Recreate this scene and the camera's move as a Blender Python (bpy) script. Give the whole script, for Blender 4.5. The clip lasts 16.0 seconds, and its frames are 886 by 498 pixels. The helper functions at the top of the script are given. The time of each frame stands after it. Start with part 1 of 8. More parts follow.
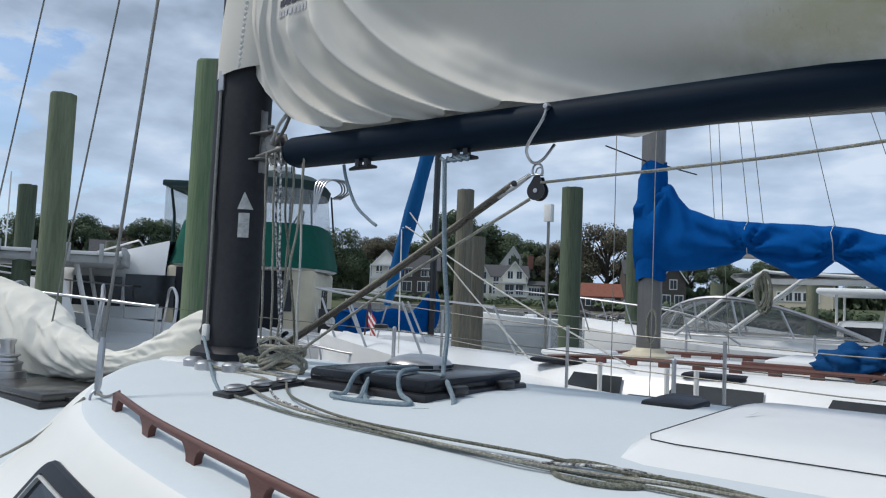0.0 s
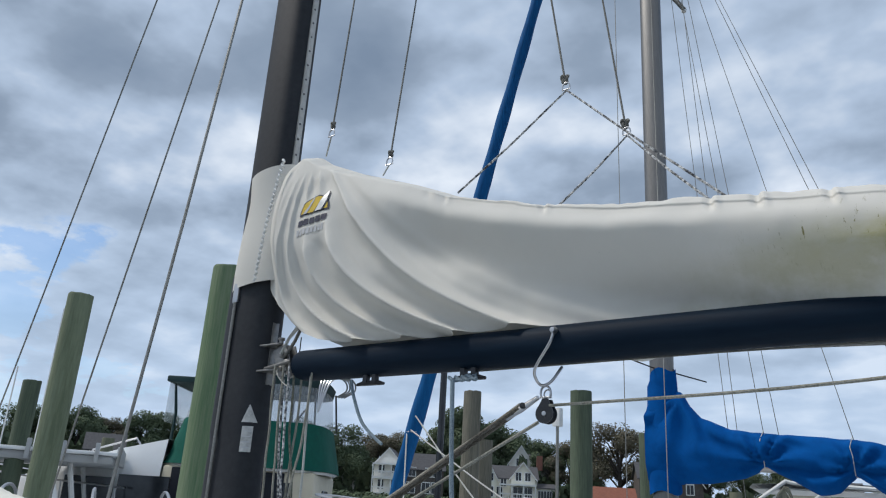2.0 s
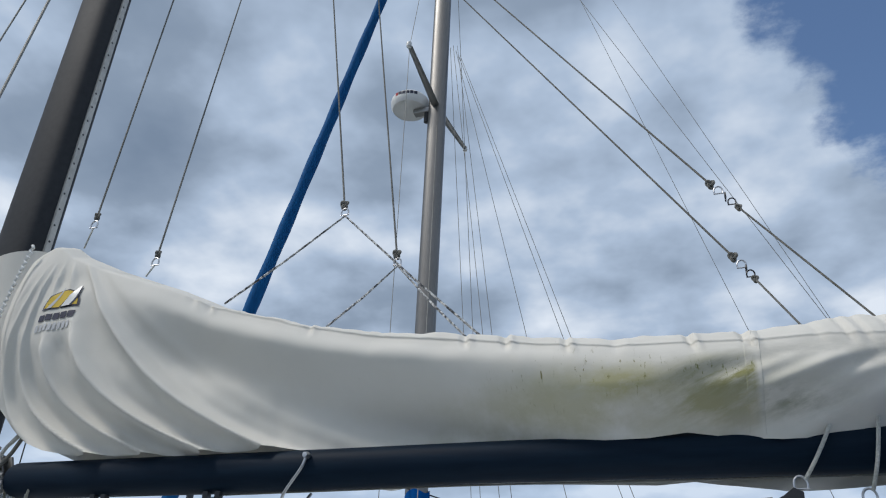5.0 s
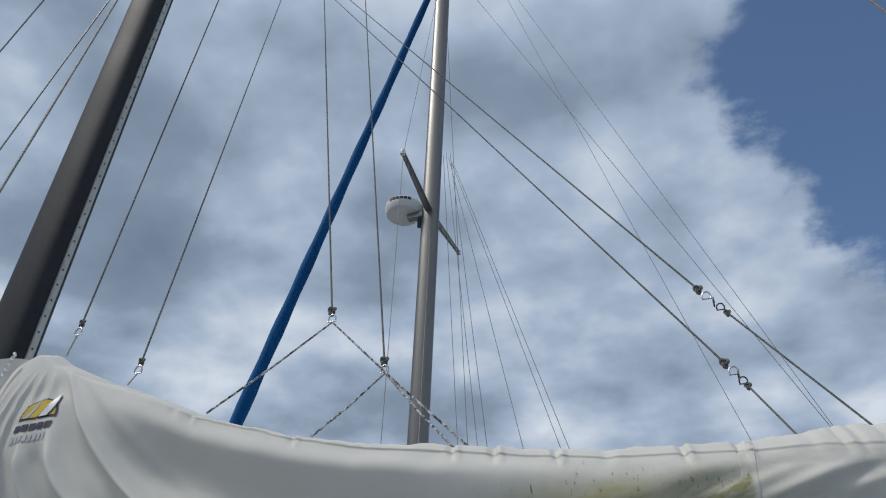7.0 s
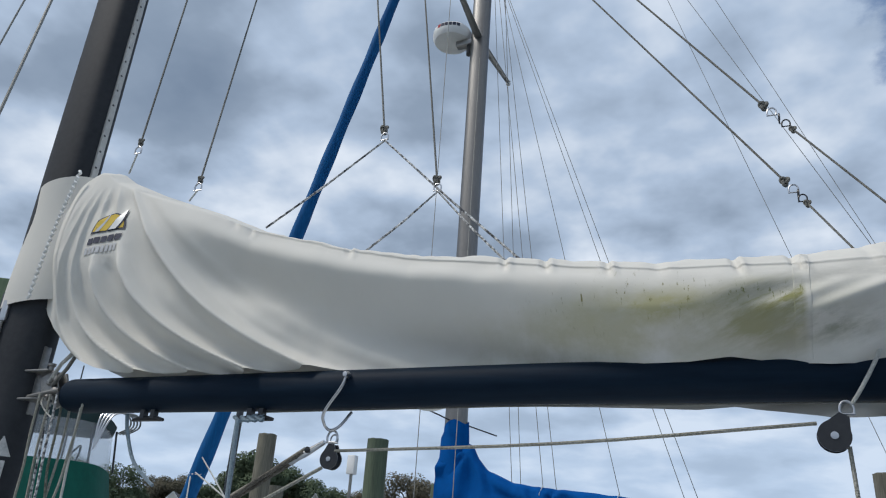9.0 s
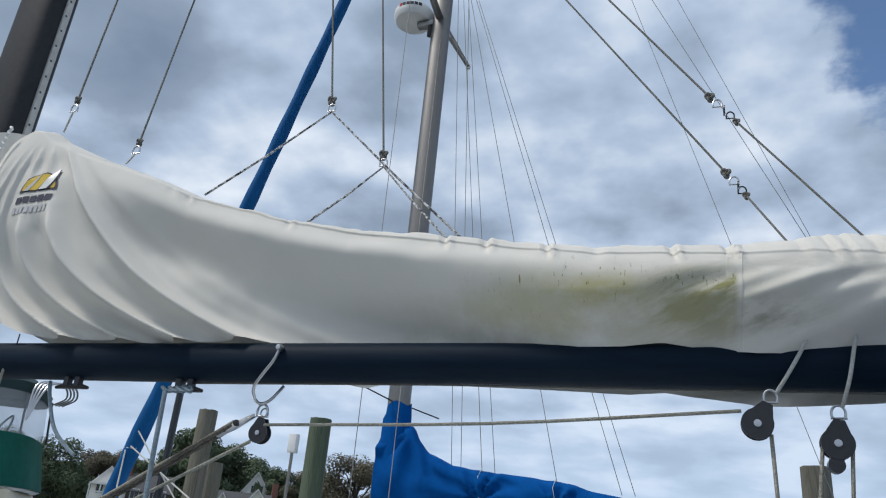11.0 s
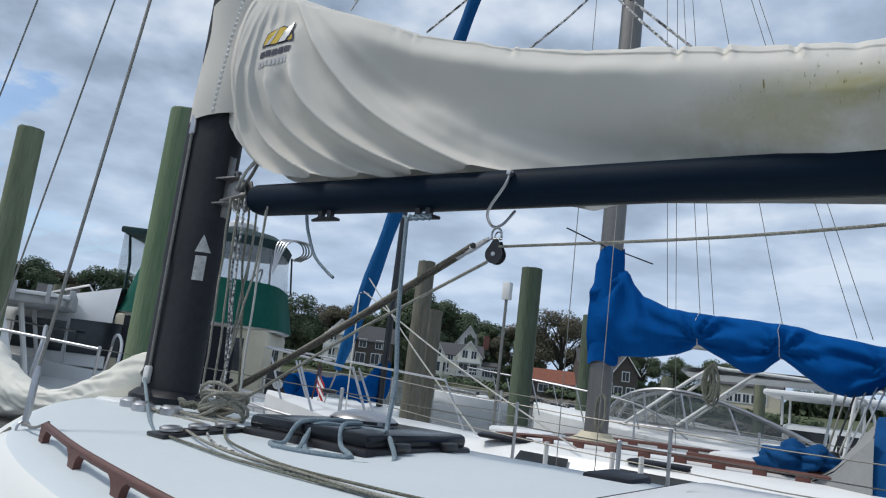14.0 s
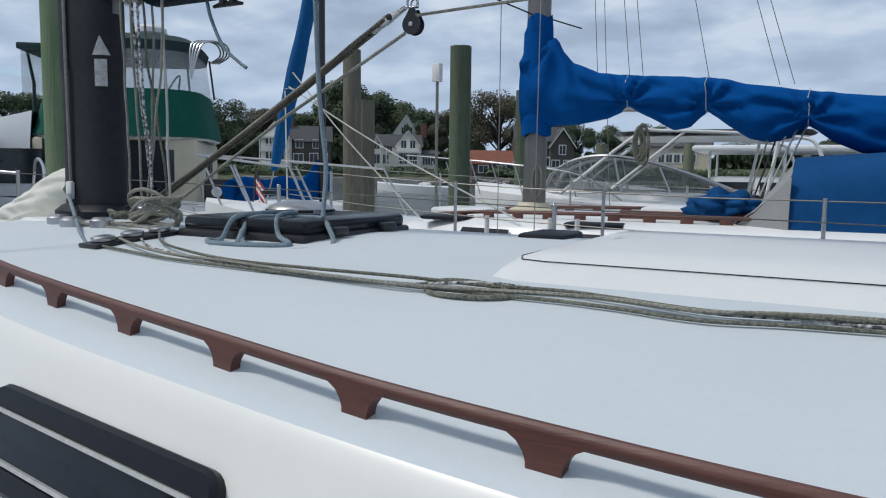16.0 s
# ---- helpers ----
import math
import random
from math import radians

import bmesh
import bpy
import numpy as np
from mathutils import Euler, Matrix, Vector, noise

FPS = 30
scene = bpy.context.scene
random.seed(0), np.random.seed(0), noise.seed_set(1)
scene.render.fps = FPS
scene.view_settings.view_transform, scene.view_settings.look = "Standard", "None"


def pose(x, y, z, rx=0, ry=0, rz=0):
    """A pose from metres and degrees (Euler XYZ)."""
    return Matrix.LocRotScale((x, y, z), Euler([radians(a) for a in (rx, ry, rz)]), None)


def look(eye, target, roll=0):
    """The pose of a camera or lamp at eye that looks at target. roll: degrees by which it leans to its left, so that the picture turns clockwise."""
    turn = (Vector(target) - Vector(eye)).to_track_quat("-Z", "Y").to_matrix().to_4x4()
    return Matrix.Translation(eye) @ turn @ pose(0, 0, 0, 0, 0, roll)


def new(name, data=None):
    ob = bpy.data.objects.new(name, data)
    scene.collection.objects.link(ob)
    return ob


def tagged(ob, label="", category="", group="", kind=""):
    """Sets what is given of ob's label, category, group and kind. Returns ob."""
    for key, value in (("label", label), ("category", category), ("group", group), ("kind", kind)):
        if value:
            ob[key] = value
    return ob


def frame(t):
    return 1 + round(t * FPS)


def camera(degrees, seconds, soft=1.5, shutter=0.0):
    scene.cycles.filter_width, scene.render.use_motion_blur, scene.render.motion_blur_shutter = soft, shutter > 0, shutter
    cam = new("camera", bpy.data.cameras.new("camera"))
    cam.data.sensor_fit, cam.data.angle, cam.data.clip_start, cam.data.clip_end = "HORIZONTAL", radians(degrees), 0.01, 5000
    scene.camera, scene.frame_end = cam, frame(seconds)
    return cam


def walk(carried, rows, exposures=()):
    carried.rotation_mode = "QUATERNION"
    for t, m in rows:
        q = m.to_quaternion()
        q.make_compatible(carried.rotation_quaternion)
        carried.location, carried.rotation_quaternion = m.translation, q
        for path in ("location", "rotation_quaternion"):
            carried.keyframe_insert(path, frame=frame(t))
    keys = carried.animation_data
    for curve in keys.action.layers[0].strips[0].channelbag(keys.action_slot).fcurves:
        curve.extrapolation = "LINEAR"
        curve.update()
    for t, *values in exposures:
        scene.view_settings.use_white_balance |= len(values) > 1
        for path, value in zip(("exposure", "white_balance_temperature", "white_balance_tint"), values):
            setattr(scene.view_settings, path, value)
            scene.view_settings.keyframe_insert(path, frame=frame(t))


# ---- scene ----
cam = camera(61.3, 16.0, soft=1.15)
PATH = [
    (0, (-0.205, 0.5, 1.839), (-1.397, 2.101, 1.975), 2.4),
    (0.5, (-0.192, 0.468, 1.899), (-1.495, 1.931, 2.301), 2.6),
    (1, (-0.198, 0.463, 1.931), (-1.458, 1.91, 2.495), 3.0),
    (1.5, (-0.206, 0.472, 1.927), (-1.424, 1.933, 2.545), 3.4),
    (2, (-0.19, 0.464, 1.924), (-1.355, 1.958, 2.565), 3.4),
    (2.5, (-0.165, 0.45, 1.931), (-1.22, 2.009, 2.607), 3.5),
    (3, (-0.154, 0.451, 1.933), (-1.091, 2.068, 2.646), 3.2),
    (3.5, (-0.143, 0.451, 1.931), (-0.98, 2.11, 2.671), 2.6),
    (4, (-0.134, 0.443, 1.938), (-0.869, 2.14, 2.701), 2.3),
    (4.5, (-0.128, 0.425, 1.948), (-0.786, 2.126, 2.769), 2.1),
    (5, (-0.135, 0.43, 1.963), (-0.743, 2.093, 2.893), 2.2),
    (5.2, (-0.142, 0.438, 1.968), (-0.734, 2.085, 2.937), 2.2),
    (7.3, (-0.107, 0.453, 1.984), (-0.665, 1.978, 3.152), 2.0),
    (7.5, (-0.116, 0.461, 1.977), (-0.682, 2.014, 3.101), 2.1),
    (8, (-0.131, 0.462, 1.95), (-0.73, 2.097, 2.934), 3.0),
    (8.5, (-0.144, 0.477, 1.925), (-0.815, 2.168, 2.757), 3.6),
    (8.7, (-0.144, 0.478, 1.922), (-0.859, 2.165, 2.724), 3.7),
    (10.8, (-0.126, 0.53, 1.915), (-0.852, 2.24, 2.655), 5.5),
    (11, (-0.112, 0.536, 1.912), (-0.732, 2.283, 2.665), 5.2),
    (11.5, (-0.091, 0.558, 1.921), (-0.412, 2.37, 2.704), 3.9),
    (12, (-0.062, 0.562, 1.927), (-0.112, 2.393, 2.728), 1.9),
    (12.5, (-0.056, 0.55, 1.925), (-0.064, 2.386, 2.718), 0.7),
    (13, (-0.118, 0.51, 1.91), (-0.563, 2.32, 2.634), 3.7),
    (13.5, (-0.168, 0.514, 1.857), (-1.025, 2.227, 2.434), 6.9),
    (14, (-0.184, 0.5, 1.773), (-1.288, 2.132, 2.117), 6.9),
    (14.5, (-0.219, 0.495, 1.749), (-1.483, 2.043, 1.826), 5.1),
    (15, (-0.222, 0.502, 1.724), (-1.545, 2.0, 1.638), 2.8),
    (15.5, (-0.214, 0.51, 1.728), (-1.483, 2.048, 1.569), 1.5),
    (16, (-0.17, 0.552, 1.734), (-1.116, 2.302, 1.533), 0.7),
]
walk(cam, [(t, look(eye, target, roll)) for t, eye, target, roll in PATH], exposures=[(0.0, 0.06), (0.8, 0.09), (3.5, 0.09), (5.0, 0.0), (6.3, -0.12), (7.5, -0.24), (8.2, -0.06), (9.5, 0.06), (11.0, 0.1), (13.0, 0.08), (14.5, 0.0), (16.0, -0.12)])

# ---- world, sun and light ----
CY = 2.79  # centreline of the near boat; x runs aft, y to starboard, z = 0 is the water
SUN_AZ, SUN_EL = -148.0, 53.0
world = bpy.data.worlds.new("harbour_sky")
scene.world = world
world.use_nodes = True
wn, wl = world.node_tree.nodes, world.node_tree.links
wn.clear()


def wnode(kind, **kw):
    n = wn.new(kind)
    for k, v in kw.items():
        n.inputs[k].default_value = v
    return n


def wmath(op, a, b=None, clamp=False):
    n = wn.new("ShaderNodeMath")
    n.operation, n.use_clamp = op, clamp
    for i, v in enumerate((a, b)):
        if v is None:
            continue
        if isinstance(v, (int, float)):
            n.inputs[i].default_value = v
        else:
            wl.new(v, n.inputs[i])
    return n.outputs[0]


coord = wn.new("ShaderNodeTexCoord").outputs["Generated"]
sep = wn.new("ShaderNodeSeparateXYZ")
wl.new(coord, sep.inputs[0])
up = wmath("MAXIMUM", sep.outputs[2], 0.0)
den = wmath("ADD", up, 0.22)
flat = wn.new("ShaderNodeCombineXYZ")
wl.new(wmath("DIVIDE", sep.outputs[0], den), flat.inputs[0])
wl.new(wmath("DIVIDE", sep.outputs[1], den), flat.inputs[1])


def sky_noise(scale, detail, rough, shift):
    m = wn.new("ShaderNodeVectorMath")
    m.operation = "ADD"
    m.inputs[1].default_value = shift
    wl.new(flat.outputs[0], m.inputs[0])
    n = wnode("ShaderNodeTexNoise", Scale=scale, Detail=detail, Roughness=rough)
    wl.new(m.outputs[0], n.inputs["Vector"])
    return n.outputs["Fac"]


def toward(az, el, lo, hi):
    """1 near a direction of the sky, 0 away from it."""
    a, e = radians(az), radians(el)
    n = wn.new("ShaderNodeVectorMath")
    n.operation = "DOT_PRODUCT"
    n.inputs[1].default_value = (math.cos(e) * math.cos(a), math.cos(e) * math.sin(a), math.sin(e))
    wl.new(coord, n.inputs[0])
    r = wn.new("ShaderNodeMapRange")
    r.interpolation_type = "SMOOTHSTEP"
    r.inputs["From Min"].default_value, r.inputs["From Max"].default_value = math.cos(radians(hi)), math.cos(radians(lo))
    wl.new(n.outputs["Value"], r.inputs["Value"])
    return r.outputs[0]


cover = wmath("ADD", wmath("MULTIPLY", sky_noise(2.2, 10.0, 0.57, (3.1, 7.7, 0.0)), 1.5), wmath("MULTIPLY", sky_noise(0.55, 2.0, 0.5, (1.3, 2.9, 4.0)), 0.3))
cover = wmath("SUBTRACT", cover, wmath("MULTIPLY", toward(56, 38, 3, 31), 0.44))
cover = wmath("SUBTRACT", cover, wmath("MULTIPLY", toward(163, 6, 2, 21), 0.40))
ramp = wn.new("ShaderNodeMapRange")
ramp.interpolation_type = "SMOOTHSTEP"
ramp.inputs["From Min"].default_value, ramp.inputs["From Max"].default_value = 0.47, 0.60
wl.new(cover, ramp.inputs["Value"])
haze = wn.new("ShaderNodeMapRange")
haze.inputs["From Min"].default_value, haze.inputs["From Max"].default_value = 0.02, 0.36
haze.inputs["To Min"].default_value, haze.inputs["To Max"].default_value = 0.86, 0.0
wl.new(up, haze.inputs["Value"])
tone = wn.new("ShaderNodeValToRGB")
tone.color_ramp.elements[0].position, tone.color_ramp.elements[0].color = 0.26, (0.205, 0.275, 0.385, 1)
tone.color_ramp.elements[1].position, tone.color_ramp.elements[1].color = 0.62, (0.80, 0.875, 0.98, 1)
mid_tone = tone.color_ramp.elements.new(0.5)
mid_tone.color = (0.45, 0.56, 0.725, 1)
grey_tone = tone.color_ramp.elements.new(0.40)
grey_tone.color = (0.285, 0.365, 0.485, 1)
wl.new(wmath("ADD", wmath("MULTIPLY", sky_noise(3.0, 5.0, 0.48, (9.2, 1.4, 2.0)), 0.85), wmath("SUBTRACT", wmath("MULTIPLY", sky_noise(0.8, 3.0, 0.5, (5.0, 3.3, 1.0)), 0.15), wmath("SUBTRACT", wmath("ADD", wmath("MULTIPLY", toward(117, 40, 4, 26), 0.05), wmath("MULTIPLY", toward(150, 27, 4, 25), 0.07)), wmath("MULTIPLY", toward(98, 24, 4, 20), 0.035)))), tone.inputs[0])
low = wn.new("ShaderNodeMix")
low.data_type = "RGBA"
low.inputs["B"].default_value = (0.55, 0.70, 0.91, 1)
wl.new(tone.outputs[0], low.inputs["A"])
wl.new(haze.outputs[0], low.inputs["Factor"])
sky = wn.new("ShaderNodeTexSky")
sky.sky_type, sky.sun_disc, sky.dust_density, sky.ozone_density = "NISHITA", False, 0.2, 4.0
sky.sun_elevation, sky.sun_rotation = radians(SUN_EL), radians(90 - SUN_AZ)
clear = wnode("ShaderNodeBackground", Strength=0.13)
wl.new(sky.outputs[0], clear.inputs["Color"])
cloud = wnode("ShaderNodeBackground", Strength=0.92)
wl.new(low.outputs["Result"], cloud.inputs["Color"])
both = wn.new("ShaderNodeMixShader")
wl.new(wmath("MAXIMUM", ramp.outputs[0], haze.outputs[0], True), both.inputs[0])
wl.new(clear.outputs[0], both.inputs[1])
wl.new(cloud.outputs[0], both.inputs[2])
wl.new(both.outputs[0], wn.new("ShaderNodeOutputWorld").inputs["Surface"])

sun = new("sun", bpy.data.lights.new("sun", "SUN"))
sun.data.energy, sun.data.angle, sun.data.color = 2.2, radians(10), (1.0, 0.955, 0.89)
sa, se = radians(SUN_AZ), radians(SUN_EL)
sun.matrix_world = look((20 * math.cos(se) * math.cos(sa), 20 * math.cos(se) * math.sin(sa), 20 * math.sin(se)), (0, 0, 0))


# ---- materials ----
def material(name, colour, rough=0.5, metal=0.0, tint=None, grain=30.0, amount=0.5, blotch=3.0, blotch_amount=0.35, bump=0.1, bump_scale=None, stretch=(1, 1, 1), spec=0.5, island=0.0, coords="Object", transmission=0.0, alpha=1.0):
    """A surface with grain and larger stains. colour and tint: the two colours between which it wanders."""
    m = bpy.data.materials.new(name)
    m.use_nodes = True
    n, l = m.node_tree.nodes, m.node_tree.links
    b = n["Principled BSDF"]
    tint = tint or tuple(c * 0.8 for c in colour)
    tc = n.new("ShaderNodeTexCoord")
    mp = n.new("ShaderNodeMapping")
    mp.inputs["Scale"].default_value = stretch
    l.new(tc.outputs[coords], mp.inputs["Vector"])
    fine = n.new("ShaderNodeTexNoise")
    fine.inputs["Scale"].default_value, fine.inputs["Detail"].default_value, fine.inputs["Roughness"].default_value = grain, 5.0, 0.6
    big = n.new("ShaderNodeTexNoise")
    big.inputs["Scale"].default_value, big.inputs["Detail"].default_value = blotch, 4.0
    l.new(mp.outputs[0], fine.inputs["Vector"])
    l.new(mp.outputs[0], big.inputs["Vector"])
    mix = n.new("ShaderNodeMix")
    mix.data_type = "RGBA"
    mix.inputs["A"].default_value, mix.inputs["B"].default_value = (*colour, 1), (*tint, 1)

    def remap(sock, amt):
        r = n.new("ShaderNodeMapRange")
        r.inputs["From Min"].default_value, r.inputs["From Max"].default_value = 0.35, 0.7
        r.inputs["To Max"].default_value = amt
        l.new(sock, r.inputs["Value"])
        return r.outputs[0]

    add = n.new("ShaderNodeMath")
    add.use_clamp = True
    l.new(remap(fine.outputs["Fac"], amount), add.inputs[0])
    l.new(remap(big.outputs["Fac"], blotch_amount), add.inputs[1])
    out = add.outputs[0]
    if island:
        g = n.new("ShaderNodeObjectInfo") if island < 0 else n.new("ShaderNodeNewGeometry")
        mul = n.new("ShaderNodeMath")
        mul.operation, mul.use_clamp = "MULTIPLY_ADD", True
        mul.inputs[1].default_value = abs(island)
        l.new(g.outputs["Random"] if island < 0 else g.outputs["Random Per Island"], mul.inputs[0])
        l.new(out, mul.inputs[2])
        out = mul.outputs[0]
    l.new(out, mix.inputs["Factor"])
    l.new(mix.outputs["Result"], b.inputs["Base Color"])
    rr = n.new("ShaderNodeMapRange")
    rr.inputs["To Min"].default_value, rr.inputs["To Max"].default_value = rough * 0.85, min(1.0, rough * 1.2)
    l.new(big.outputs["Fac"], rr.inputs["Value"])
    l.new(rr.outputs[0], b.inputs["Roughness"])
    b.inputs["Metallic"].default_value = metal
    b.inputs["Specular IOR Level"].default_value = spec
    if transmission:
        b.inputs["Transmission Weight"].default_value = transmission
    b.inputs["Alpha"].default_value = alpha
    if bump:
        bp = n.new("ShaderNodeBump")
        bp.inputs["Strength"].default_value, bp.inputs["Distance"].default_value = bump, 0.01
        src = fine
        if bump_scale:
            src = n.new("ShaderNodeTexNoise")
            src.inputs["Scale"].default_value, src.inputs["Detail"].default_value = bump_scale, 3.0
            l.new(mp.outputs[0], src.inputs["Vector"])
        l.new(src.outputs["Fac"], bp.inputs["Height"])
        l.new(bp.outputs[0], b.inputs["Normal"])
    return m


GEL = material("cream_gelcoat", (0.80, 0.80, 0.765), 0.32, tint=(0.70, 0.70, 0.66), grain=9, amount=0.15, blotch=1.4, blotch_amount=0.3, bump=0.02, spec=0.45)
DECK = material("pale_nonskid_deck", (0.60, 0.655, 0.685), 0.62, tint=(0.53, 0.585, 0.612), grain=60, amount=0.25, blotch=1.8, blotch_amount=0.4, bump=0.12, bump_scale=420)
WHITE = material("white_gelcoat", (0.80, 0.81, 0.81), 0.3, tint=(0.66, 0.67, 0.66), grain=6, amount=0.2, blotch=0.8, blotch_amount=0.4, bump=0.02)
TEAK = material("oiled_teak", (0.135, 0.050, 0.038), 0.48, tint=(0.085, 0.032, 0.025), grain=14, amount=0.8, blotch=3, blotch_amount=0.4, bump=0.15, stretch=(1.5, 12, 12))
NAVY = material("navy_boom_paint", (0.0030, 0.0092, 0.020), 0.58, tint=(0.006, 0.017, 0.032), grain=14, amount=0.6, blotch=2.0, blotch_amount=0.5, bump=0.10, stretch=(0.35, 3, 3), spec=0.09)
CHAR = material("charcoal_mast_paint", (0.021, 0.023, 0.027), 0.6, tint=(0.038, 0.040, 0.045), grain=30, amount=0.45, blotch=2.2, blotch_amount=0.5, bump=0.05, spec=0.22)
STEEL = material("stainless_steel", (0.55, 0.55, 0.56), 0.34, 1.0, tint=(0.40, 0.40, 0.41), grain=40, amount=0.3, bump=0.02)
ALU = material("grey_aluminium_mast", (0.33, 0.325, 0.315), 0.36, 0.9, tint=(0.24, 0.235, 0.225), grain=30, amount=0.4, bump=0.04, stretch=(4, 4, 0.4))
GALV = material("dull_galvanised_wire", (0.30, 0.30, 0.28), 0.5, 0.7, tint=(0.18, 0.17, 0.15), grain=80, amount=0.6, bump=0.05)
BLACK = material("black_plastic", (0.010, 0.010, 0.012), 0.35, tint=(0.025, 0.025, 0.028), grain=60, amount=0.4, bump=0.04)
RUBBER = material("dark_rubber_gasket", (0.006, 0.008, 0.014), 0.45, tint=(0.014, 0.017, 0.024), grain=30, amount=0.5, bump=0.05, spec=0.25)
SMOKED = material("smoked_acrylic_window", (0.004, 0.006, 0.010), 0.12, tint=(0.010, 0.013, 0.018), grain=10, amount=0.4, bump=0.0, spec=0.35)
SEALANT = material("grey_sealant_bead", (0.50, 0.51, 0.50), 0.6, tint=(0.32, 0.33, 0.33), grain=60, amount=0.6, bump=0.1)
ROPE = material("weathered_beige_rope", (0.44, 0.43, 0.37), 0.9, tint=(0.20, 0.195, 0.16), grain=160, amount=1.0, blotch=9, blotch_amount=0.35, bump=0.8, bump_scale=260)
ROPEG = material("mossy_green_rope", (0.29, 0.295, 0.245), 0.9, tint=(0.09, 0.092, 0.065), grain=150, amount=1.0, blotch=8, blotch_amount=0.4, bump=0.8, bump_scale=260)
ROPEB = material("grey_blue_rope", (0.30, 0.38, 0.43), 0.88, tint=(0.15, 0.20, 0.24), grain=150, amount=0.8, blotch=9, blotch_amount=0.3, bump=0.8, bump_scale=260)
ROPEBR = material("weathered_brown_tackle_rope", (0.22, 0.20, 0.165), 0.9, tint=(0.08, 0.07, 0.055), grain=150, amount=1.0, blotch=9, blotch_amount=0.4, bump=0.8, bump_scale=260)
GLOSSBLACK = material("glossy_black_hatch_lid", (0.006, 0.008, 0.012), 0.22, tint=(0.02, 0.022, 0.026), grain=18, amount=0.4, blotch=5, blotch_amount=0.4, bump=0.03, spec=0.28)
TEALTOP = material("dark_teal_bimini", (0.010, 0.032, 0.034), 0.8, tint=(0.02, 0.05, 0.05), grain=6, amount=0.4, bump=0.05)
DULLST = material("dull_stainless_fitting", (0.30, 0.29, 0.275), 0.42, 0.85, tint=(0.18, 0.175, 0.165), grain=60, amount=0.6, bump=0.05)
ROPED = material("weathered_dark_grey_line", (0.20, 0.195, 0.175), 0.85, tint=(0.10, 0.10, 0.09), grain=150, amount=0.8, bump=0.7, bump_scale=260)
TRACK = material("pale_worn_sail_track", (0.60, 0.585, 0.55), 0.5, 0.2, tint=(0.44, 0.43, 0.40), grain=30, amount=0.6, bump=0.05)
NMAST = material("dull_grey_mast", (0.22, 0.213, 0.205), 0.42, 0.85, tint=(0.15, 0.146, 0.14), grain=30, amount=0.5, bump=0.05, stretch=(4, 4, 0.4))
SMOKYV = material("smoky_vinyl_window", (0.085, 0.095, 0.105), 0.3, tint=(0.05, 0.056, 0.062), grain=20, amount=0.5, bump=0.1)
ROPEW = material("white_rope", (0.66, 0.66, 0.62), 0.85, tint=(0.40, 0.40, 0.36), grain=150, amount=0.7, bump=0.7, bump_scale=260)
ROPEK = material("black_flecked_white_cord", (0.80, 0.80, 0.78), 0.85, tint=(0.06, 0.062, 0.07), grain=70, amount=0.9, blotch=70, blotch_amount=0.5, bump=0.6, bump_scale=260)
LINEWHITE = material("white_coated_lifeline", (0.78, 0.78, 0.76), 0.4, tint=(0.66, 0.66, 0.63), grain=20, amount=0.3, bump=0.02)
BLUE = material("royal_blue_canvas", (0.001, 0.080, 0.30), 0.9, tint=(0.001, 0.048, 0.19), grain=12, amount=0.4, blotch=2.5, blotch_amount=0.5, bump=0.25, bump_scale=6, spec=0.06)
BLUEDK = material("faded_blue_dodger_canvas", (0.003, 0.070, 0.22), 0.85, tint=(0.002, 0.042, 0.13), grain=20, amount=0.4, blotch=2, blotch_amount=0.4, bump=0.1, bump_scale=500, spec=0.2)
BLUESAIL = material("blue_sun_strip", (0.004, 0.105, 0.29), 0.8, tint=(0.003, 0.06, 0.19), grain=8, amount=0.6, blotch=1.0, blotch_amount=0.4, bump=0.2, stretch=(6, 6, 0.6), spec=0.2)
GREENC = material("bottle_green_canvas", (0.008, 0.105, 0.075), 0.85, tint=(0.006, 0.06, 0.045), grain=8, amount=0.4, blotch=1.2, blotch_amount=0.4, bump=0.1, bump_scale=30, spec=0.2)
BAG = material("cream_sailcloth_bag", (0.74, 0.73, 0.67), 0.8, tint=(0.60, 0.58, 0.50), grain=8, amount=0.3, blotch=2.2, blotch_amount=0.4, bump=0.2, bump_scale=12, spec=0.25)
VINYL = material("clear_vinyl_curtain", (0.72, 0.76, 0.78), 0.25, tint=(0.55, 0.6, 0.62), grain=4, amount=0.4, blotch=1.5, blotch_amount=0.4, bump=0.15, bump_scale=5, alpha=0.30)
MESH = material("grey_mesh_screen", (0.30, 0.31, 0.31), 0.9, tint=(0.22, 0.23, 0.23), grain=50, amount=0.4, bump=0.1)
WINDOW = material("dark_cabin_glass", (0.015, 0.018, 0.022), 0.1, tint=(0.05, 0.055, 0.06), grain=2, amount=0.5, bump=0.0)
CREAM = material("cream_painted_house", (0.62, 0.56, 0.42), 0.5, tint=(0.5, 0.45, 0.34), grain=5, amount=0.3, bump=0.03)
REDWOOD = material("varnished_mahogany", (0.10, 0.025, 0.012), 0.35, tint=(0.055, 0.014, 0.008), grain=10, amount=0.7, stretch=(2, 2, 10), bump=0.05)
YELLOW = material("mustard_print", (0.62, 0.43, 0.03), 0.7, tint=(0.5, 0.34, 0.03), grain=30, amount=0.4, bump=0.0)
INK = material("navy_print", (0.02, 0.025, 0.05), 0.7, tint=(0.05, 0.05, 0.08), grain=40, amount=0.4, bump=0.0)
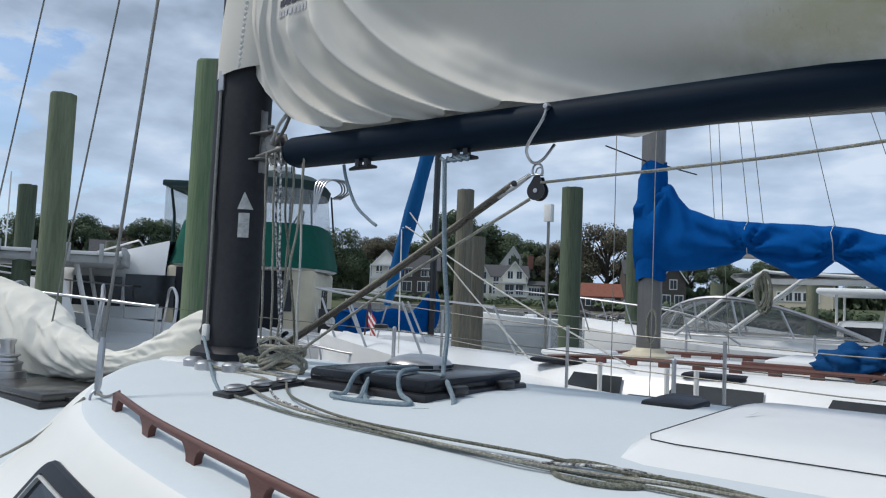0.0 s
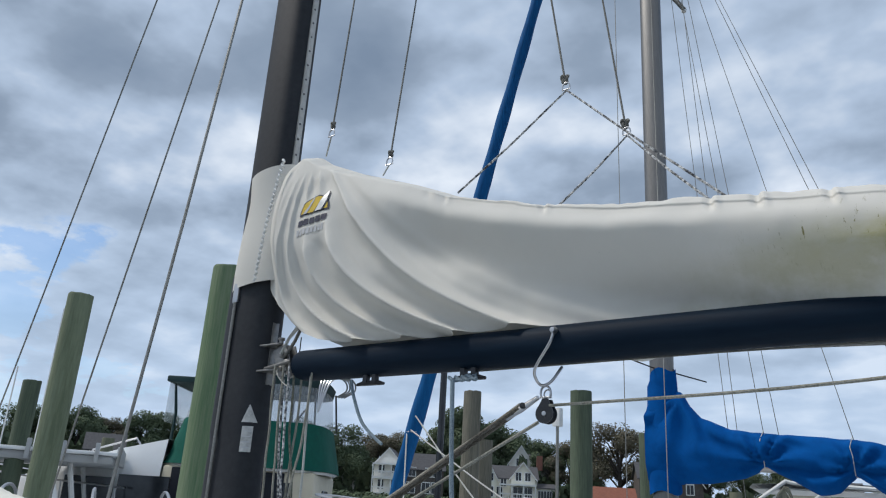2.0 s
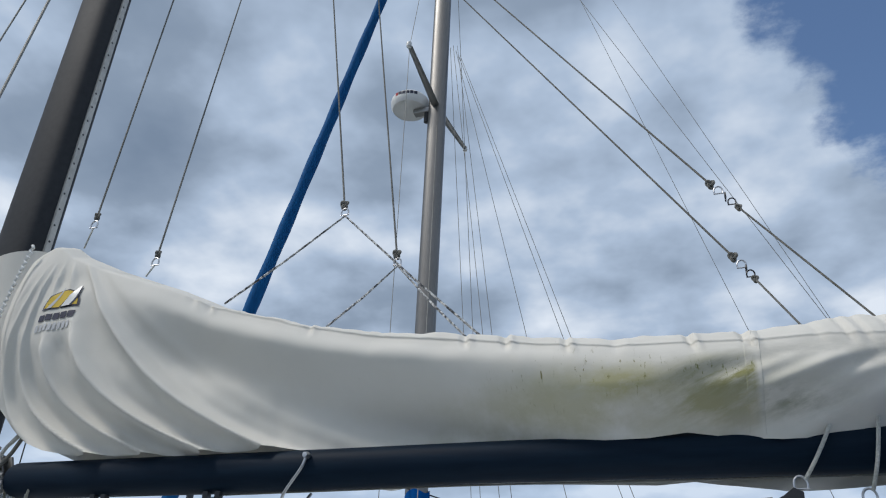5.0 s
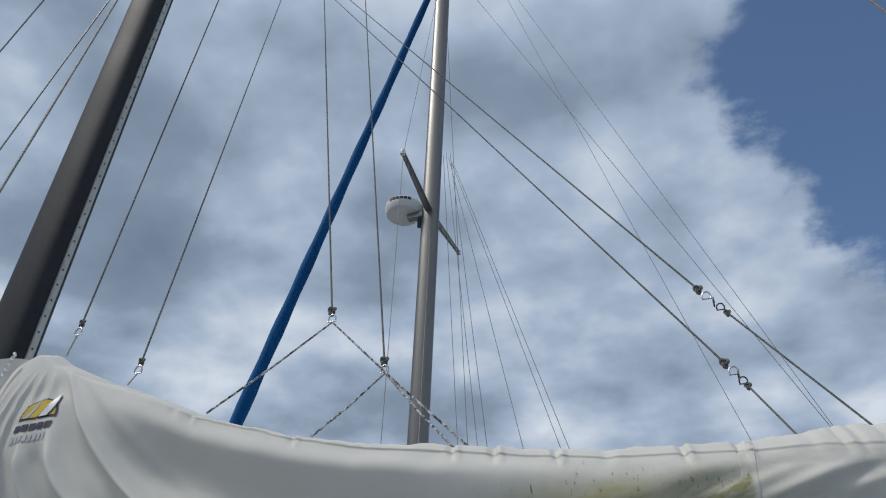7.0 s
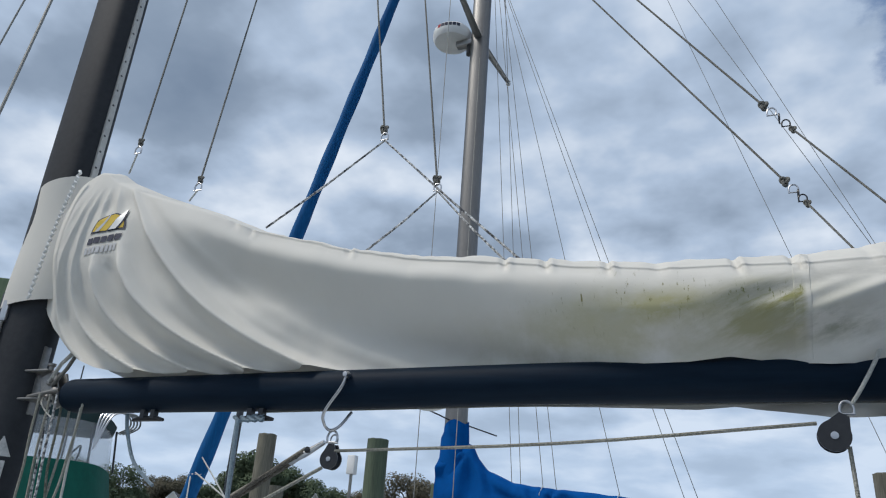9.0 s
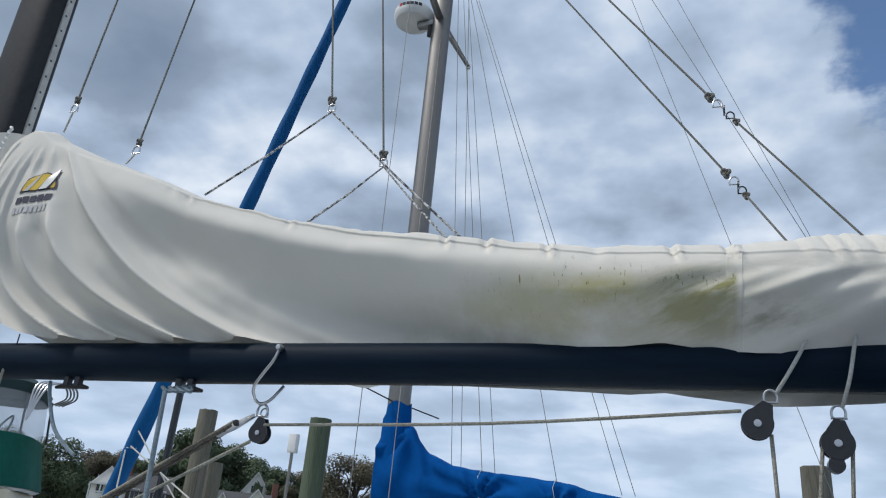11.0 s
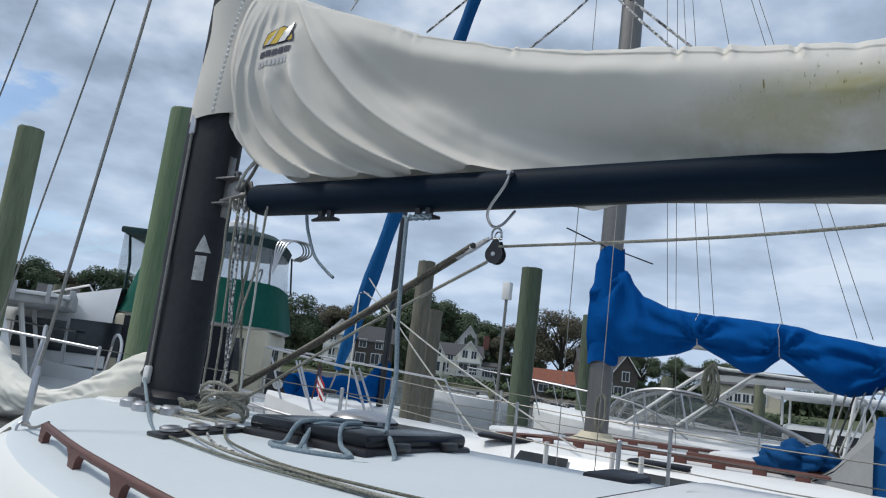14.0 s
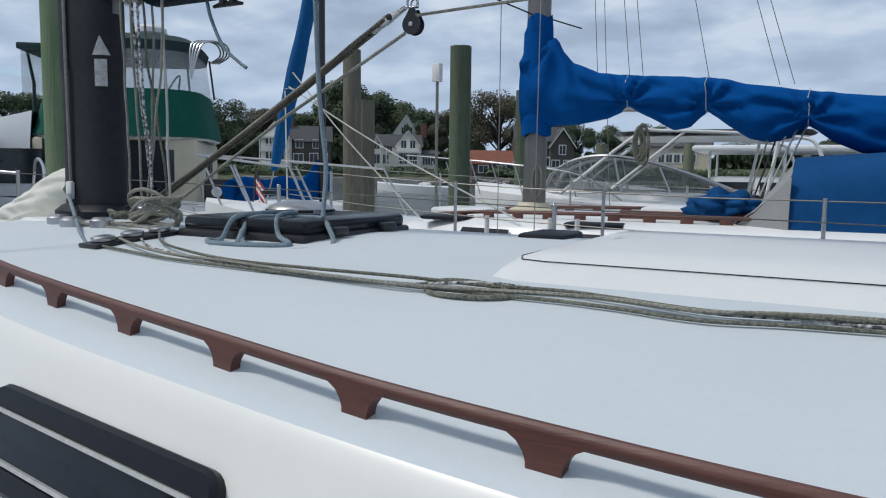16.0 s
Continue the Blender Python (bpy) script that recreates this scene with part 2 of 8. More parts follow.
GREYPRINT = material("grey_print", (0.42, 0.43, 0.45), 0.7, tint=(0.6, 0.6, 0.6), grain=40, amount=0.5, bump=0.0)
STICKER = material("worn_white_sticker", (0.62, 0.62, 0.60), 0.5, tint=(0.36, 0.36, 0.35), grain=50, amount=0.8, blotch=20, blotch_amount=0.4, bump=0.02)
RED = material("red_print", (0.42, 0.03, 0.035), 0.7, tint=(0.3, 0.02, 0.03), bump=0.0)
PLASTICW = material("white_radome_plastic", (0.74, 0.74, 0.72), 0.35, tint=(0.62, 0.62, 0.60), grain=5, amount=0.3, bump=0.0)
HULLDK = material("dark_hull_paint", (0.012, 0.014, 0.018), 0.25, tint=(0.03, 0.032, 0.036), grain=4, amount=0.4, bump=0.0)
GREYTOP = material("grey_hardtop_underside", (0.42, 0.43, 0.43), 0.5, tint=(0.34, 0.35, 0.35), grain=4, amount=0.4, bump=0.02)


def piling_wood():
    m = material("green_treated_timber", (0.235, 0.245, 0.165), 0.85, tint=(0.125, 0.135, 0.09), grain=11, amount=0.75, blotch=1.1, blotch_amount=0.5, bump=0.6, stretch=(5, 5, 0.35), island=-0.5)
    return m


PILE = piling_wood()
PILEG = material("algae_green_timber", (0.085, 0.16, 0.075), 0.85, tint=(0.20, 0.245, 0.15), grain=12, amount=0.7, blotch=1.3, blotch_amount=0.5, bump=0.6, stretch=(5, 5, 0.3))
PILEO = material("olive_green_timber", (0.225, 0.26, 0.165), 0.85, tint=(0.135, 0.165, 0.10), grain=11, amount=0.7, blotch=2.0, blotch_amount=0.7, bump=0.6, stretch=(5, 5, 0.5))
PILED = material("dark_green_timber", (0.105, 0.135, 0.085), 0.85, tint=(0.055, 0.075, 0.050), grain=12, amount=0.7, blotch=1.2, blotch_amount=0.6, bump=0.6, stretch=(5, 5, 0.35))
PILEB = material("grey_brown_timber", (0.185, 0.175, 0.135), 0.85, tint=(0.09, 0.085, 0.065), grain=12, amount=0.8, blotch=1.2, blotch_amount=0.5, bump=0.6, stretch=(5, 5, 0.35))
PILETOP = material("weathered_end_grain", (0.12, 0.105, 0.06), 0.9, tint=(0.05, 0.05, 0.035), grain=30, amount=0.8, bump=0.5)
DOCKWOOD = material("grey_weathered_plank", (0.26, 0.24, 0.21), 0.85, tint=(0.15, 0.14, 0.12), grain=14, amount=0.7, stretch=(1, 6, 6), bump=0.3, island=-0.5)
# both leaf colours are paled and greyed to carry the haze of distance
LEAF = material("hazed_dark_foliage", (0.120, 0.150, 0.090), 0.95, tint=(0.080, 0.108, 0.068), grain=1.5, amount=0.3, blotch=0.3, blotch_amount=0.6, bump=0.0, island=0.2, spec=0.05)
LEAFB = material("hazed_autumn_brown_foliage", (0.150, 0.130, 0.095), 0.95, tint=(0.105, 0.105, 0.075), grain=1.5, amount=0.3, blotch=0.3, blotch_amount=0.6, bump=0.0, island=0.3, spec=0.05)
BARK = material("grey_bark", (0.07, 0.06, 0.05), 0.9, tint=(0.035, 0.03, 0.025), grain=6, amount=0.7, bump=0.4)
GRASS = material("shore_lawn", (0.060, 0.085, 0.032), 0.9, tint=(0.09, 0.09, 0.05), grain=0.6, amount=0.6, blotch=0.06, blotch_amount=0.5, bump=0.2)
ROCK = material("shore_rock", (0.20, 0.185, 0.165), 0.9, tint=(0.09, 0.085, 0.075), grain=2, amount=0.7, bump=0.5, island=0.4)
SEAWALL = material("pale_concrete", (0.40, 0.385, 0.35), 0.9, tint=(0.26, 0.25, 0.22), grain=1.5, amount=0.6, bump=0.2)
SIDEW = material("white_clapboard", (0.84, 0.82, 0.76), 0.6, tint=(0.76, 0.74, 0.68), grain=0.8, amount=0.4, bump=0.1)
SIDEG = material("sage_clapboard", (0.78, 0.76, 0.66), 0.65, tint=(0.70, 0.68, 0.58), grain=0.8, amount=0.4, bump=0.1)
SIDED = material("brown_shingle_wall", (0.10, 0.085, 0.075), 0.8, tint=(0.07, 0.06, 0.055), grain=3, amount=0.6, bump=0.2)
TRIMW = material("white_house_trim", (0.78, 0.78, 0.76), 0.5, tint=(0.7, 0.7, 0.68), grain=2, amount=0.3, bump=0.0)
ROOF = material("grey_asphalt_shingle", (0.085, 0.085, 0.09), 0.9, tint=(0.055, 0.055, 0.06), grain=2, amount=0.6, bump=0.3)
ROOFR = material("rust_red_roof", (0.24, 0.085, 0.05), 0.85, tint=(0.17, 0.06, 0.04), grain=2, amount=0.5, bump=0.2)
STONEC = material("red_brick_chimney", (0.25, 0.11, 0.08), 0.9, tint=(0.17, 0.08, 0.06), grain=4, amount=0.6, bump=0.2)


def cover_cloth():
    """White sail cover with algae stains low down along its middle and a dusty top edge."""
    m = material("stained_white_sailcloth", (0.74, 0.718, 0.662), 0.78, tint=(0.63, 0.612, 0.56), grain=5, amount=0.22, blotch=1.2, blotch_amount=0.35, bump=0.06, bump_scale=700, spec=0.25)
    n, l = m.node_tree.nodes, m.node_tree.links
    b = n["Principled BSDF"]
    base = b.inputs["Base Color"].links[0].from_socket
    tc = n.new("ShaderNodeTexCoord")

    def band(centre, size, scale, stretch=(1, 1, 1), lo=0.40, hi=0.62, turn=0.0):
        """An uneven patch round a place of the cloth."""
        mp = n.new("ShaderNodeMapping")
        mp.vector_type = "TEXTURE"
        mp.inputs["Location"].default_value, mp.inputs["Scale"].default_value = centre, size
        l.new(tc.outputs["Object"], mp.inputs["Vector"])
        gr = n.new("ShaderNodeTexGradient")
        gr.gradient_type = "QUADRATIC_SPHERE"
        l.new(mp.outputs[0], gr.inputs["Vector"])
        ns = n.new("ShaderNodeTexNoise")
        ns.inputs["Scale"].default_value, ns.inputs["Detail"].default_value, ns.inputs["Roughness"].default_value = scale, 6.0, 0.65
        st = n.new("ShaderNodeMapping")
        st.vector_type = "TEXTURE"
        st.inputs["Rotation"].default_value = (0.0, radians(-turn), 0.0)
        st.inputs["Scale"].default_value = [1 / k for k in stretch]
        l.new(tc.outputs["Object"], st.inputs["Vector"])
        l.new(st.outputs[0], ns.inputs["Vector"])
        mu = n.new("ShaderNodeMath")
        mu.operation = "MULTIPLY"
        rr = n.new("ShaderNodeMapRange")
        rr.inputs["From Min"].default_value, rr.inputs["From Max"].default_value = lo, hi
        l.new(ns.outputs["Fac"], rr.inputs["Value"])
        l.new(gr.outputs["Fac"], mu.inputs[0])
        l.new(rr.outputs[0], mu.inputs[1])
        return mu.outputs[0]

    def over(under, fac, colour, gain):
        g = n.new("ShaderNodeMath")
        g.operation, g.use_clamp = "MULTIPLY", True
        g.inputs[1].default_value = gain
        l.new(fac, g.inputs[0])
        mx = n.new("ShaderNodeMix")
        mx.data_type = "RGBA"
        mx.inputs["B"].default_value = (*colour, 1)
        l.new(g.outputs[0], mx.inputs["Factor"])
        l.new(under, mx.inputs["A"])
        return mx.outputs["Result"]

    def before_seam(fac):
        """Keeps a stain on the panel forward of the seam."""
        sp = n.new("ShaderNodeSeparateXYZ")
        l.new(tc.outputs["Object"], sp.inputs[0])
        gt = n.new("ShaderNodeMapRange")
        gt.inputs["From Min"].default_value, gt.inputs["From Max"].default_value = 0.005, 0.02
        gt.inputs["To Min"].default_value, gt.inputs["To Max"].default_value = 1.0, 0.12
        l.new(sp.outputs[0], gt.inputs["Value"])
        mu = n.new("ShaderNodeMath")
        mu.operation = "MULTIPLY"
        l.new(fac, mu.inputs[0])
        l.new(gt.outputs[0], mu.inputs[1])
        return mu.outputs[0]

    # a faint wash, a yellow patch, a green patch ending at the seam, a brown foot
    c = over(base, band((-0.45, CY - 0.17, 2.60), (1.0, 0.6, 0.22), 3.5), (0.555, 0.535, 0.41), 1.9)
    c = over(c, band((-0.40, CY - 0.17, 2.65), (0.42, 0.6, 0.11), 5.0, (1, 1, 1.8), 0.31, 0.60), (0.50, 0.47, 0.275), 1.9)
    c = over(c, before_seam(band((-0.09, CY - 0.17, 2.605), (0.40, 0.6, 0.16), 3.0, (1.6, 1, 7), 0.34, 0.60, 22)), (0.38, 0.36, 0.22), 1.6)
    c = over(c, before_seam(band((-0.05, CY - 0.17, 2.655), (0.27, 0.6, 0.09), 4.0, (2, 1, 9), 0.41, 0.60, 22)), (0.26, 0.255, 0.09), 1.9)
    c = over(c, band((0.08, CY - 0.17, 2.585), (0.28, 0.6, 0.09), 5.0, (1.5, 1, 5), 0.42, 0.62, 20), (0.36, 0.36, 0.29), 1.3)
    c = over(c, band((-0.7, CY - 0.17, 2.545), (0.85, 0.6, 0.08), 5.0), (0.47, 0.45, 0.33), 1.3)
    # small upright algae specks
    c = over(c, band((-0.45, CY - 0.17, 2.685), (0.44, 0.6, 0.12), 1.0, (75, 20, 24), 0.61, 0.68), (0.22, 0.20, 0.06), 2.8)
    c = over(c, before_seam(band((-0.07, CY - 0.17, 2.668), (0.28, 0.6, 0.075), 1.0, (75, 20, 26), 0.58, 0.67)), (0.19, 0.20, 0.05), 2.2)
    c = over(c, band((-0.5, CY - 0.17, 2.68), (1.9, 0.6, 0.34), 1.0, (46, 20, 34), 0.72, 0.77), (0.30, 0.27, 0.17), 2.2)
    # grey handling dirt along the hem and over the after end
    c = over(c, band((0.3, CY - 0.15, 2.70), (1.4, 0.6, 0.14), 6.0, (1, 1, 3), 0.46, 0.66), (0.46, 0.45, 0.41), 0.8)
    l.new(c, b.inputs["Base Color"])
    # thin cloth lets some daylight through
    tr = n.new("ShaderNodeBsdfTranslucent")
    l.new(c, tr.inputs["Color"])
    ms = n.new("ShaderNodeMixShader")
    ms.inputs[0].default_value = 0.11
    l.new(b.outputs[0], ms.inputs[1])
    l.new(tr.outputs[0], ms.inputs[2])
    l.new(ms.outputs[0], n["Material Output"].inputs["Surface"])
    return m


COVER = cover_cloth()


def water_surface():
    m = bpy.data.materials.new("harbour_water")
    m.use_nodes = True
    n, l = m.node_tree.nodes, m.node_tree.links
    b = n["Principled BSDF"]
    b.inputs["Base Color"].default_value = (0.035, 0.045, 0.042, 1)
    b.inputs["Roughness"].default_value = 0.16
    tc = n.new("ShaderNodeTexCoord")
    mp = n.new("ShaderNodeMapping")
    mp.inputs["Scale"].default_value = (0.8, 1.6, 1)
    l.new(tc.outputs["Object"], mp.inputs["Vector"])
    prev = None
    for scale, dist in ((1.6, 0.25), (7.0, 0.06)):
        ns = n.new("ShaderNodeTexNoise")
        ns.inputs["Scale"].default_value, ns.inputs["Detail"].default_value = scale, 4.0
        l.new(mp.outputs[0], ns.inputs["Vector"])
        bp = n.new("ShaderNodeBump")
        bp.inputs["Strength"].default_value, bp.inputs["Distance"].default_value = 0.8, dist
        l.new(ns.outputs["Fac"], bp.inputs["Height"])
        if prev:
            l.new(prev, bp.inputs["Normal"])
        prev = bp.outputs[0]
    l.new(prev, b.inputs["Normal"])
    return m


WATER = water_surface()


# ---- building helpers ----
def link(name, bm, mat, parent=None, label="", smooth=True):
    me = bpy.data.meshes.new(name)
    bmesh.ops.recalc_face_normals(bm, faces=bm.faces[:])
    bm.to_mesh(me)
    bm.free()
    me.materials.append(mat)
    if smooth:
        for p in me.polygons:
            p.use_smooth = True
        if smooth != "cloth":
            me.set_sharp_from_angle(angle=radians(38))
    ob = new(name, me)
    if parent is not None:
        ob.parent = parent
        ob.matrix_parent_inverse = parent.matrix_world.inverted()
    if label:
        ob["label"] = label
    return ob


def part(name, bm, mat, parent, label="", smooth=True):
    return link(name, bm, mat, parent, label, smooth)


def thing(name, at, label, category, group="", kind=""):
    ob = new(name)
    ob.empty_display_size = 0.1
    ob.matrix_world = Matrix.Translation(at)
    bpy.context.view_layer.update()
    return tagged(ob, label, category, group, kind)


def lone(name, bm, mat, label, category, group="", kind="", smooth=True):
    return tagged(link(name, bm, mat, None, "", smooth), label, category, group, kind)


def catmull(pts, steps=8):
    pts = [Vector(p) for p in pts]
    if len(pts) < 3:
        return pts
    out = []
    ext = [2 * pts[0] - pts[1], *pts, 2 * pts[-1] - pts[-2]]
    for i in range(1, len(ext) - 2):
        a, b, c, d = ext[i - 1 : i + 3]
        for k in range(steps):
            t = k / steps
            out.append(0.5 * ((2 * b) + (c - a) * t + (2 * a - 5 * b + 4 * c - d) * t * t + (3 * b - a - 3 * c + d) * t**3))
    return [*out, pts[-1]]


def add_tube(bm, pts, r, sides=8, closed_ends=True, flat=1.0):
    """A tube along a line; r is one radius or one per point; flat squeezes it across."""
    pts = [Vector(p) for p in pts]
    radii = r if isinstance(r, (list, tuple)) else [r] * len(pts)
    rings, side = [], None
    for i, p in enumerate(pts):
        way = (pts[min(i + 1, len(pts) - 1)] - pts[max(i - 1, 0)]).normalized()
        if side is None:
            side = way.orthogonal().normalized() if abs(way.z) > 0.95 else way.cross(Vector((0, 0, 1))).normalized()
        side = (side - way * side.dot(way)).normalized()
        top = way.cross(side)
        rings.append([bm.verts.new(p + radii[i] * (math.cos(a) * side + flat * math.sin(a) * top)) for a in (2 * math.pi * k / sides for k in range(sides))])
    for a, b in zip(rings, rings[1:]):
        for k in range(sides):
            bm.faces.new((a[k], a[(k + 1) % sides], b[(k + 1) % sides], b[k]))
    if closed_ends:
        bm.faces.new(rings[0][::-1])
        bm.faces.new(rings[-1])
    return bm


def tube(pts, r, sides=8, smooth=0, flat=1.0):
    return add_tube(bmesh.new(), catmull(pts, smooth) if smooth else pts, r, sides, True, flat)


def add_box(bm, lo, hi, bevel=0.0, m=None):
    r = bmesh.ops.create_cube(bm, size=1.0)
    size = Vector(hi) - Vector(lo)
    mid = (Vector(hi) + Vector(lo)) / 2
    bmesh.ops.scale(bm, vec=size, verts=r["verts"])
    bmesh.ops.translate(bm, vec=mid, verts=r["verts"])
    if bevel:
        edges = list({e for v in r["verts"] for e in v.link_edges})
        r2 = bmesh.ops.bevel(bm, geom=edges, offset=bevel, segments=2, affect="EDGES", profile=0.5)
        verts = list({v for f in r2["faces"] for v in f.verts} | {v for v in r["verts"] if v.is_valid})
    else:
        verts = r["verts"]
    if m is not None:
        bmesh.ops.transform(bm, matrix=m, verts=[v for v in verts if v.is_valid])
    return bm


def box(lo, hi, bevel=0.0, m=None):
    return add_box(bmesh.new(), lo, hi, bevel, m)


def add_lathe(bm, profile, at=(0, 0, 0), sides=16, m=None):
    """A turned body: profile of (radius, height)."""
    m = m or Matrix.Translation(at)
    rings = []
    for r, h in profile:
        if r < 1e-5:
            rings.append([bm.verts.new(m @ Vector((0, 0, h)))])
        else:
            rings.append([bm.verts.new(m @ Vector((r * math.cos(a), r * math.sin(a), h))) for a in (2 * math.pi * k / sides for k in range(sides))])
    for a, b in zip(rings, rings[1:]):
        for k in range(sides):
            j = (k + 1) % sides
            if len(a) == 1 and len(b) == 1:
                continue
            if len(a) == 1:
                bm.faces.new((a[0], b[j], b[k]))
            elif len(b) == 1:
                bm.faces.new((a[k], a[j], b[0]))
            else:
                bm.faces.new((a[k], a[j], b[j], b[k]))
    for ring, flip in ((rings[0], True), (rings[-1], False)):
        if len(ring) > 2:
            bm.faces.new(ring[::-1] if flip else ring)
    return bm


def lathe(profile, at=(0, 0, 0), sides=16, m=None):
    return add_lathe(bmesh.new(), profile, at, sides, m)


def add_grid(bm, rows, closed=False):
    """A sheet through rows of points."""
    vs = [[bm.verts.new(p) for p in row] for row in rows]
    for a, b in zip(vs, vs[1:]):
        for k in range(len(a) - (0 if closed else 1)):
            j = (k + 1) % len(a)
            bm.faces.new((a[k], a[j], b[j], b[k]))
    return bm


def add_prism(bm, outline, lo, hi, m=None):
    """An upright prism over an outline of (x, y)."""
    m = m or Matrix()
    a = [bm.verts.new(m @ Vector((x, y, lo))) for x, y in outline]
    b = [bm.verts.new(m @ Vector((x, y, hi))) for x, y in outline]
    n = len(a)
    for k in range(n):
        bm.faces.new((a[k], a[(k + 1) % n], b[(k + 1) % n], b[k]))
    bm.faces.new(a[::-1])
    bm.faces.new(b)
    return bm


def smoothstep(a, b, x):
    t = min(1.0, max(0.0, (x - a) / (b - a)))
    return t * t * (3 - 2 * t)


def lerp_line(pts, x):
    """The value at x on a broken line of (x, value)."""
    return float(np.interp(x, [p[0] for p in pts], [p[1] for p in pts]))


def polar(az, dist, z=0.0, eye=(-0.2, 0.5)):
    return Vector((eye[0] + dist * math.cos(radians(az)), eye[1] + dist * math.sin(radians(az)), z))


def rope_wave(pts, amp, seed, steps=8):
    """A line through points with the small wander of a slack rope."""
    out = []
    for i, p in enumerate(catmull(pts, steps)):
        out.append(p + Vector((0, amp * noise.noise(Vector((seed, i * 0.21, 0))), 0.25 * amp * abs(noise.noise(Vector((seed, i * 0.3, 5)))))))
    return out


# ---- the setting ----
def disc_sheet(radius, z, step=48):
    bm = bmesh.new()
    rings = []
    for r in (4.0, 12.0, 40.0, 120.0, 400.0, radius):
        rings.append([(r * math.cos(a), r * math.sin(a), z) for a in (2 * math.pi * k / step for k in range(step))])
    add_grid(bm, rings, closed=True)
    bmesh.ops.holes_fill(bm, edges=[e for e in bm.edges if e.is_boundary and e.verts[0].co.length < 5], sides=0)
    return bm


tagged(link("water", disc_sheet(3000.0, 0.0), WATER), "grey-green rippled harbour water", "water", kind="structure")


# ---- the near sailboat ----
def cabin_z(y):
    return 1.515 - 0.085 * (y - 2.8) ** 2


HALF = [(-7.6, 0.03), (-6.8, 0.40), (-5.5, 0.95), (-4.0, 1.42), (-2.5, 1.74), (-1.5, 1.84), (1.0, 1.90), (3.0, 1.75), (4.4, 1.45)]


def deck_edge(x):
    return 0.965 + 0.045 * max(0.0, -x - 1.0)


def deck_z(x, y):
    hb = max(0.05, lerp_line(HALF, x))
    return deck_edge(x) + 0.10 * (1 - min(1.0, abs(y - CY) / hb) ** 2)


boat = thing("sailboat", (-1.5, CY, 0.0), "cream and pale grey sailboat with teak handrails and dark windows", "sailboat")
xs = list(np.linspace(-7.6, 4.4, 49))
bm = bmesh.new()
rows = []
for x in xs:
    hb = lerp_line(HALF, x)
    e = deck_edge(x)
    half = [(1.0, e + 0.03), (1.005, e - 0.05), (0.98, 0.6), (0.90, 0.15), (0.6, -0.35), (0.0, -0.6)]
    rows.append([(x, CY - hb * f, z) for f, z in half] + [(x, CY + hb * f, z) for f, z in half[-2::-1]])
add_grid(bm, rows)
part("hull", bm, WHITE, boat, "white gelcoat hull")
bm = bmesh.new()
add_grid(bm, [[(x, CY + lerp_line(HALF, x) * k / 10, deck_z(x, CY + lerp_line(HALF, x) * k / 10)) for k in range(-10, 11)] for x in xs])
part("deck", bm, DECK, boat, "pale grey non-skid deck")
for s in (-1, 1):
    pts = [(x, CY + s * (lerp_line(HALF, x) - 0.03), deck_edge(x) + 0.03) for x in xs]
    part("toe_rail", tube(pts, 0.022, 6), TEAK, boat, "brown teak toe rail")

TOP = [(2.2, 1.30), (0.5, 1.30), (-0.5, 1.37), (-1.2, 1.46), (-1.8, 1.56), (-2.3, 1.68), (-2.68, 1.83), (-3.0, 2.06), (-3.28, 2.40), (-3.40, CY)]
FOOT = [(2.2, 1.10), (0.5, 1.12), (-0.5, 1.19), (-1.2, 1.27), (-1.9, 1.39), (-2.45, 1.47), (-3.06, 1.66), (-3.45, 1.96), (-3.75, 2.35), (-3.88, CY)]


def full_outline(half):
    port = [p.to_2d() for p in catmull([(x, y, 0) for x, y in half], 6)]
    return port + [Vector((p.x, 2 * CY - p.y)) for p in port[-2::-1]]


top_o, foot_o = full_outline(TOP), full_outline(FOOT)
bm = bmesh.new()
rings = []
for f, drop in ((0.0, 0.0), (0.03, 0.02), (0.10, 0.07), (0.5, 0.5), (0.86, 0.90), (0.95, 0.975), (1.0, 1.0)):
    ring = []
    for a, b in zip(foot_o, top_o):
        p = a.lerp(b, f)
        z0, z1 = deck_z(a.x, a.y) - 0.02, cabin_z(b.y)
        ring.append((p.x, p.y, z0 + (z1 - z0) * drop))
    rings.append(ring)
add_grid(bm, rings)
part("cabin_side", bm, GEL, boat, "smooth cream gelcoat cabin side")
bm = bmesh.new()
rings = []
for s in (1.0, 0.985, 0.93, 0.85, 0.7, 0.5, 0.25, 0.0):
    rings.append([(p.x, CY + (p.y - CY) * s, cabin_z(CY + (p.y - CY) * s) + (0.0 if s > 0.99 else 0.004)) for p in top_o])
add_grid(bm, rings)
bmesh.ops.remove_doubles(bm, verts=bm.verts[:], dist=0.0005)
part("cabin_top", bm, DECK, boat, "pale grey non-skid cabin top")

# cabin windows, set into the sloping side
def side_point(x, z):
    """On the port cabin side."""
    a = lerp_line([(p.x, p.y) for p in foot_o[: len(foot_o) // 2 + 1]][::-1], x)
    b = lerp_line([(p.x, p.y) for p in top_o[: len(top_o) // 2 + 1]][::-1], x)
    z0, z1 = deck_z(x, a) - 0.02, cabin_z(b)
    return Vector((x, a + (b - a) * (z - z0) / (z1 - z0), z))


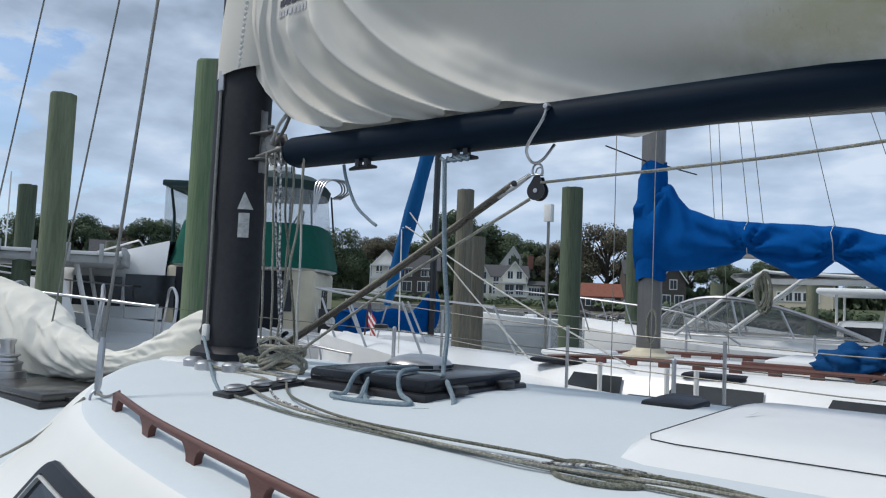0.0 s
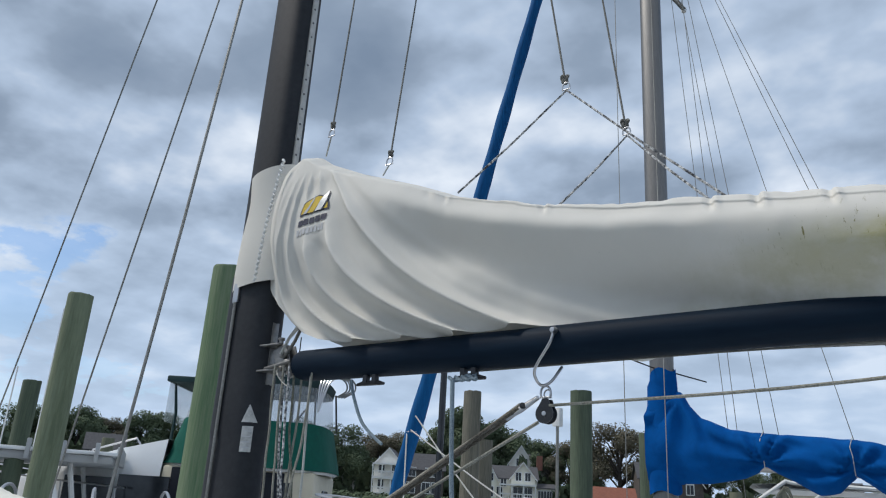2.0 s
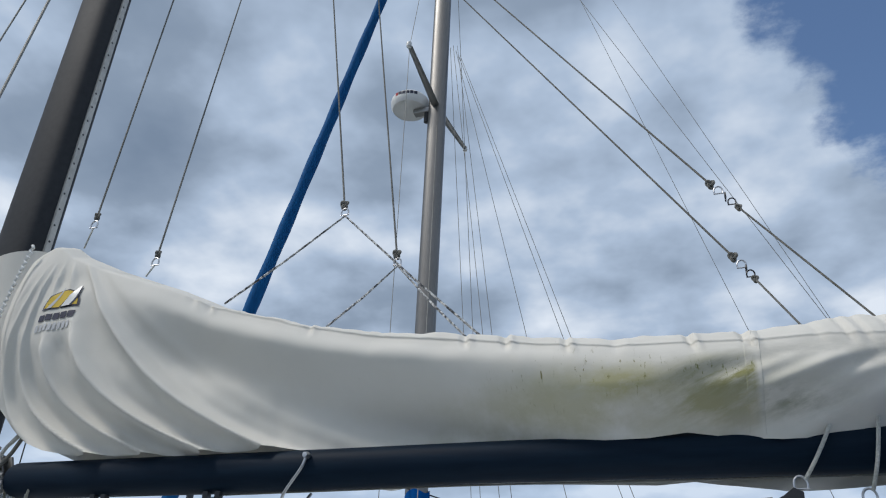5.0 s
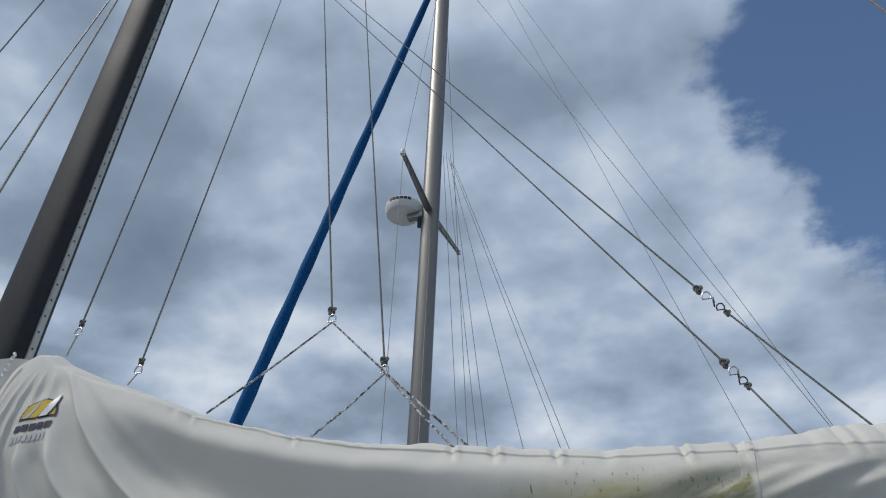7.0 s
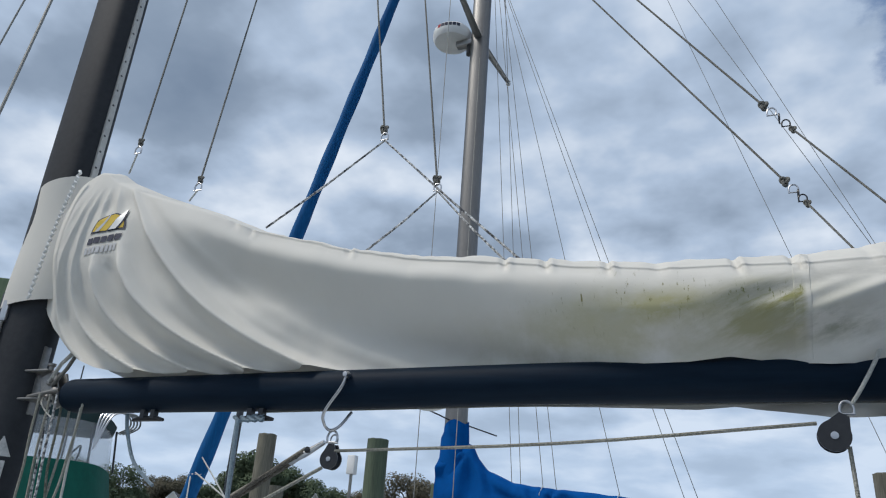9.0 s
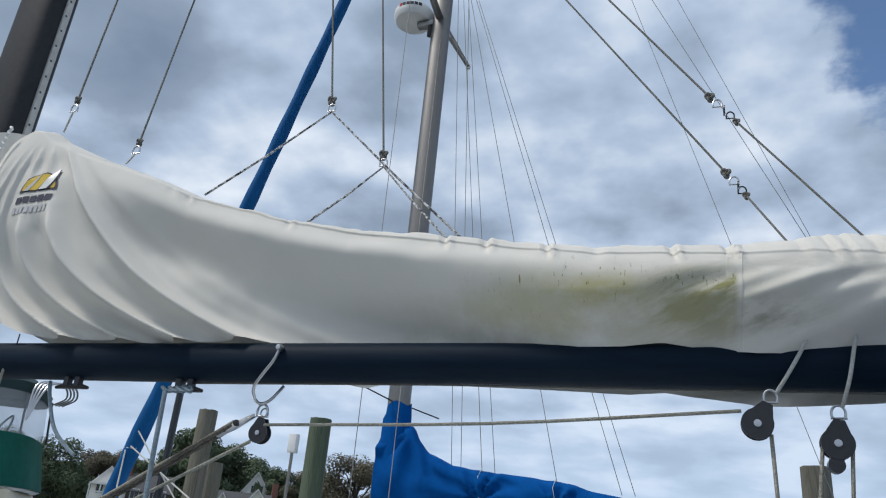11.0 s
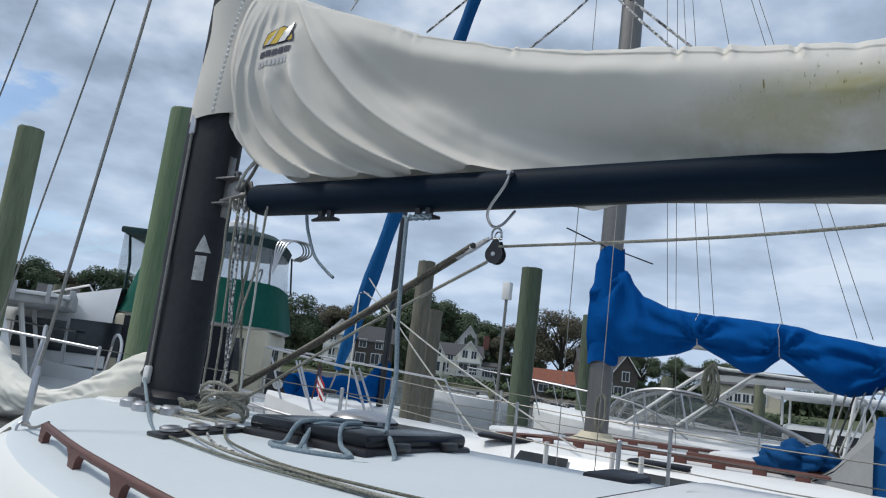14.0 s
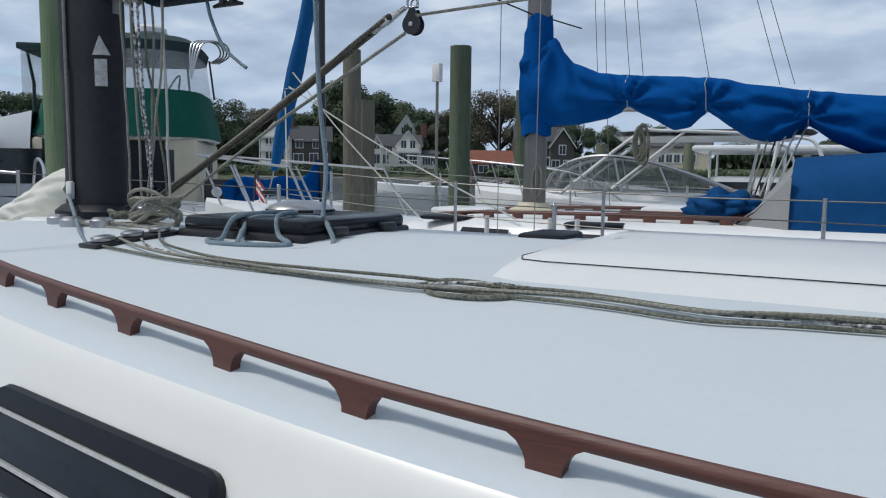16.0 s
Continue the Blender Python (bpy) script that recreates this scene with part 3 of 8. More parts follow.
def cabin_window(x0, x1, z0, z1, lean, drop):
    """A rounded parallelogram window: dark gasket, grey sealant bead and smoked pane."""
    def ring(inset, out, n=6, rad=0.058):
        pts = []
        w, h = (x1 - x0) / 2 - inset, (z1 - z0) / 2 - inset
        r = max(0.012, rad - inset)
        for cx, cz, a0 in ((w - r, h - r, 0), (-w + r, h - r, 90), (-w + r, -h + r, 180), (w - r, -h + r, 270)):
            for k in range(n + 1):
                a = radians(a0 + 90 * k / n)
                u, v = cx + r * math.cos(a), cz + r * math.sin(a)
                x = (x0 + x1) / 2 + u + lean * v
                z = (z0 + z1) / 2 + v + drop * u
                p = side_point(x, z)
                pts.append(p + Vector((-0.12, -0.86, 0.5)).normalized() * out)
        return pts

    g = bmesh.new()
    add_grid(g, [ring(0.0, -0.006), ring(0.0, 0.020), ring(0.008, 0.030), ring(0.040, 0.030), ring(0.045, 0.022), ring(0.045, -0.002)], closed=True)
    w = part("cabin_window", g, RUBBER, boat, "dark rubber-framed cabin window")
    g = bmesh.new()
    add_grid(g, [ring(0.043, 0.022), ring(0.0445, 0.0325), ring(0.0510, 0.0325), ring(0.0525, 0.018)], closed=True)
    part("sealant_bead", g, SEALANT, w, "worn grey sealant bead")
    g = bmesh.new()
    r0 = ring(0.050, 0.021)
    c = sum(r0, Vector()) / len(r0)
    add_grid(g, [r0, [c + (p - c) * 0.5 for p in r0], [c + (p - c) * 0.01 for p in r0]], closed=True)
    part("pane", g, SMOKED, w)


cabin_window(-2.52, -1.92, 1.112, 1.298, 0.45, -0.06)
cabin_window(-1.765, -0.995, 1.095, 1.269, 0.35, -0.02)
cabin_window(-0.80, 0.20, 1.06, 1.26, 0.3, 0.0)

# teak handrail with posts
RAIL = [(-2.49, 1.845), (-2.14, 1.74), (-1.82, 1.665), (-1.48, 1.595), (-1.14, 1.53), (-0.81, 1.47), (-0.49, 1.43), (-0.17, 1.40), (0.17, 1.385), (0.5, 1.375), (0.85, 1.37)]
for s in (-1,):
    line = [Vector((x, y if s < 0 else 2 * CY - y, cabin_z(y) + 0.052)) for x, y in RAIL]
    rail = part("handrail", tube(line, 0.0112, 10, smooth=6, flat=1.1), TEAK, boat, "reddish brown teak handrail")
    for i, p in enumerate(line):
        way = (line[min(i + 1, len(line) - 1)] - line[max(i - 1, 0)]).normalized()
        g = bmesh.new()
        prof = [(0.026, -0.058), (0.026, -0.042), (0.030, -0.030), (0.040, -0.017), (0.058, -0.007), (0.070, 0.003)]
        rows = []
        side = way.cross(Vector((0, 0, 1))).normalized()
        for hw, z in prof:
            a = way * (hw if i < len(line) - 1 else 0.02)
            b = way * (hw if i > 0 else 0.02)
            t = 0.0105
            rows.append([p + a + side * t + Vector((0, 0, z)), p + a - side * t + Vector((0, 0, z)), p - b - side * t + Vector((0, 0, z)), p - b + side * t + Vector((0, 0, z))])
        add_grid(g, rows, closed=True)
        part("rail_post", g, TEAK, rail)


# starboard handrail edge-on in shade, drawn as a near-black strip
part("jib_track", box((-1.6, 3.86, cabin_z(3.88) - 0.005), (0.9, 3.89, cabin_z(3.88) + 0.02), 0.004), RUBBER, boat, "dark strip standing for the shaded starboard handrail")


# deck hatches
def deck_hatch(x0, x1, y0, y1, z, h, tone, label):
    g = bmesh.new()
    add_box(g, (x0 - 0.02, y0 - 0.02, z - 0.03), (x1 + 0.02, y1 + 0.02, z + h * 0.35), 0.012)
    hatch = part("deck_hatch", g, BLACK, boat, label)
    part("hatch_lid", box((x0 - 0.006, y0 - 0.006, z + h * 0.22), (x1 + 0.006, y1 + 0.006, z + h), 0.02), tone, hatch, "rounded dark hatch lid")
    for k in (0.25, 0.75):
        yy = y0 + (y1 - y0) * k
        part("hinge", box((x1 - 0.01, yy - 0.04, z + h * 0.2), (x1 + 0.045, yy + 0.04, z + h * 0.62), 0.008), BLACK, hatch)
    return hatch


part("hatch_coaming", box((-2.33, 2.40, 1.45), (-1.65, 3.09, 1.505), 0.02), GEL, boat, "cream moulded hatch coaming")
main_hatch = deck_hatch(-2.23, -1.70, 2.44, 3.05, 1.508, 0.070, GLOSSBLACK, "large black-framed deck hatch")
fore_hatch = deck_hatch(-4.86, -4.14, 2.40, 3.05, 1.212, 0.062, material("faded_smoked_lid", (0.035, 0.034, 0.034), 0.18, tint=(0.07, 0.066, 0.06), grain=4, bump=0.02), "smoked foredeck hatch in a black frame")
vent = part("mushroom_vent", lathe([(0.125, 0.0), (0.125, 0.016), (0.116, 0.026), (0.09, 0.038), (0.05, 0.046), (0.0, 0.048)], (-1.99, 2.78, 1.580), 24), STEEL, main_hatch, "polished stainless mushroom vent")
g = bmesh.new()
for k in range(8):
    a = 2 * math.pi * k / 8
    add_box(g, (0.110, -0.034, 0.004), (0.1265, 0.034, 0.015), 0, Matrix.Translation((-1.99, 2.78, 1.580)) @ Matrix.Rotation(a, 4, "Z"))
part("vent_slot", g, BLACK, main_hatch)

# sliding hatch cover with a flared foot and a joint along its side
g = bmesh.new()
rows = []
for dx, dy, z in ((0.0, 0.0, 1.462), (0.012, 0.03, 1.480), (0.03, 0.10, 1.502), (0.045, 0.145, 1.518), (0.05, 0.152, 1.520), (0.065, 0.16, 1.525), (0.11, 0.22, 1.540), (0.15, 0.29, 1.545), (0.2, 0.55, 1.550), (0.2, 0.66, 1.551)):
    x0, x1, y0, y1 = -0.97 + dx, 0.55, 2.13 + dy, 2 * CY - 2.13 - dy
    c = 0.05
    rows.append([(x1, y0, z), (x0 + c * 2, y0, z), (x0 + c * 0.6, y0 + c * 0.4, z), (x0, y0 + c * 2, z), (x0, y1 - c * 2, z), (x0 + c * 0.6, y1 - c * 0.4, z), (x0 + c * 2, y1, z), (x1, y1, z)])
add_grid(g, rows)
seahood = part("sliding_hatch_cover", g, WHITE, boat, "white moulded sliding-hatch cover")
g = bmesh.new()
ln = [(0.55, 2.278, 1.5215), (-0.82, 2.278, 1.5215), (-0.888, 2.30, 1.5215), (-0.92, 2.38, 1.5215), (-0.92, 3.2, 1.5215)]
add_tube(g, ln, 0.0015, 5)
part("joint_line", g, RUBBER, seahood)
part("deck_pad", box((-1.19, 2.98, 1.495), (-1.02, 3.22, 1.53), 0.015), RUBBER, boat, "dark grey rubber deck pad")
part("deck_pad", box((-1.24, 3.26, 1.485), (-1.10, 3.42, 1.515), 0.012), RUBBER, boat)

# mast, with sleeve, sail track and sticker
MX = -3.155
def oval(cx, cy, z, lx, ly, n=20):
    return [(cx + lx * math.copysign(abs(math.cos(a)) ** 0.8, math.cos(a)), cy + ly * math.copysign(abs(math.sin(a)) ** 0.8, math.sin(a)), z) for a in (2 * math.pi * k / n for k in range(n))]


g = bmesh.new()
add_grid(g, [oval(MX - 0.010, CY, z, 0.145, 0.088) for z in (1.5, 2.16, 6.0, 12.0, 16.5)], closed=True)
mast = part("mast", g, CHAR, boat, "charcoal painted aluminium mast")
g = bmesh.new()
add_grid(g, [oval(MX - 0.010, CY, z, r + 0.026, q) for r, q, z in ((0.138, 0.087, 1.53), (0.139, 0.088, 2.14), (0.142, 0.091, 2.17), (0.144, 0.093, 2.18), (0.144, 0.093, 2.95), (0.136, 0.085, 2.96))], closed=True)
part("mast_sleeve", g, CHAR, mast)
g = bmesh.new()
add_grid(g, [oval(MX, CY, z, r, q) for r, q, z in ((0.20, 0.15, 1.52), (0.20, 0.15, 1.55), (0.17, 0.12, 1.575), (0.15, 0.10, 1.58))], closed=True)
part("mast_collar", g, RUBBER, mast, "black rubber mast collar")
part("sail_track", box((MX + 0.128, CY - 0.016, 2.98), (MX + 0.147, CY + 0.016, 16.4), 0.003), TRACK, mast, "pale aluminium sail track")
rivet = None
for k in range(40):
    m = Matrix.Translation((MX + 0.1455, CY - 0.008, 3.42 + 0.09 * k)) @ Matrix.Rotation(radians(90), 4, "Y")
    if rivet is None:
        rivet = part("track_rivet", lathe([(0.006, 0), (0.006, 0.003), (0.0, 0.004)], sides=6), BLACK, mast)
        o = rivet
    else:
        o = new("track_rivet", rivet.data)
        o.parent = mast
        o.matrix_parent_inverse = mast.matrix_world.inverted()
    o.matrix_world = m
part("conduit", tube([(MX - 0.055, CY - 0.094, 1.62), (MX - 0.055, CY - 0.099, 2.2), (MX - 0.055, CY - 0.099, 2.80)], 0.008, 8), GALV, mast, "grey wire running down the mast")
part("padeye", box((MX - 0.075, CY - 0.106, 2.80), (MX - 0.035, CY - 0.088, 2.90), 0.006), STEEL, mast)
part("wire_end", box((MX - 0.075, CY - 0.112, 1.60), (MX - 0.035, CY - 0.088, 1.68), 0.008), PLASTICW, mast)

# sticker: an arrow-topped panel with lines of print
def mast_side(u, z, out):
    """Port face of the mast sleeve at a distance u aft of its axis."""
    a = math.acos(max(-1, min(1, math.copysign(abs((u + 0.01) / 0.170) ** 1.25, u))))
    return Vector((MX + u, CY - 0.093 * abs(math.sin(a)) ** 0.8 - out, z))


def decal(us, z0, z1, out, mat, parent, name="sticker", label=""):
    g = bmesh.new()
    add_grid(g, [[mast_side(u, z0, out) for u in us], [mast_side(u, z1, out) for u in us]])
    return part(name, g, mat, parent, label, smooth=False)


us = [0.108, 0.119, 0.130, 0.140, 0.149]
st = decal(us, 2.09, 2.205, 0.004, STICKER, mast, label="worn white sticker with an arrow")
g = bmesh.new()
add_grid(g, [[mast_side(0.100 + 0.056 * k / 4, 2.222, 0.004) for k in range(5)], [mast_side(0.113 + 0.034 * k / 4, 2.257, 0.004) for k in range(5)], [mast_side(0.128 + 0.003 * k / 4, 2.302, 0.004) for k in range(5)]])
part("arrow", g, STICKER, st)
for k in range(4):
    decal([0.112, 0.123, 0.134, 0.145], 2.108 + 0.024 * k, 2.113 + 0.024 * k, 0.0055, GREYPRINT, st, "print_bar")

# boom with its fittings
boom = part("boom", add_grid(bmesh.new(), [[(x, CY - 0.01 + w * math.copysign(abs(math.cos(a)) ** 0.85, math.cos(a)), zc + h * math.copysign(abs(math.sin(a)) ** 0.85, math.sin(a))) for a in (2 * math.pi * k / 20 for k in range(20))] for x, zc, w, h in ((-2.77, 2.474, 0.05, 0.042), (-2.765, 2.474, 0.072, 0.060), (-2.74, 2.474, 0.08, 0.068), (-1.6, 2.472, 0.083, 0.068), (-0.8, 2.478, 0.084, 0.062), (0.3, 2.474, 0.086, 0.064), (3.3, 2.474, 0.086, 0.064), (3.31, 2.474, 0.05, 0.045))], closed=True), NAVY, boat, "navy blue painted boom")


def horn_cleat(x, z, parent):
    g = bmesh.new()
    add_tube(g, [(x - 0.075, CY - 0.03, z - 0.035), (x - 0.04, CY - 0.03, z - 0.03), (x + 0.04, CY - 0.03, z - 0.03), (x + 0.075, CY - 0.03, z - 0.035)], [0.006, 0.011, 0.011, 0.006], 8)
    add_box(g, (x - 0.035, CY - 0.042, z - 0.03), (x - 0.015, CY - 0.018, z + 0.01))
    add_box(g, (x + 0.015, CY - 0.042, z - 0.03), (x + 0.035, CY - 0.018, z + 0.01))
    return part("horn_cleat", g, BLACK, parent, "black horn cleat")


horn_cleat(-2.32, 2.405, boom)
horn_cleat(-1.82, 2.403, boom)
g = bmesh.new()
add_box(g, (MX + 0.138, CY - 0.020, 2.40), (MX + 0.160, CY + 0.020, 2.70), 0.004)
for z, x0 in ((2.455, 0.05), (2.575, 0.07)):
    add_box(g, (MX + x0, CY - 0.062, z), (MX + 0.265, CY + 0.05, z + 0.009), 0.003)
goose = part("gooseneck", g, DULLST, boom, "dull stainless gooseneck fitting")
part("gooseneck_pin", lathe([(0.0, -0.075), (0.011, -0.072), (0.011, 0.085), (0.017, 0.088), (0.017, 0.098), (0.0, 0.1)], (MX + 0.225, CY - 0.012, 2.52), 12), DULLST, goose)
tilt = Matrix.Translation((MX + 0.275, CY - 0.035, 2.505)) @ Matrix.Rotation(radians(-24), 4, "Y")
part("toggle_plate", box((-0.045, -0.006, -0.075), (0.045, 0.006, 0.070), 0.005, tilt), DULLST, goose)
part("toggle_plate", box((-0.040, 0.05, -0.07), (0.045, 0.062, 0.065), 0.005, tilt), DULLST, goose)
for dx, dz, r in ((0.012, 0.022, 0.016), (-0.012, -0.04, 0.013), (0.03, -0.03, 0.020)):
    part("bolt_head", lathe([(r, -0.012), (r, 0.006), (r * 0.6, 0.012), (0.0, 0.013)], sides=8, m=tilt @ Matrix.Translation((dx, -0.008, dz)) @ Matrix.Rotation(radians(90), 4, "X")), DULLST, goose)
part("tack_bar", tube([(MX + 0.18, CY - 0.05, 2.468), (MX + 0.30, CY - 0.075, 2.476), (MX + 0.385, CY - 0.08, 2.486)], 0.009, 8), DULLST, goose)
part("tack_strap", tube([(MX + 0.285, CY - 0.055, 2.53), (MX + 0.335, CY - 0.062, 2.60), (MX + 0.39, CY - 0.05, 2.665), (MX + 0.44, CY - 0.03, 2.68)], [0.010, 0.009, 0.013, 0.012], 8, flat=0.6), ROPEW, goose, "white tack strap")
part("tack_strap", tube([(MX + 0.30, CY - 0.05, 2.51), (MX + 0.37, CY - 0.058, 2.58), (MX + 0.405, CY - 0.05, 2.66)], 0.008, 8), ROPED, goose)
part("split_line", tube([(MX + 0.28, CY - 0.06, 2.47), (MX + 0.30, CY - 0.075, 2.43), (MX + 0.36, CY - 0.08, 2.385), (MX + 0.40, CY - 0.08, 2.37)], 0.003, 6, smooth=4), ROPEW, goose)
part("hook_bail", tube([(-1.425, CY - 0.098, 2.50), (-1.44, CY - 0.10, 2.46), (-1.50, CY - 0.09, 2.38), (-1.512, CY - 0.06, 2.345), (-1.50, CY - 0.04, 2.328), (-1.478, CY - 0.015, 2.345), (-1.452, CY + 0.015, 2.40)], 0.0052, 8, smooth=5), STEEL, boom, "bent stainless boom bail")
part("bail_pin", lathe([(0.0, -0.014), (0.011, -0.012), (0.013, -0.002), (0.009, 0.006), (0.009, 0.014), (0.0, 0.016)], sides=12, m=Matrix.Translation((-1.424, CY - 0.098, 2.505)) @ Matrix.Rotation(radians(90), 4, "X")), STEEL, boom)
part("outhaul_line", tube([(-1.80, CY - 0.02, 2.397), (-0.9, CY - 0.02, 2.406), (0.4, CY - 0.02, 2.403), (3.0, CY - 0.02, 2.403)], 0.0032, 6), ROPED, boom)

# pulpit, stanchions and lifelines
def stanchion(x, y, h=0.56):
    z = deck_z(x, y)
    g = bmesh.new()
    add_tube(g, [(x, y, z), (x, y, z + h)], 0.0125, 12)
    add_lathe(g, [(0.0135, 0), (0.0135, 0.004), (0.008, 0.012), (0.0, 0.014)], (x, y, z + h), 12)
    s = part("stanchion", g, STEEL, boat, "polished stainless stanchion")
    part("stanchion_base", lathe([(0.035, 0.0), (0.035, 0.008), (0.018, 0.02), (0.016, 0.06)], (x, y, z), 14), STEEL, s)


for x in (-3.4, -1.63, 0.9, 2.7):
    for s in (-1, 1):
        if s < 0 and x == -3.4:
            continue
        stanchion(x, CY + s * (lerp_line(HALF, x) - 0.045))
part("lifeline", tube([(-5.2, 1.88, 1.70), (-3.4, 1.26, 1.62), (-1.63, 0.998, 1.545), (-0.6, 0.97, 1.33), (0.2, 0.96, 1.27), (0.9, 0.95, 1.50)], 0.0052, 8, smooth=6), LINEWHITE, boat, "white coated lifeline")
part("lifeline", tube([(-5.2, 1.88, 1.42), (-3.4, 1.26, 1.33), (-1.63, 0.998, 1.27), (0.9, 0.95, 1.24)], 0.004, 8, smooth=6), LINEWHITE, boat)
part("lifeline", tube([(-5.2, 2 * CY - 1.88, 1.70), (-3.4, 2 * CY - 1.26, 1.62), (-1.63, 2 * CY - 0.998, 1.545), (0.9, 2 * CY - 0.95, 1.50)], 0.0032, 8, smooth=6), ROPED, boat)
part("lifeline", tube([(-5.2, 2 * CY - 1.88, 1.42), (-3.4, 2 * CY - 1.26, 1.33), (-1.63, 2 * CY - 0.998, 1.27), (0.9, 2 * CY - 0.95, 1.24)], 0.0028, 8, smooth=6), ROPED, boat)
pulpit = part("pulpit", tube([(-5.2, 1.88, 1.70), (-6.2, 2.18, 1.76), (-7.1, 2.50, 1.80), (-7.5, CY, 1.82), (-7.1, 2 * CY - 2.50, 1.80), (-6.2, 2 * CY - 2.18, 1.76), (-5.2, 2 * CY - 1.88, 1.70)], 0.0125, 10, smooth=6), STEEL, boat, "stainless bow pulpit")
for x, y, dx in ((-5.2, 1.88, -0.05), (-6.2, 2.18, 0.3), (-7.1, 2.50, 0.2)):
    for s in (-1, 1):
        yy = y if s < 0 else 2 * CY - y
        part("pulpit_leg", tube([(x, yy, 1.72), (x + dx, yy + s * 0.02, deck_z(x + dx, yy) - 0.02)], 0.0125, 10), STEEL, pulpit)

# winch on the foredeck, deck blocks, line organiser
winch = thing("deck_winch", (-4.97, 2.58, 1.24), "small chromed foredeck winch with a drum and cap", "winch")
part("winch_drum", lathe([(0.11, 0.0), (0.11, 0.07), (0.085, 0.075), (0.085, 0.105), (0.09, 0.11), (0.09, 0.122), (0.062, 0.132), (0.058, 0.15), (0.075, 0.16), (0.075, 0.168), (0.042, 0.172), (0.038, 0.22), (0.046, 0.245), (0.046, 0.258), (0.025, 0.263), (0.0, 0.263)], (-4.97, 2.58, deck_z(-4.97, 2.58)), 24), STEEL, winch)
organiser = thing("line_organiser", (-2.31, 2.285, 1.49), "black line organiser with steel-capped sheaves on the cabin top", "deck fitting")
ob = part("base_plate", box((-0.05, -0.17, 0.0), (0.05, 0.17, 0.016), 0.006), BLACK, organiser)
R = Matrix.Translation((-2.31, 2.285, cabin_z(2.285))) @ Matrix.Rotation(radians(-4), 4, "Z") @ Matrix.Rotation(radians(5), 4, "X")
ob.matrix_world = R
for k in (-0.11, 0.0, 0.11):
    o = part("sheave_cap", lathe([(0.038, 0.020), (0.038, 0.028), (0.030, 0.034), (0.012, 0.037), (0.0, 0.037)], (0, 0, 0), 16, Matrix.Translation((0, k, 0))), STEEL, organiser, "shiny steel sheave cap")
    o.matrix_world = R
    o = part("sheave", lathe([(0.038, 0.015), (0.03, 0.022), (0.038, 0.03)], (0, 0, 0), 16, Matrix.Translation((0, k, 0))), BLACK, organiser)
    o.matrix_world = R
for x, y in ((-3.02, 2.50), (-2.88, 2.46), (-2.74, 2.49)):
    t = thing("turning_block", (x, y, cabin_z(y)), "steel mast-foot turning block on the cabin top", "block", "mast-foot blocks")
    part("sheave_cap", lathe([(0.045, 0.0), (0.045, 0.028), (0.03, 0.04), (0.0, 0.042)], (x, y, cabin_z(y)), 14), STEEL, t)
part("oval_step", lathe([(0.14, 0.0), (0.14, 0.012), (0.12, 0.02), (0.0, 0.022)], (0, 0, 0), 24, Matrix.Translation((-3.2, 2.56, cabin_z(2.5) - 0.004)) @ Matrix.Diagonal((1, 0.45, 1, 1))), WHITE, boat)


# ---- the stowed mainsail in its cover ----
CTOP = [(-3.02, 3.475), (-2.90, 3.515), (-2.845, 3.545), (-2.80, 3.53), (-2.72, 3.475), (-2.5, 3.375), (-2.15, 3.24), (-1.9, 3.13), (-1.49, 3.005), (-1.2, 2.945), (-0.88, 2.905), (-0.6, 2.865), (-0.36, 2.835), (0.03, 2.825), (0.2, 2.845), (0.36, 2.85), (0.6, 2.835), (0.8, 2.825), (1.23, 2.79), (2.2, 2.75), (3.2, 2.72)]
CLOW = [(-3.05, 2.90), (-3.0, 2.845), (-2.92, 2.765), (-2.80, 2.668), (-2.70, 2.608), (-2.6, 2.572), (-2.45, 2.550), (-1.9, 2.532), (-1.57, 2.545), (-1.3, 2.522), (-0.8, 2.52), (-0.3, 2.512), (-0.19, 2.522), (0.06, 2.490), (0.4, 2.506), (0.8, 2.50), (1.3, 2.515), (3.2, 2.52)]
HEM = [(-3.1, 0.03), (-2.6, 0.036), (-1.5, 0.038), (-0.9, 0.052), (0.0, 0.062), (0.37, 0.105), (0.88, 0.145), (1.1, 0.165), (3.2, 0.19)]
# crests of the folds that fan out from the peak: start, slope, sweep along the foot, height
FAN = [(-2.60, 1.02, 0.36, 0.0), (-2.66, 0.72, 0.30, 1.0), (-2.71, 0.40, 0.40, 0.95), (-2.74, 0.12, 0.46, 1.0), (-2.77, -0.08, 0.46, 0.7), (-2.80, -0.22, 0.42, 0.4), (-2.84, -0.30, 0.34, 0.1)]
# centre line of the long hollow that runs aft from the fan
HOLLOW = [(-2.5, 3.12), (-2.1, 2.95), (-1.6, 2.76), (-1.1, 2.65), (-0.6, 2.585), (-0.2, 2.56), (1.0, 2.52)]


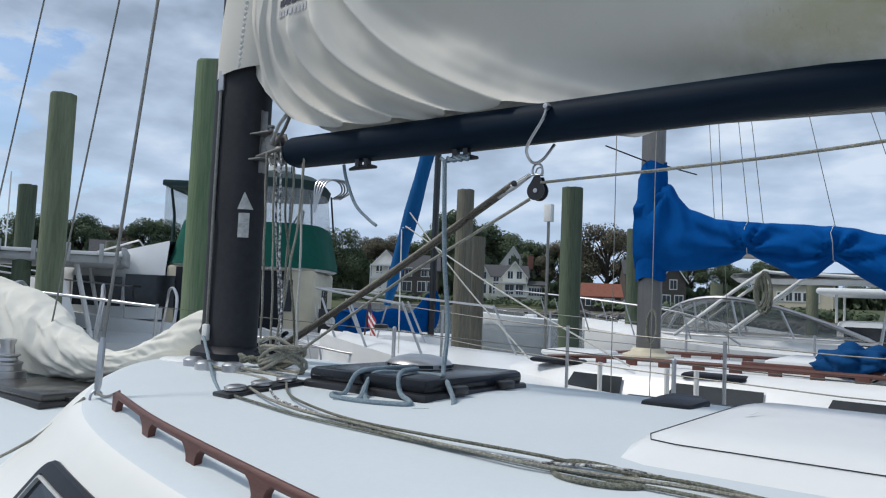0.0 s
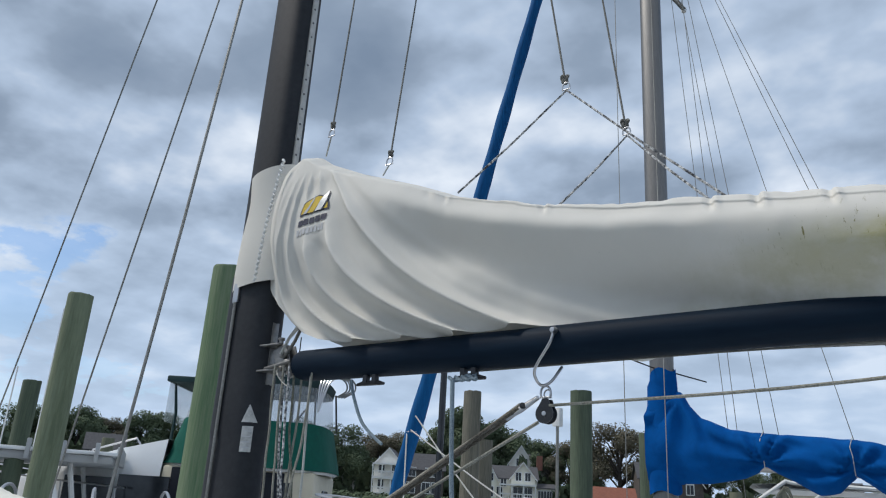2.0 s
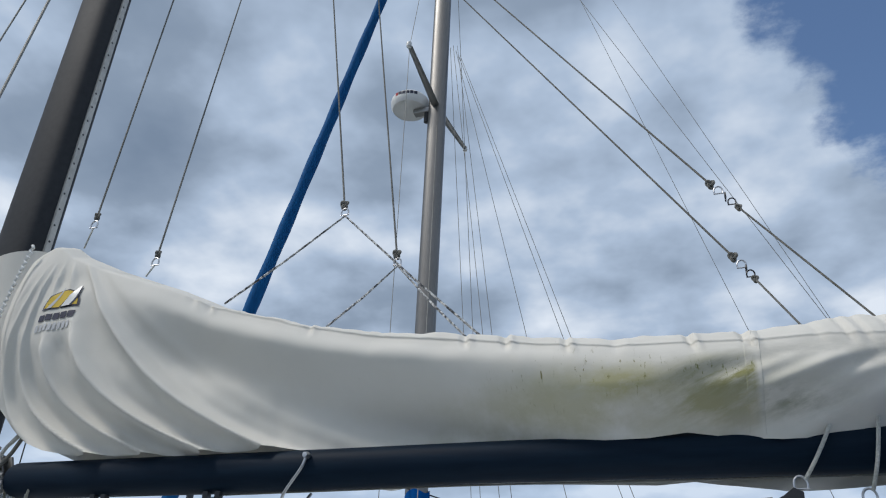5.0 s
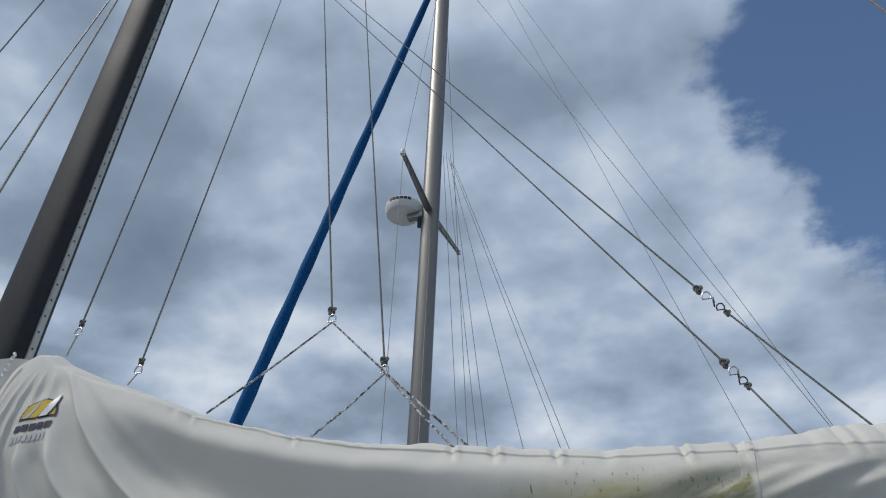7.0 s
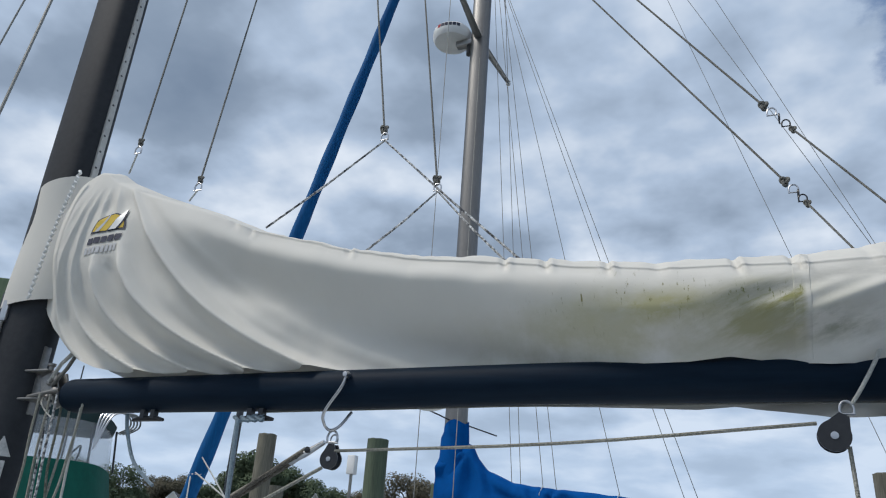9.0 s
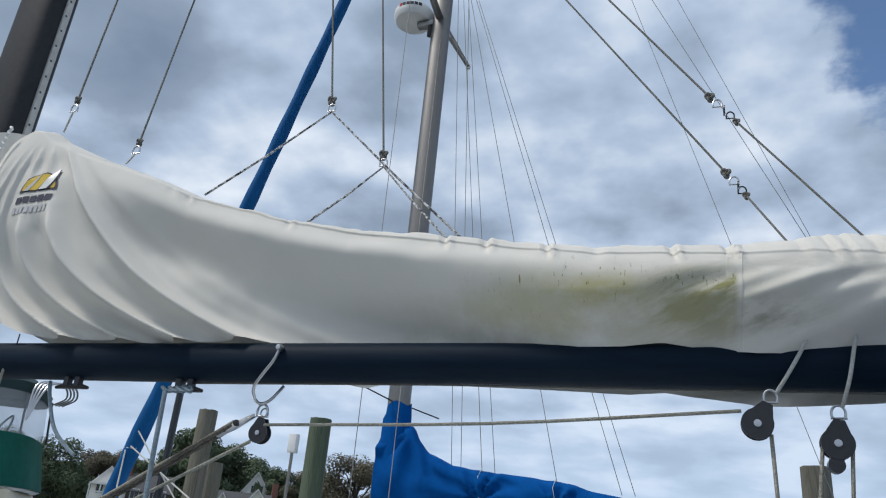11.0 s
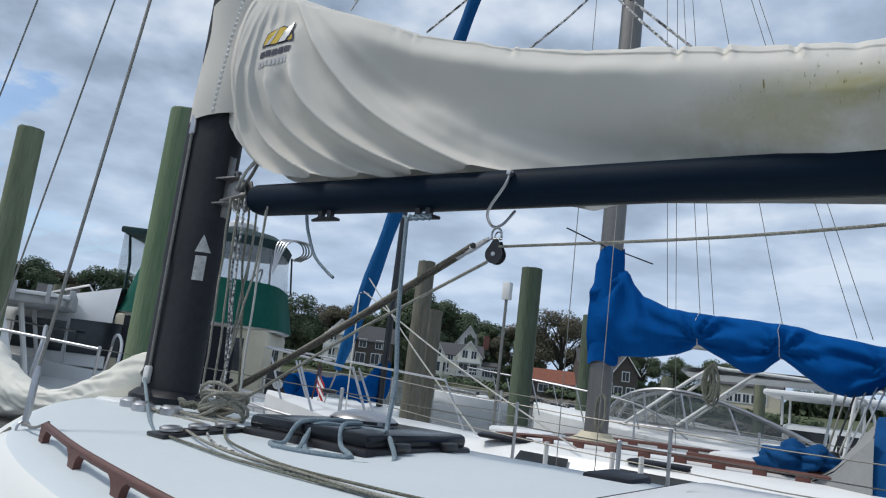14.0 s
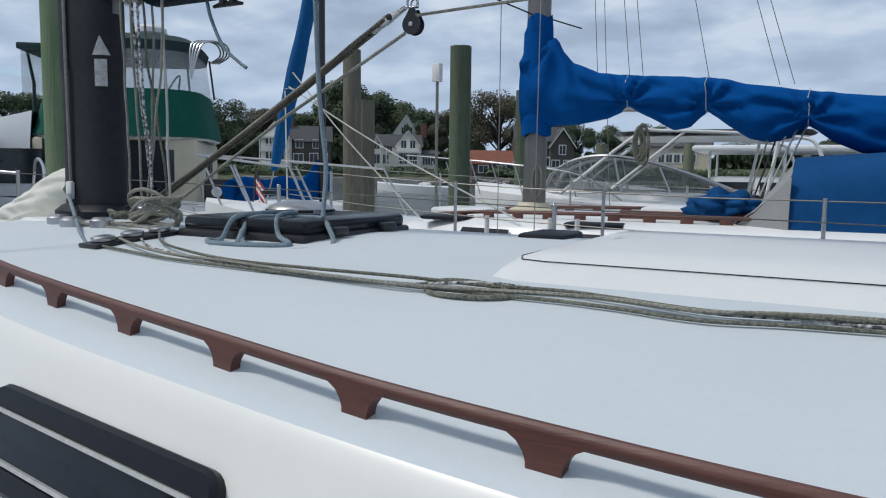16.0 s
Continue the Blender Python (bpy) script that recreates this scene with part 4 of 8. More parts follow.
def fan_fold(x, z):
    """Height of the folds that spread from the peak of the cover."""
    q = max(0.0, (3.44 - z) / 0.88)
    c = [st + sl * q + sw * q**5 for st, sl, sw, h in FAN]
    u = float(np.interp(-x, [-k for k in c], range(len(c))))
    if u <= 0.0:
        return 0.0
    k = min(int(u), len(c) - 2)
    gap = abs(c[k + 1] - c[k])
    w = u + 0.10 * math.sin(2 * math.pi * u) + 0.10 * noise.noise(Vector((u * 1.7, q * 2.2, 3)))
    crest = 0.62 * math.cos(2 * math.pi * w) + 0.55 * (0.45 - math.sqrt(math.sin(math.pi * w) ** 2 + 0.015)) + 0.13 * math.cos(4 * math.pi * w + 0.9 + 2.0 * noise.noise(Vector((u, q * 2, 8))))
    high = FAN[k][3] + (FAN[k + 1][3] - FAN[k][3]) * (u - k)
    vary = 0.85 + 0.45 * noise.noise(Vector((u * 1.1, q * 1.8, 5)))
    return min(0.054, 0.005 + 0.22 * gap) * crest * high * vary * smoothstep(0.02, 0.22, q) * smoothstep(0.0, 0.5, u)


def cover_point(x, v):
    """v runs from -1, the port foot, over 0, the ridge, to 1, the starboard foot."""
    zt, zl = lerp_line(CTOP, x), lerp_line(CLOW, x)
    if v > 0:
        zl = zl - 0.105 * smoothstep(-1.9, -1.2, x) * (1 - smoothstep(0.35, 0.9, x)) - 0.008 * math.sin(2.1 * x)
    h = zt - zl
    s = abs(v)
    sgn = -1 if v < 0 else 1
    z = zt - h * (s ** 1.25)
    d = zt - z
    grow = smoothstep(-3.1, -2.3, x)
    belly = 0.075 + (0.05 + 0.06 * grow) * math.sin(min(1.0, s ** 0.9) * math.pi * 0.88) + 0.025 * s
    ridge = smoothstep(0.0, 0.11, s)
    y = belly * (0.10 + 0.90 * ridge) if s > 0 else 0.0
    y *= 0.62 + 0.38 * smoothstep(-3.04, -2.9, x)
    y *= 1 - 0.36 * smoothstep(0.62, 1.0, s)
    fold = fan_fold(x, z) * (1 - 0.95 * math.exp(-(((x + 2.63) / 0.16) ** 4) - ((z - 3.13) / 0.15) ** 4))
    # the cloth bulges above the long hollow, sinks into it and flares again at the foot
    zc = lerp_line(HOLLOW, x)
    fade = smoothstep(-2.45, -1.9, x) * (1 - smoothstep(-1.2, -0.25, x))
    fold -= 0.135 * math.exp(-(((z - zc + 0.02) / (0.16 if z > zc - 0.02 else 0.13)) ** 2)) * fade
    fold += 0.030 * math.exp(-(((z - zc - 0.20) / 0.12) ** 2)) * fade * smoothstep(0.05, 0.14, d)
    # soft uneven draws over the whole length
    along = x * 1.1 + z * 2.4
    fold += 0.015 * noise.noise(Vector((along, z * 3.4 - x * 0.5, 1.7))) * smoothstep(-2.2, -1.2, x)
    fold += 0.006 * noise.noise(Vector((along * 2.6, z * 8 - x * 2.4, 4.1))) * smoothstep(-2.0, -1.0, x)
    # slanting draws between the seam and the after end
    slope = 0.42 - 0.20 * smoothstep(0.1, 0.9, x)
    c2 = (z - 2.6) - slope * (x - 0.05)
    wob = 0.35 * noise.noise(Vector((x * 1.6, z * 4, 9)))
    aft = smoothstep(-0.35, 0.05, x) * smoothstep(0.02, 0.10, d - lerp_line(HEM, x))
    fold += 0.016 * math.sin(2 * math.pi * (c2 / 0.15 + wob)) * aft * (0.7 + 0.6 * noise.noise(Vector((x * 2.1, c2 * 9, 2))))
    fold += 0.004 * math.sin(2 * math.pi * (c2 / 0.066 + 2 * wob)) * aft * smoothstep(-0.2, 0.3, noise.noise(Vector((x * 2.5, z * 6, 12))) + 0.1)
    for x0, z0, size in ((0.62, 2.505, 0.030), (0.30, 2.52, 0.020), (0.95, 2.50, 0.024)):
        c3 = z - z0 - 0.20 * (x - x0) - 0.012 * math.sin(5 * x)
        fold -= size * math.exp(-((c3 / 0.030) ** 2)) * smoothstep(x0 - 0.05, x0 + 0.12, x) * (1 - smoothstep(x0 + 0.45, x0 + 0.75, x))
        fold += 0.6 * size * math.exp(-(((c3 - 0.055) / 0.034) ** 2)) * smoothstep(x0 - 0.05, x0 + 0.12, x) * (1 - smoothstep(x0 + 0.45, x0 + 0.75, x))
    # the hem: a doubled band with a stitched edge, gathered where lines pull on it
    hem = lerp_line(HEM, x)
    band = smoothstep(-2.9, -2.4, x)
    fold += ((0.005 - 0.002 * smoothstep(0.0, 0.3, x)) * (1 - smoothstep(hem - 0.003, hem + 0.005, d)) + 0.0015 * math.exp(-(((d - hem + 0.004) / 0.004) ** 2))) * band
    fold += 0.020 * noise.noise(Vector((x * 8 + z * 4, z * 9, 4))) * math.exp(-(((d - hem - 0.02) / 0.04) ** 2)) * smoothstep(-1.4, -0.9, x) * (1 - smoothstep(-0.6, -0.3, x))
    for xi, deep, wide in ((-2.02, 0.010, 0.02), (-1.93, 0.012, 0.014), (-1.46, 0.014, 0.013), (-0.86, 0.020, 0.012), (-0.72, 0.022, 0.013), (-0.52, 0.022, 0.011), (-0.37, 0.008, 0.02), (-0.15, 0.022, 0.010), (0.005, 0.026, 0.011), (0.19, 0.006, 0.014), (0.265, 0.011, 0.010), (0.31, 0.006, 0.008), (0.375, 0.010, 0.016), (0.435, 0.008, 0.009), (0.53, 0.004, 0.018), (0.66, 0.006, 0.012)):
        g_ = math.exp(-(((x - xi - 0.25 * (d - hem)) / wide) ** 2)) - 0.5 * math.exp(-(((x - xi - 2.0 * wide - 0.25 * (d - hem)) / wide) ** 2))
        fold -= deep * g_ * (1 - smoothstep(hem - 0.01, hem + 0.05, d)) * smoothstep(0.0, 0.02, d)
    fold += 0.0022 * noise.noise(Vector((x * 17, z * 13, 2)))
    puck = (0.014 * noise.noise(Vector((x * 9, 0, 6))) + 0.008 * noise.noise(Vector((x * 23, 0, 1)))) * (1 - smoothstep(0.0, 0.25, s)) * smoothstep(-2.2, -1.4, x)
    return Vector((x, CY + sgn * (y + fold * (0.3 + 0.7 * ridge)), z + puck))


cover = thing("sail_cover", (-0.5, CY, 2.5), "stained white canvas sail cover laced over the boom", "sail cover")
g = bmesh.new()
cx = list(np.linspace(-3.04, 1.5, 640)) + list(np.linspace(1.53, 3.2, 60))
vs = [k / 100 for k in range(-100, 1)] + [k / 30 for k in range(1, 31)]
add_grid(g, [[cover_point(x, v) for v in vs] for x in cx])
part("cover_cloth", g, COVER, cover, smooth="cloth")
# upright seam where two panels of the cover meet
for x0 in (0.02,):
    g = bmesh.new()
    vv = [-k / 40 for k in range(2, 40)]
    add_grid(g, [[cover_point(x0 + d - 0.02 * abs(v), v) + Vector((0, o, 0)) for v in vv] for d, o in ((-0.022, 0.001), (-0.02, -0.0015), (0.0, -0.0022), (0.02, -0.0015), (0.022, 0.001))])
    part("panel_seam", g, COVER, cover)
# collar round the mast
g = bmesh.new()
rows = []
for k in range(13):
    f = k / 12
    z = 2.88 + 0.62 * f
    ring = []
    for j in range(30):
        a = 2 * math.pi * j / 30
        r = 1 + 0.02 * noise.noise(Vector((math.cos(a) * 2, math.sin(a) * 2, z * 4)))
        ring.append((MX + 0.03 + (0.178 + 0.03 * (1 - f)) * r * math.cos(a), CY + (0.108 + 0.008 * math.sin(9 * z)) * r * math.sin(a), z + (0.02 * math.cos(a) if k in (0, 12) else 0)))
    rows.append(ring)
add_grid(g, rows, closed=True)
part("mast_collar_cloth", g, COVER, cover, "white canvas collar round the mast")
lace = []
for k in range(49):
    f = k / 48
    x = -2.940 - 0.095 * f + 0.012 * (k % 2)
    lace.append((x, CY - 0.140 - 0.012 * math.sin(f * 3), 3.50 - 0.62 * f))
part("lacing", tube(lace, 0.0075, 6), PLASTICW, cover, "white zigzag lacing cord")
# printed emblem: a half disc with a sail, over bars of print
def on_cover(x, z, out):
    zt, zl = lerp_line(CTOP, x), lerp_line(CLOW, x)
    s = ((zt - z) / (zt - zl)) ** (1 / 1.25)
    return cover_point(x, -s) + Vector((0, -out, 0))


EX, EZ = -2.635, 3.145
def emblem(pts, out, mat, name, parent, label=""):
    g = bmesh.new()
    g.faces.new([g.verts.new(on_cover(EX + 1.4 * u, EZ + 1.2 * w, out)) for u, w in pts])
    bmesh.ops.triangulate(g, faces=g.faces[:])
    return part(name, g, mat, parent, label, smooth=False)


def strip(u0, u1, w0, w1, out, mat, name, parent, label="", n=14):
    g = bmesh.new()
    add_grid(g, [[on_cover(EX + 1.4 * (u0 + (u1 - u0) * k / n), EZ + 1.2 * w, out) for k in range(n + 1)] for w in (w0, (w0 + w1) / 2, w1)])
    return part(name, g, mat, parent, label, smooth=False)


def fan(cu, cw, r, a0, a1, out, mat, name, parent, label=""):
    g = bmesh.new()
    add_grid(g, [[on_cover(EX + 1.35 * (cu + r * q * math.cos(a)), EZ + 1.2 * (cw + r * q * math.sin(a)), out) for a in (radians(a0 + (a1 - a0) * k / 16) for k in range(17))] for q in (0.05, 0.35, 0.7, 1.0)])
    return part(name, g, mat, parent, label, smooth=False)


def blade(left, right, out, mat, name, parent):
    """A narrow curved shape between two edges, laid on the cloth."""
    g = bmesh.new()
    rows = []
    for k in range(9):
        f = k / 8
        w = 0.004 + 0.082 * f
        a = left[0] + (left[1] - left[0]) * f + left[2] * math.sin(math.pi * f)
        b = right[0] + (right[1] - right[0]) * f + right[2] * math.sin(math.pi * f)
        rows.append([on_cover(EX + 1.35 * (a + (b - a) * j / 4), EZ + 1.2 * w, out) for j in range(5)])
    add_grid(g, rows)
    return part(name, g, mat, parent, smooth=False)


em = fan(0.0, 0.0, 0.076, 0, 180, 0.003, INK, "emblem", cover, "mustard and navy half-disc emblem")
fan(0.0, 0.004, 0.067, 3, 177, 0.0045, YELLOW, "sun_shape", em)
blade((0.000, 0.047, 0.002), (0.050, 0.056, 0.008), 0.006, INK, "sail_outline", em)
blade((0.008, 0.048, 0.000), (0.042, 0.053, 0.008), 0.0075, PLASTICW, "sail_shape", em)
blade((-0.052, -0.010, 0.006), (-0.034, -0.008, 0.006), 0.006, GREYPRINT, "sail_shape", em)
for k in range(5):
    strip(-0.074 + 0.030 * k, -0.049 + 0.030 * k, -0.043, -0.018, 0.003, INK, "print_bar", em, n=4)
for k in range(8):
    strip(-0.078 + 0.0185 * k, -0.064 + 0.0185 * k, -0.082, -0.056, 0.003, GREYPRINT, "print_bar", em, n=3)
g = bmesh.new()
eye_ring = on_cover(1.205, 2.735, 0.006)
add_lathe(g, [(0.007, 0.0), (0.007, 0.004), (0.014, 0.005), (0.016, 0.002), (0.016, -0.004)], sides=14, m=Matrix.Translation(eye_ring) @ Matrix.Rotation(radians(90), 4, "X"))
part("eyelet", g, STEEL, cover)


# ---- running rigging of the near boat ----
def rope_thing(name, pts, r, mat, label, category="rope", group="", sides=8, smooth=0):
    return lone(name, tube(pts, r, sides, smooth=smooth), mat, label, category, group)


def shackle(at, r, axis="X"):
    """A bow shackle with its pin, as one small mesh."""
    g = bmesh.new()
    n = 14
    pts = [(r * math.cos(a), 0, r * 1.25 * math.sin(a)) for a in (radians(-35 + 250 * k / n) for k in range(n + 1))]
    m = Matrix.Translation(at) @ (Matrix.Rotation(radians(90), 4, "Z") if axis == "Y" else Matrix())
    add_tube(g, [m @ Vector(p) for p in pts], r * 0.2, 8)
    add_tube(g, [m @ Vector((-r * 1.15, 0, -r * 0.72)), m @ Vector((r * 1.15, 0, -r * 0.72))], r * 0.17, 8)
    return g


def knot(at, r, mat, parent, name="knot"):
    g = bmesh.new()
    pts = [Vector(at) + r * Vector((math.sin(a) + 2 * math.sin(2 * a), 0.8 * -math.sin(3 * a), 1.3 * (math.cos(a) - 2 * math.cos(2 * a)))) * 0.33 for a in (2 * math.pi * k / 40 for k in range(41))]
    add_tube(g, pts, r * 0.42, 6)
    return part(name, g, mat, parent)


def stay(name, a, b, r, label, mat=GALV, group="wires"):
    return rope_thing(name, [a, Vector(a).lerp(Vector(b), 0.5), b], r, mat, label, "wire", group, 7)


# standing wires
sh = thing("shroud_wire", (-2.71, 1.9, 1.45), "galvanised lower shroud with a turnbuckle at the cabin edge", "wire", "wires")
part("wire", tube([(-2.713, 1.905, 1.62), (-2.75, 2.05, 2.95), (-2.93, 2.72, 9.6)], 0.0062, 8), GALV, sh)
part("turnbuckle", tube([(-2.71, 1.895, 1.46), (-2.711, 1.90, 1.50), (-2.713, 1.905, 1.63), (-2.714, 1.907, 1.66)], [0.008, 0.0125, 0.0125, 0.007], 10), STEEL, sh)
part("chainplate", shackle((-2.71, 1.895, 1.45), 0.022, "Y"), STEEL, sh, "stainless chainplate shackle")
stay("forestay_wire", (-6.13, CY, 1.30), (-3.3, CY, 9.9), 0.0055, "dark inner forestay wire above the stowed jib")
stay("forestay_wire", (-4.96, CY, 1.32), (-3.2, CY, 8.0), 0.0055, "dark baby stay wire above the foredeck")
lift = thing("topping_lift", (1.3, CY, 3.36), "dark topping lift wire forking into two legs above the boom", "wire", "wires")
part("wire", tube([(-1.2, CY, 10.8), (1.093, CY, 3.968), (1.296, CY, 3.365)], 0.006, 8), GALV, lift)
part("leg", tube([(1.296, CY - 0.005, 3.37), (1.31, CY - 0.01, 3.30), (1.395, CY - 0.01, 3.08), (1.62, CY - 0.06, 2.60)], 0.007, 8), BLACK, lift)
part("leg", tube([(1.296, CY + 0.005, 3.37), (1.33, CY + 0.01, 3.30), (1.47, CY + 0.02, 3.09), (1.80, CY + 0.08, 2.60)], 0.007, 8), BLACK, lift)
part("fork_block", lathe([(0.0, -0.03), (0.02, -0.025), (0.022, 0.0), (0.014, 0.035), (0.0, 0.04)], (1.30, CY, 3.35), 12), RUBBER, lift)


# lazy jacks
def jack(low, shk, high, label, r=0.0055):
    t = thing("lazy_jack", low, label, "rope", "lazy jacks")
    d = (Vector(high) - Vector(shk)).normalized()
    part("line", tube([Vector(shk) + d * 0.06, Vector(high), Vector(high) + d * 4.5], 0.8 * r, 8), ROPED, t)
    part("shackle", shackle(Vector(shk) - d * 0.0, 0.018), STEEL, t)
    knot(Vector(shk) + d * 0.055, 0.014, ROPED, t)
    part("tail", tube([Vector(shk) - d * 0.02, low], 0.004, 6), ROPEW, t)
    return t


jack((-2.65, CY - 0.12, 3.455), (-2.607, CY - 0.14, 3.555), (-2.88, 3.0, 5.40), "thin lazy jack line ending in a shackle by the mast")
jack((-2.315, CY - 0.07, 3.30), (-2.32, CY - 0.03, 3.385), (-2.9, 3.6, 5.97), "thin lazy jack line ending in a shackle")
bridle = {}
for name, apex, up, left, right in (("a", (-1.425, 2.78, 3.49), (-1.95, 3.3, 5.37), (-1.897, CY - 0.06, 3.13), (-0.80, CY - 0.05, 2.868)), ("b", (-1.242, 2.93, 3.31), (-1.8, 3.6, 5.6), (-1.43, CY - 0.05, 2.99), (-0.86, CY - 0.02, 2.875))):
    t = thing("lazy_jack", apex, "lazy jack line splitting into a black-flecked bridle over the sail cover", "rope", "lazy jacks")
    d = (Vector(up) - Vector(apex)).normalized()
    part("line", tube([Vector(apex) + d * 0.05, up, Vector(up) + d * 3.5], 0.0045, 8), ROPED, t)
    knot(Vector(apex) + d * 0.07, 0.016, ROPED, t)
    part("ring", shackle(Vector(apex) + d * 0.02, 0.016), STEEL, t)
    part("bridle", tube([left, Vector(left).lerp(Vector(apex), 0.5) + Vector((0, 0, -0.008)), apex, Vector(right).lerp(Vector(apex), 0.5) + Vector((0, 0, -0.008)), right], 0.0045, 7), ROPEK, t, "black-flecked white bridle cord")
for ring, up, low in (((0.008, 2.893, 3.43), (-0.46, 3.2, 4.31), (0.362, CY - 0.055, 2.85)), ((0.049, 2.96, 3.16), (-0.66, 3.4, 4.49), (0.16, CY - 0.06, 2.845))):
    t = thing("lazy_jack", low, "thick lazy jack line joined by shackles over the sail cover", "rope", "lazy jacks")
    ring, up, low = Vector(ring), Vector(up), Vector(low)
    d, e = (up - ring).normalized(), (low - ring).normalized()
    part("line", tube([ring + d * 0.04, up, up + d * 6], 0.0040, 8), ROPED, t)
    knot(ring + d * 0.05, 0.014, ROPED, t)
    part("shackle", shackle(ring, 0.015), STEEL, t)
    part("snap_hook", shackle(ring + e * 0.04, 0.014, "Y"), BLACK, t)
    part("snap_hook", shackle(ring + e * 0.075, 0.013), BLACK, t)
    knot(ring + e * 0.11, 0.010, ROPED, t)
    part("lower_line", tube([ring + e * 0.12, low + e * 0.05], 0.0034, 8), ROPED, t)


# blocks
def pulley(at, r, lean, label, double=False, turn=0.0):
    """A black block: two rounded cheeks, a sheave between, a pin and a shackle above."""
    t = thing("pulley_block", at, label, "block", "blocks under the boom")
    m = Matrix.Translation(at) @ Matrix.Rotation(radians(turn), 4, "Z") @ Matrix.Rotation(radians(lean), 4, "Y")

    def cheek(y0, y1, s=1.0, tail=1.5):
        g = bmesh.new()
        pts = [(r * s * math.cos(radians(a)), r * s * math.sin(radians(a))) for a in range(-225, 46, 15)] + [(0.32 * r, tail * r), (-0.32 * r, tail * r)]
        a = [g.verts.new(m @ Vector((x, y0, z))) for x, z in pts]
        b = [g.verts.new(m @ Vector((x, y1, z))) for x, z in pts]
        n = len(a)
        for k in range(n):
            g.faces.new((a[k], a[(k + 1) % n], b[(k + 1) % n], b[k]))
        g.faces.new(a[::-1])
        g.faces.new(b)
        return g

    part("cheek", cheek(-0.017, -0.011), BLACK, t)
    part("cheek", cheek(0.011, 0.017), BLACK, t)
    part("sheave", lathe([(r * 0.92, -0.010), (r * 0.72, 0.0), (r * 0.92, 0.010)], sides=20, m=m @ Matrix.Rotation(radians(90), 4, "X")), RUBBER, t)
    part("pin", lathe([(r * 0.16, -0.02), (r * 0.24, -0.0195), (r * 0.24, 0.0195), (r * 0.16, 0.02)], sides=14, m=m @ Matrix.Rotation(radians(90), 4, "X")), STEEL, t)
    part("shackle", shackle(m @ Vector((0, 0, 1.95 * r)), r * 0.42), STEEL, t)
    if double:
        g = bmesh.new()
        add_lathe(g, [(r * 0.5, -0.015), (r * 0.5, 0.015)], sides=16, m=m @ Matrix.Translation((0, 0, -1.35 * r)) @ Matrix.Rotation(radians(90), 4, "X"))
        add_box(g, (-0.4 * r, -0.014, -1.5 * r), (0.4 * r, 0.014, -0.7 * r), 0, m)
        part("lower_sheave", g, BLACK, t)
    return t


pulley((-1.505, 2.79, 2.235), 0.034, 4, "small black block hanging from the boom bail")
part("shackle", shackle((-1.50, 2.775, 2.305), 0.02), STEEL, boom)
pulley((0.047, 2.70, 2.300), 0.041, 28, "black block strung under the boom")
pulley((0.240, 2.74, 2.262), 0.041, 8, "black double block strung under the boom", True)
rope_thing("strop", [(0.10, 2.70, 2.385), (0.13, 2.682, 2.43), (0.165, 2.680, 2.49), (0.19, 2.690, 2.54)], 0.0055, ROPEW, "short white strop holding a block to the boom", group="strops", smooth=4)
rope_thing("strop", [(0.262, 2.735, 2.36), (0.277, 2.685, 2.42), (0.293, 2.680, 2.49), (0.305, 2.690, 2.54)], 0.0055, ROPEW, "short white strop holding a block to the boom", group="strops", smooth=4)
rope_thing("strop", [(0.455, 2.688, 2.535), (0.46, 2.680, 2.49), (0.464, 2.682, 2.44), (0.462, 2.71, 2.38), (0.44, 2.72, 2.34), (0.435, 2.72, 2.26), (0.45, 2.72, 2.20), (0.48, 2.72, 2.14)], 0.006, ROPEK, "frayed flecked cord tied round the boom", group="strops", smooth=4)
rope_thing("strop", [(0.462, 2.71, 2.38), (0.475, 2.72, 2.34), (0.48, 2.72, 2.28), (0.485, 2.72, 2.23)], 0.006, ROPEK, "frayed flecked cord tied round the boom", group="strops", smooth=4)

# vang: a bundle of parts from the mast foot to the bail, and its tail aft
vang = thing("boom_vang", (-2.85, CY, 1.6), "weathered boom vang tackle between mast foot and boom", "tackle")
for k in range(4):
    a, b = Vector((-2.80, CY - 0.03 + 0.014 * k, 1.585 + 0.010 * (k % 2))), Vector((-1.60, CY - 0.03 + 0.012 * k, 2.255 + 0.012 * (k % 2)))
    part("vang_line", tube(rope_wave([a, a.lerp(b, 0.33) + Vector((0, 0, -0.012)), a.lerp(b, 0.66) + Vector((0, 0, -0.012)), b], 0.010, k + 3), 0.0078, 7), (ROPEBR, ROPE, ROPEBR, ROPEBR)[k], vang)
part("upper_block", tube([(-1.66, CY - 0.015, 2.222), (-1.60, CY - 0.015, 2.252), (-1.53, CY - 0.012, 2.292)], [0.016, 0.019, 0.012], 10, flat=0.6), STEEL, vang, "stainless fiddle block")
for k, r in ((0.25, 0.009), (0.58, 0.011)):
    p = Vector((-1.66, CY - 0.034, 2.222)).lerp(Vector((-1.53, CY - 0.031, 2.292)), k)
    part("sheave", lathe([(r, -0.012), (r, 0.0), (r * 0.4, 0.002), (0.0, 0.002)], sides=14, m=Matrix.Translation(p) @ Matrix.Rotation(radians(90), 4, "X")), BLACK, vang)
part("lower_block", tube([(-2.93, CY - 0.02, 1.57), (-2.86, CY - 0.02, 1.605), (-2.74, CY - 0.02, 1.665)], [0.018, 0.026, 0.014], 10, flat=0.6), RUBBER, vang)
part("tail_line", tube([(-2.62, CY - 0.035, 1.60), (-2.05, CY - 0.035, 1.93), (-1.525, CY - 0.02, 2.205)], 0.0062, 7), ROPE, vang)
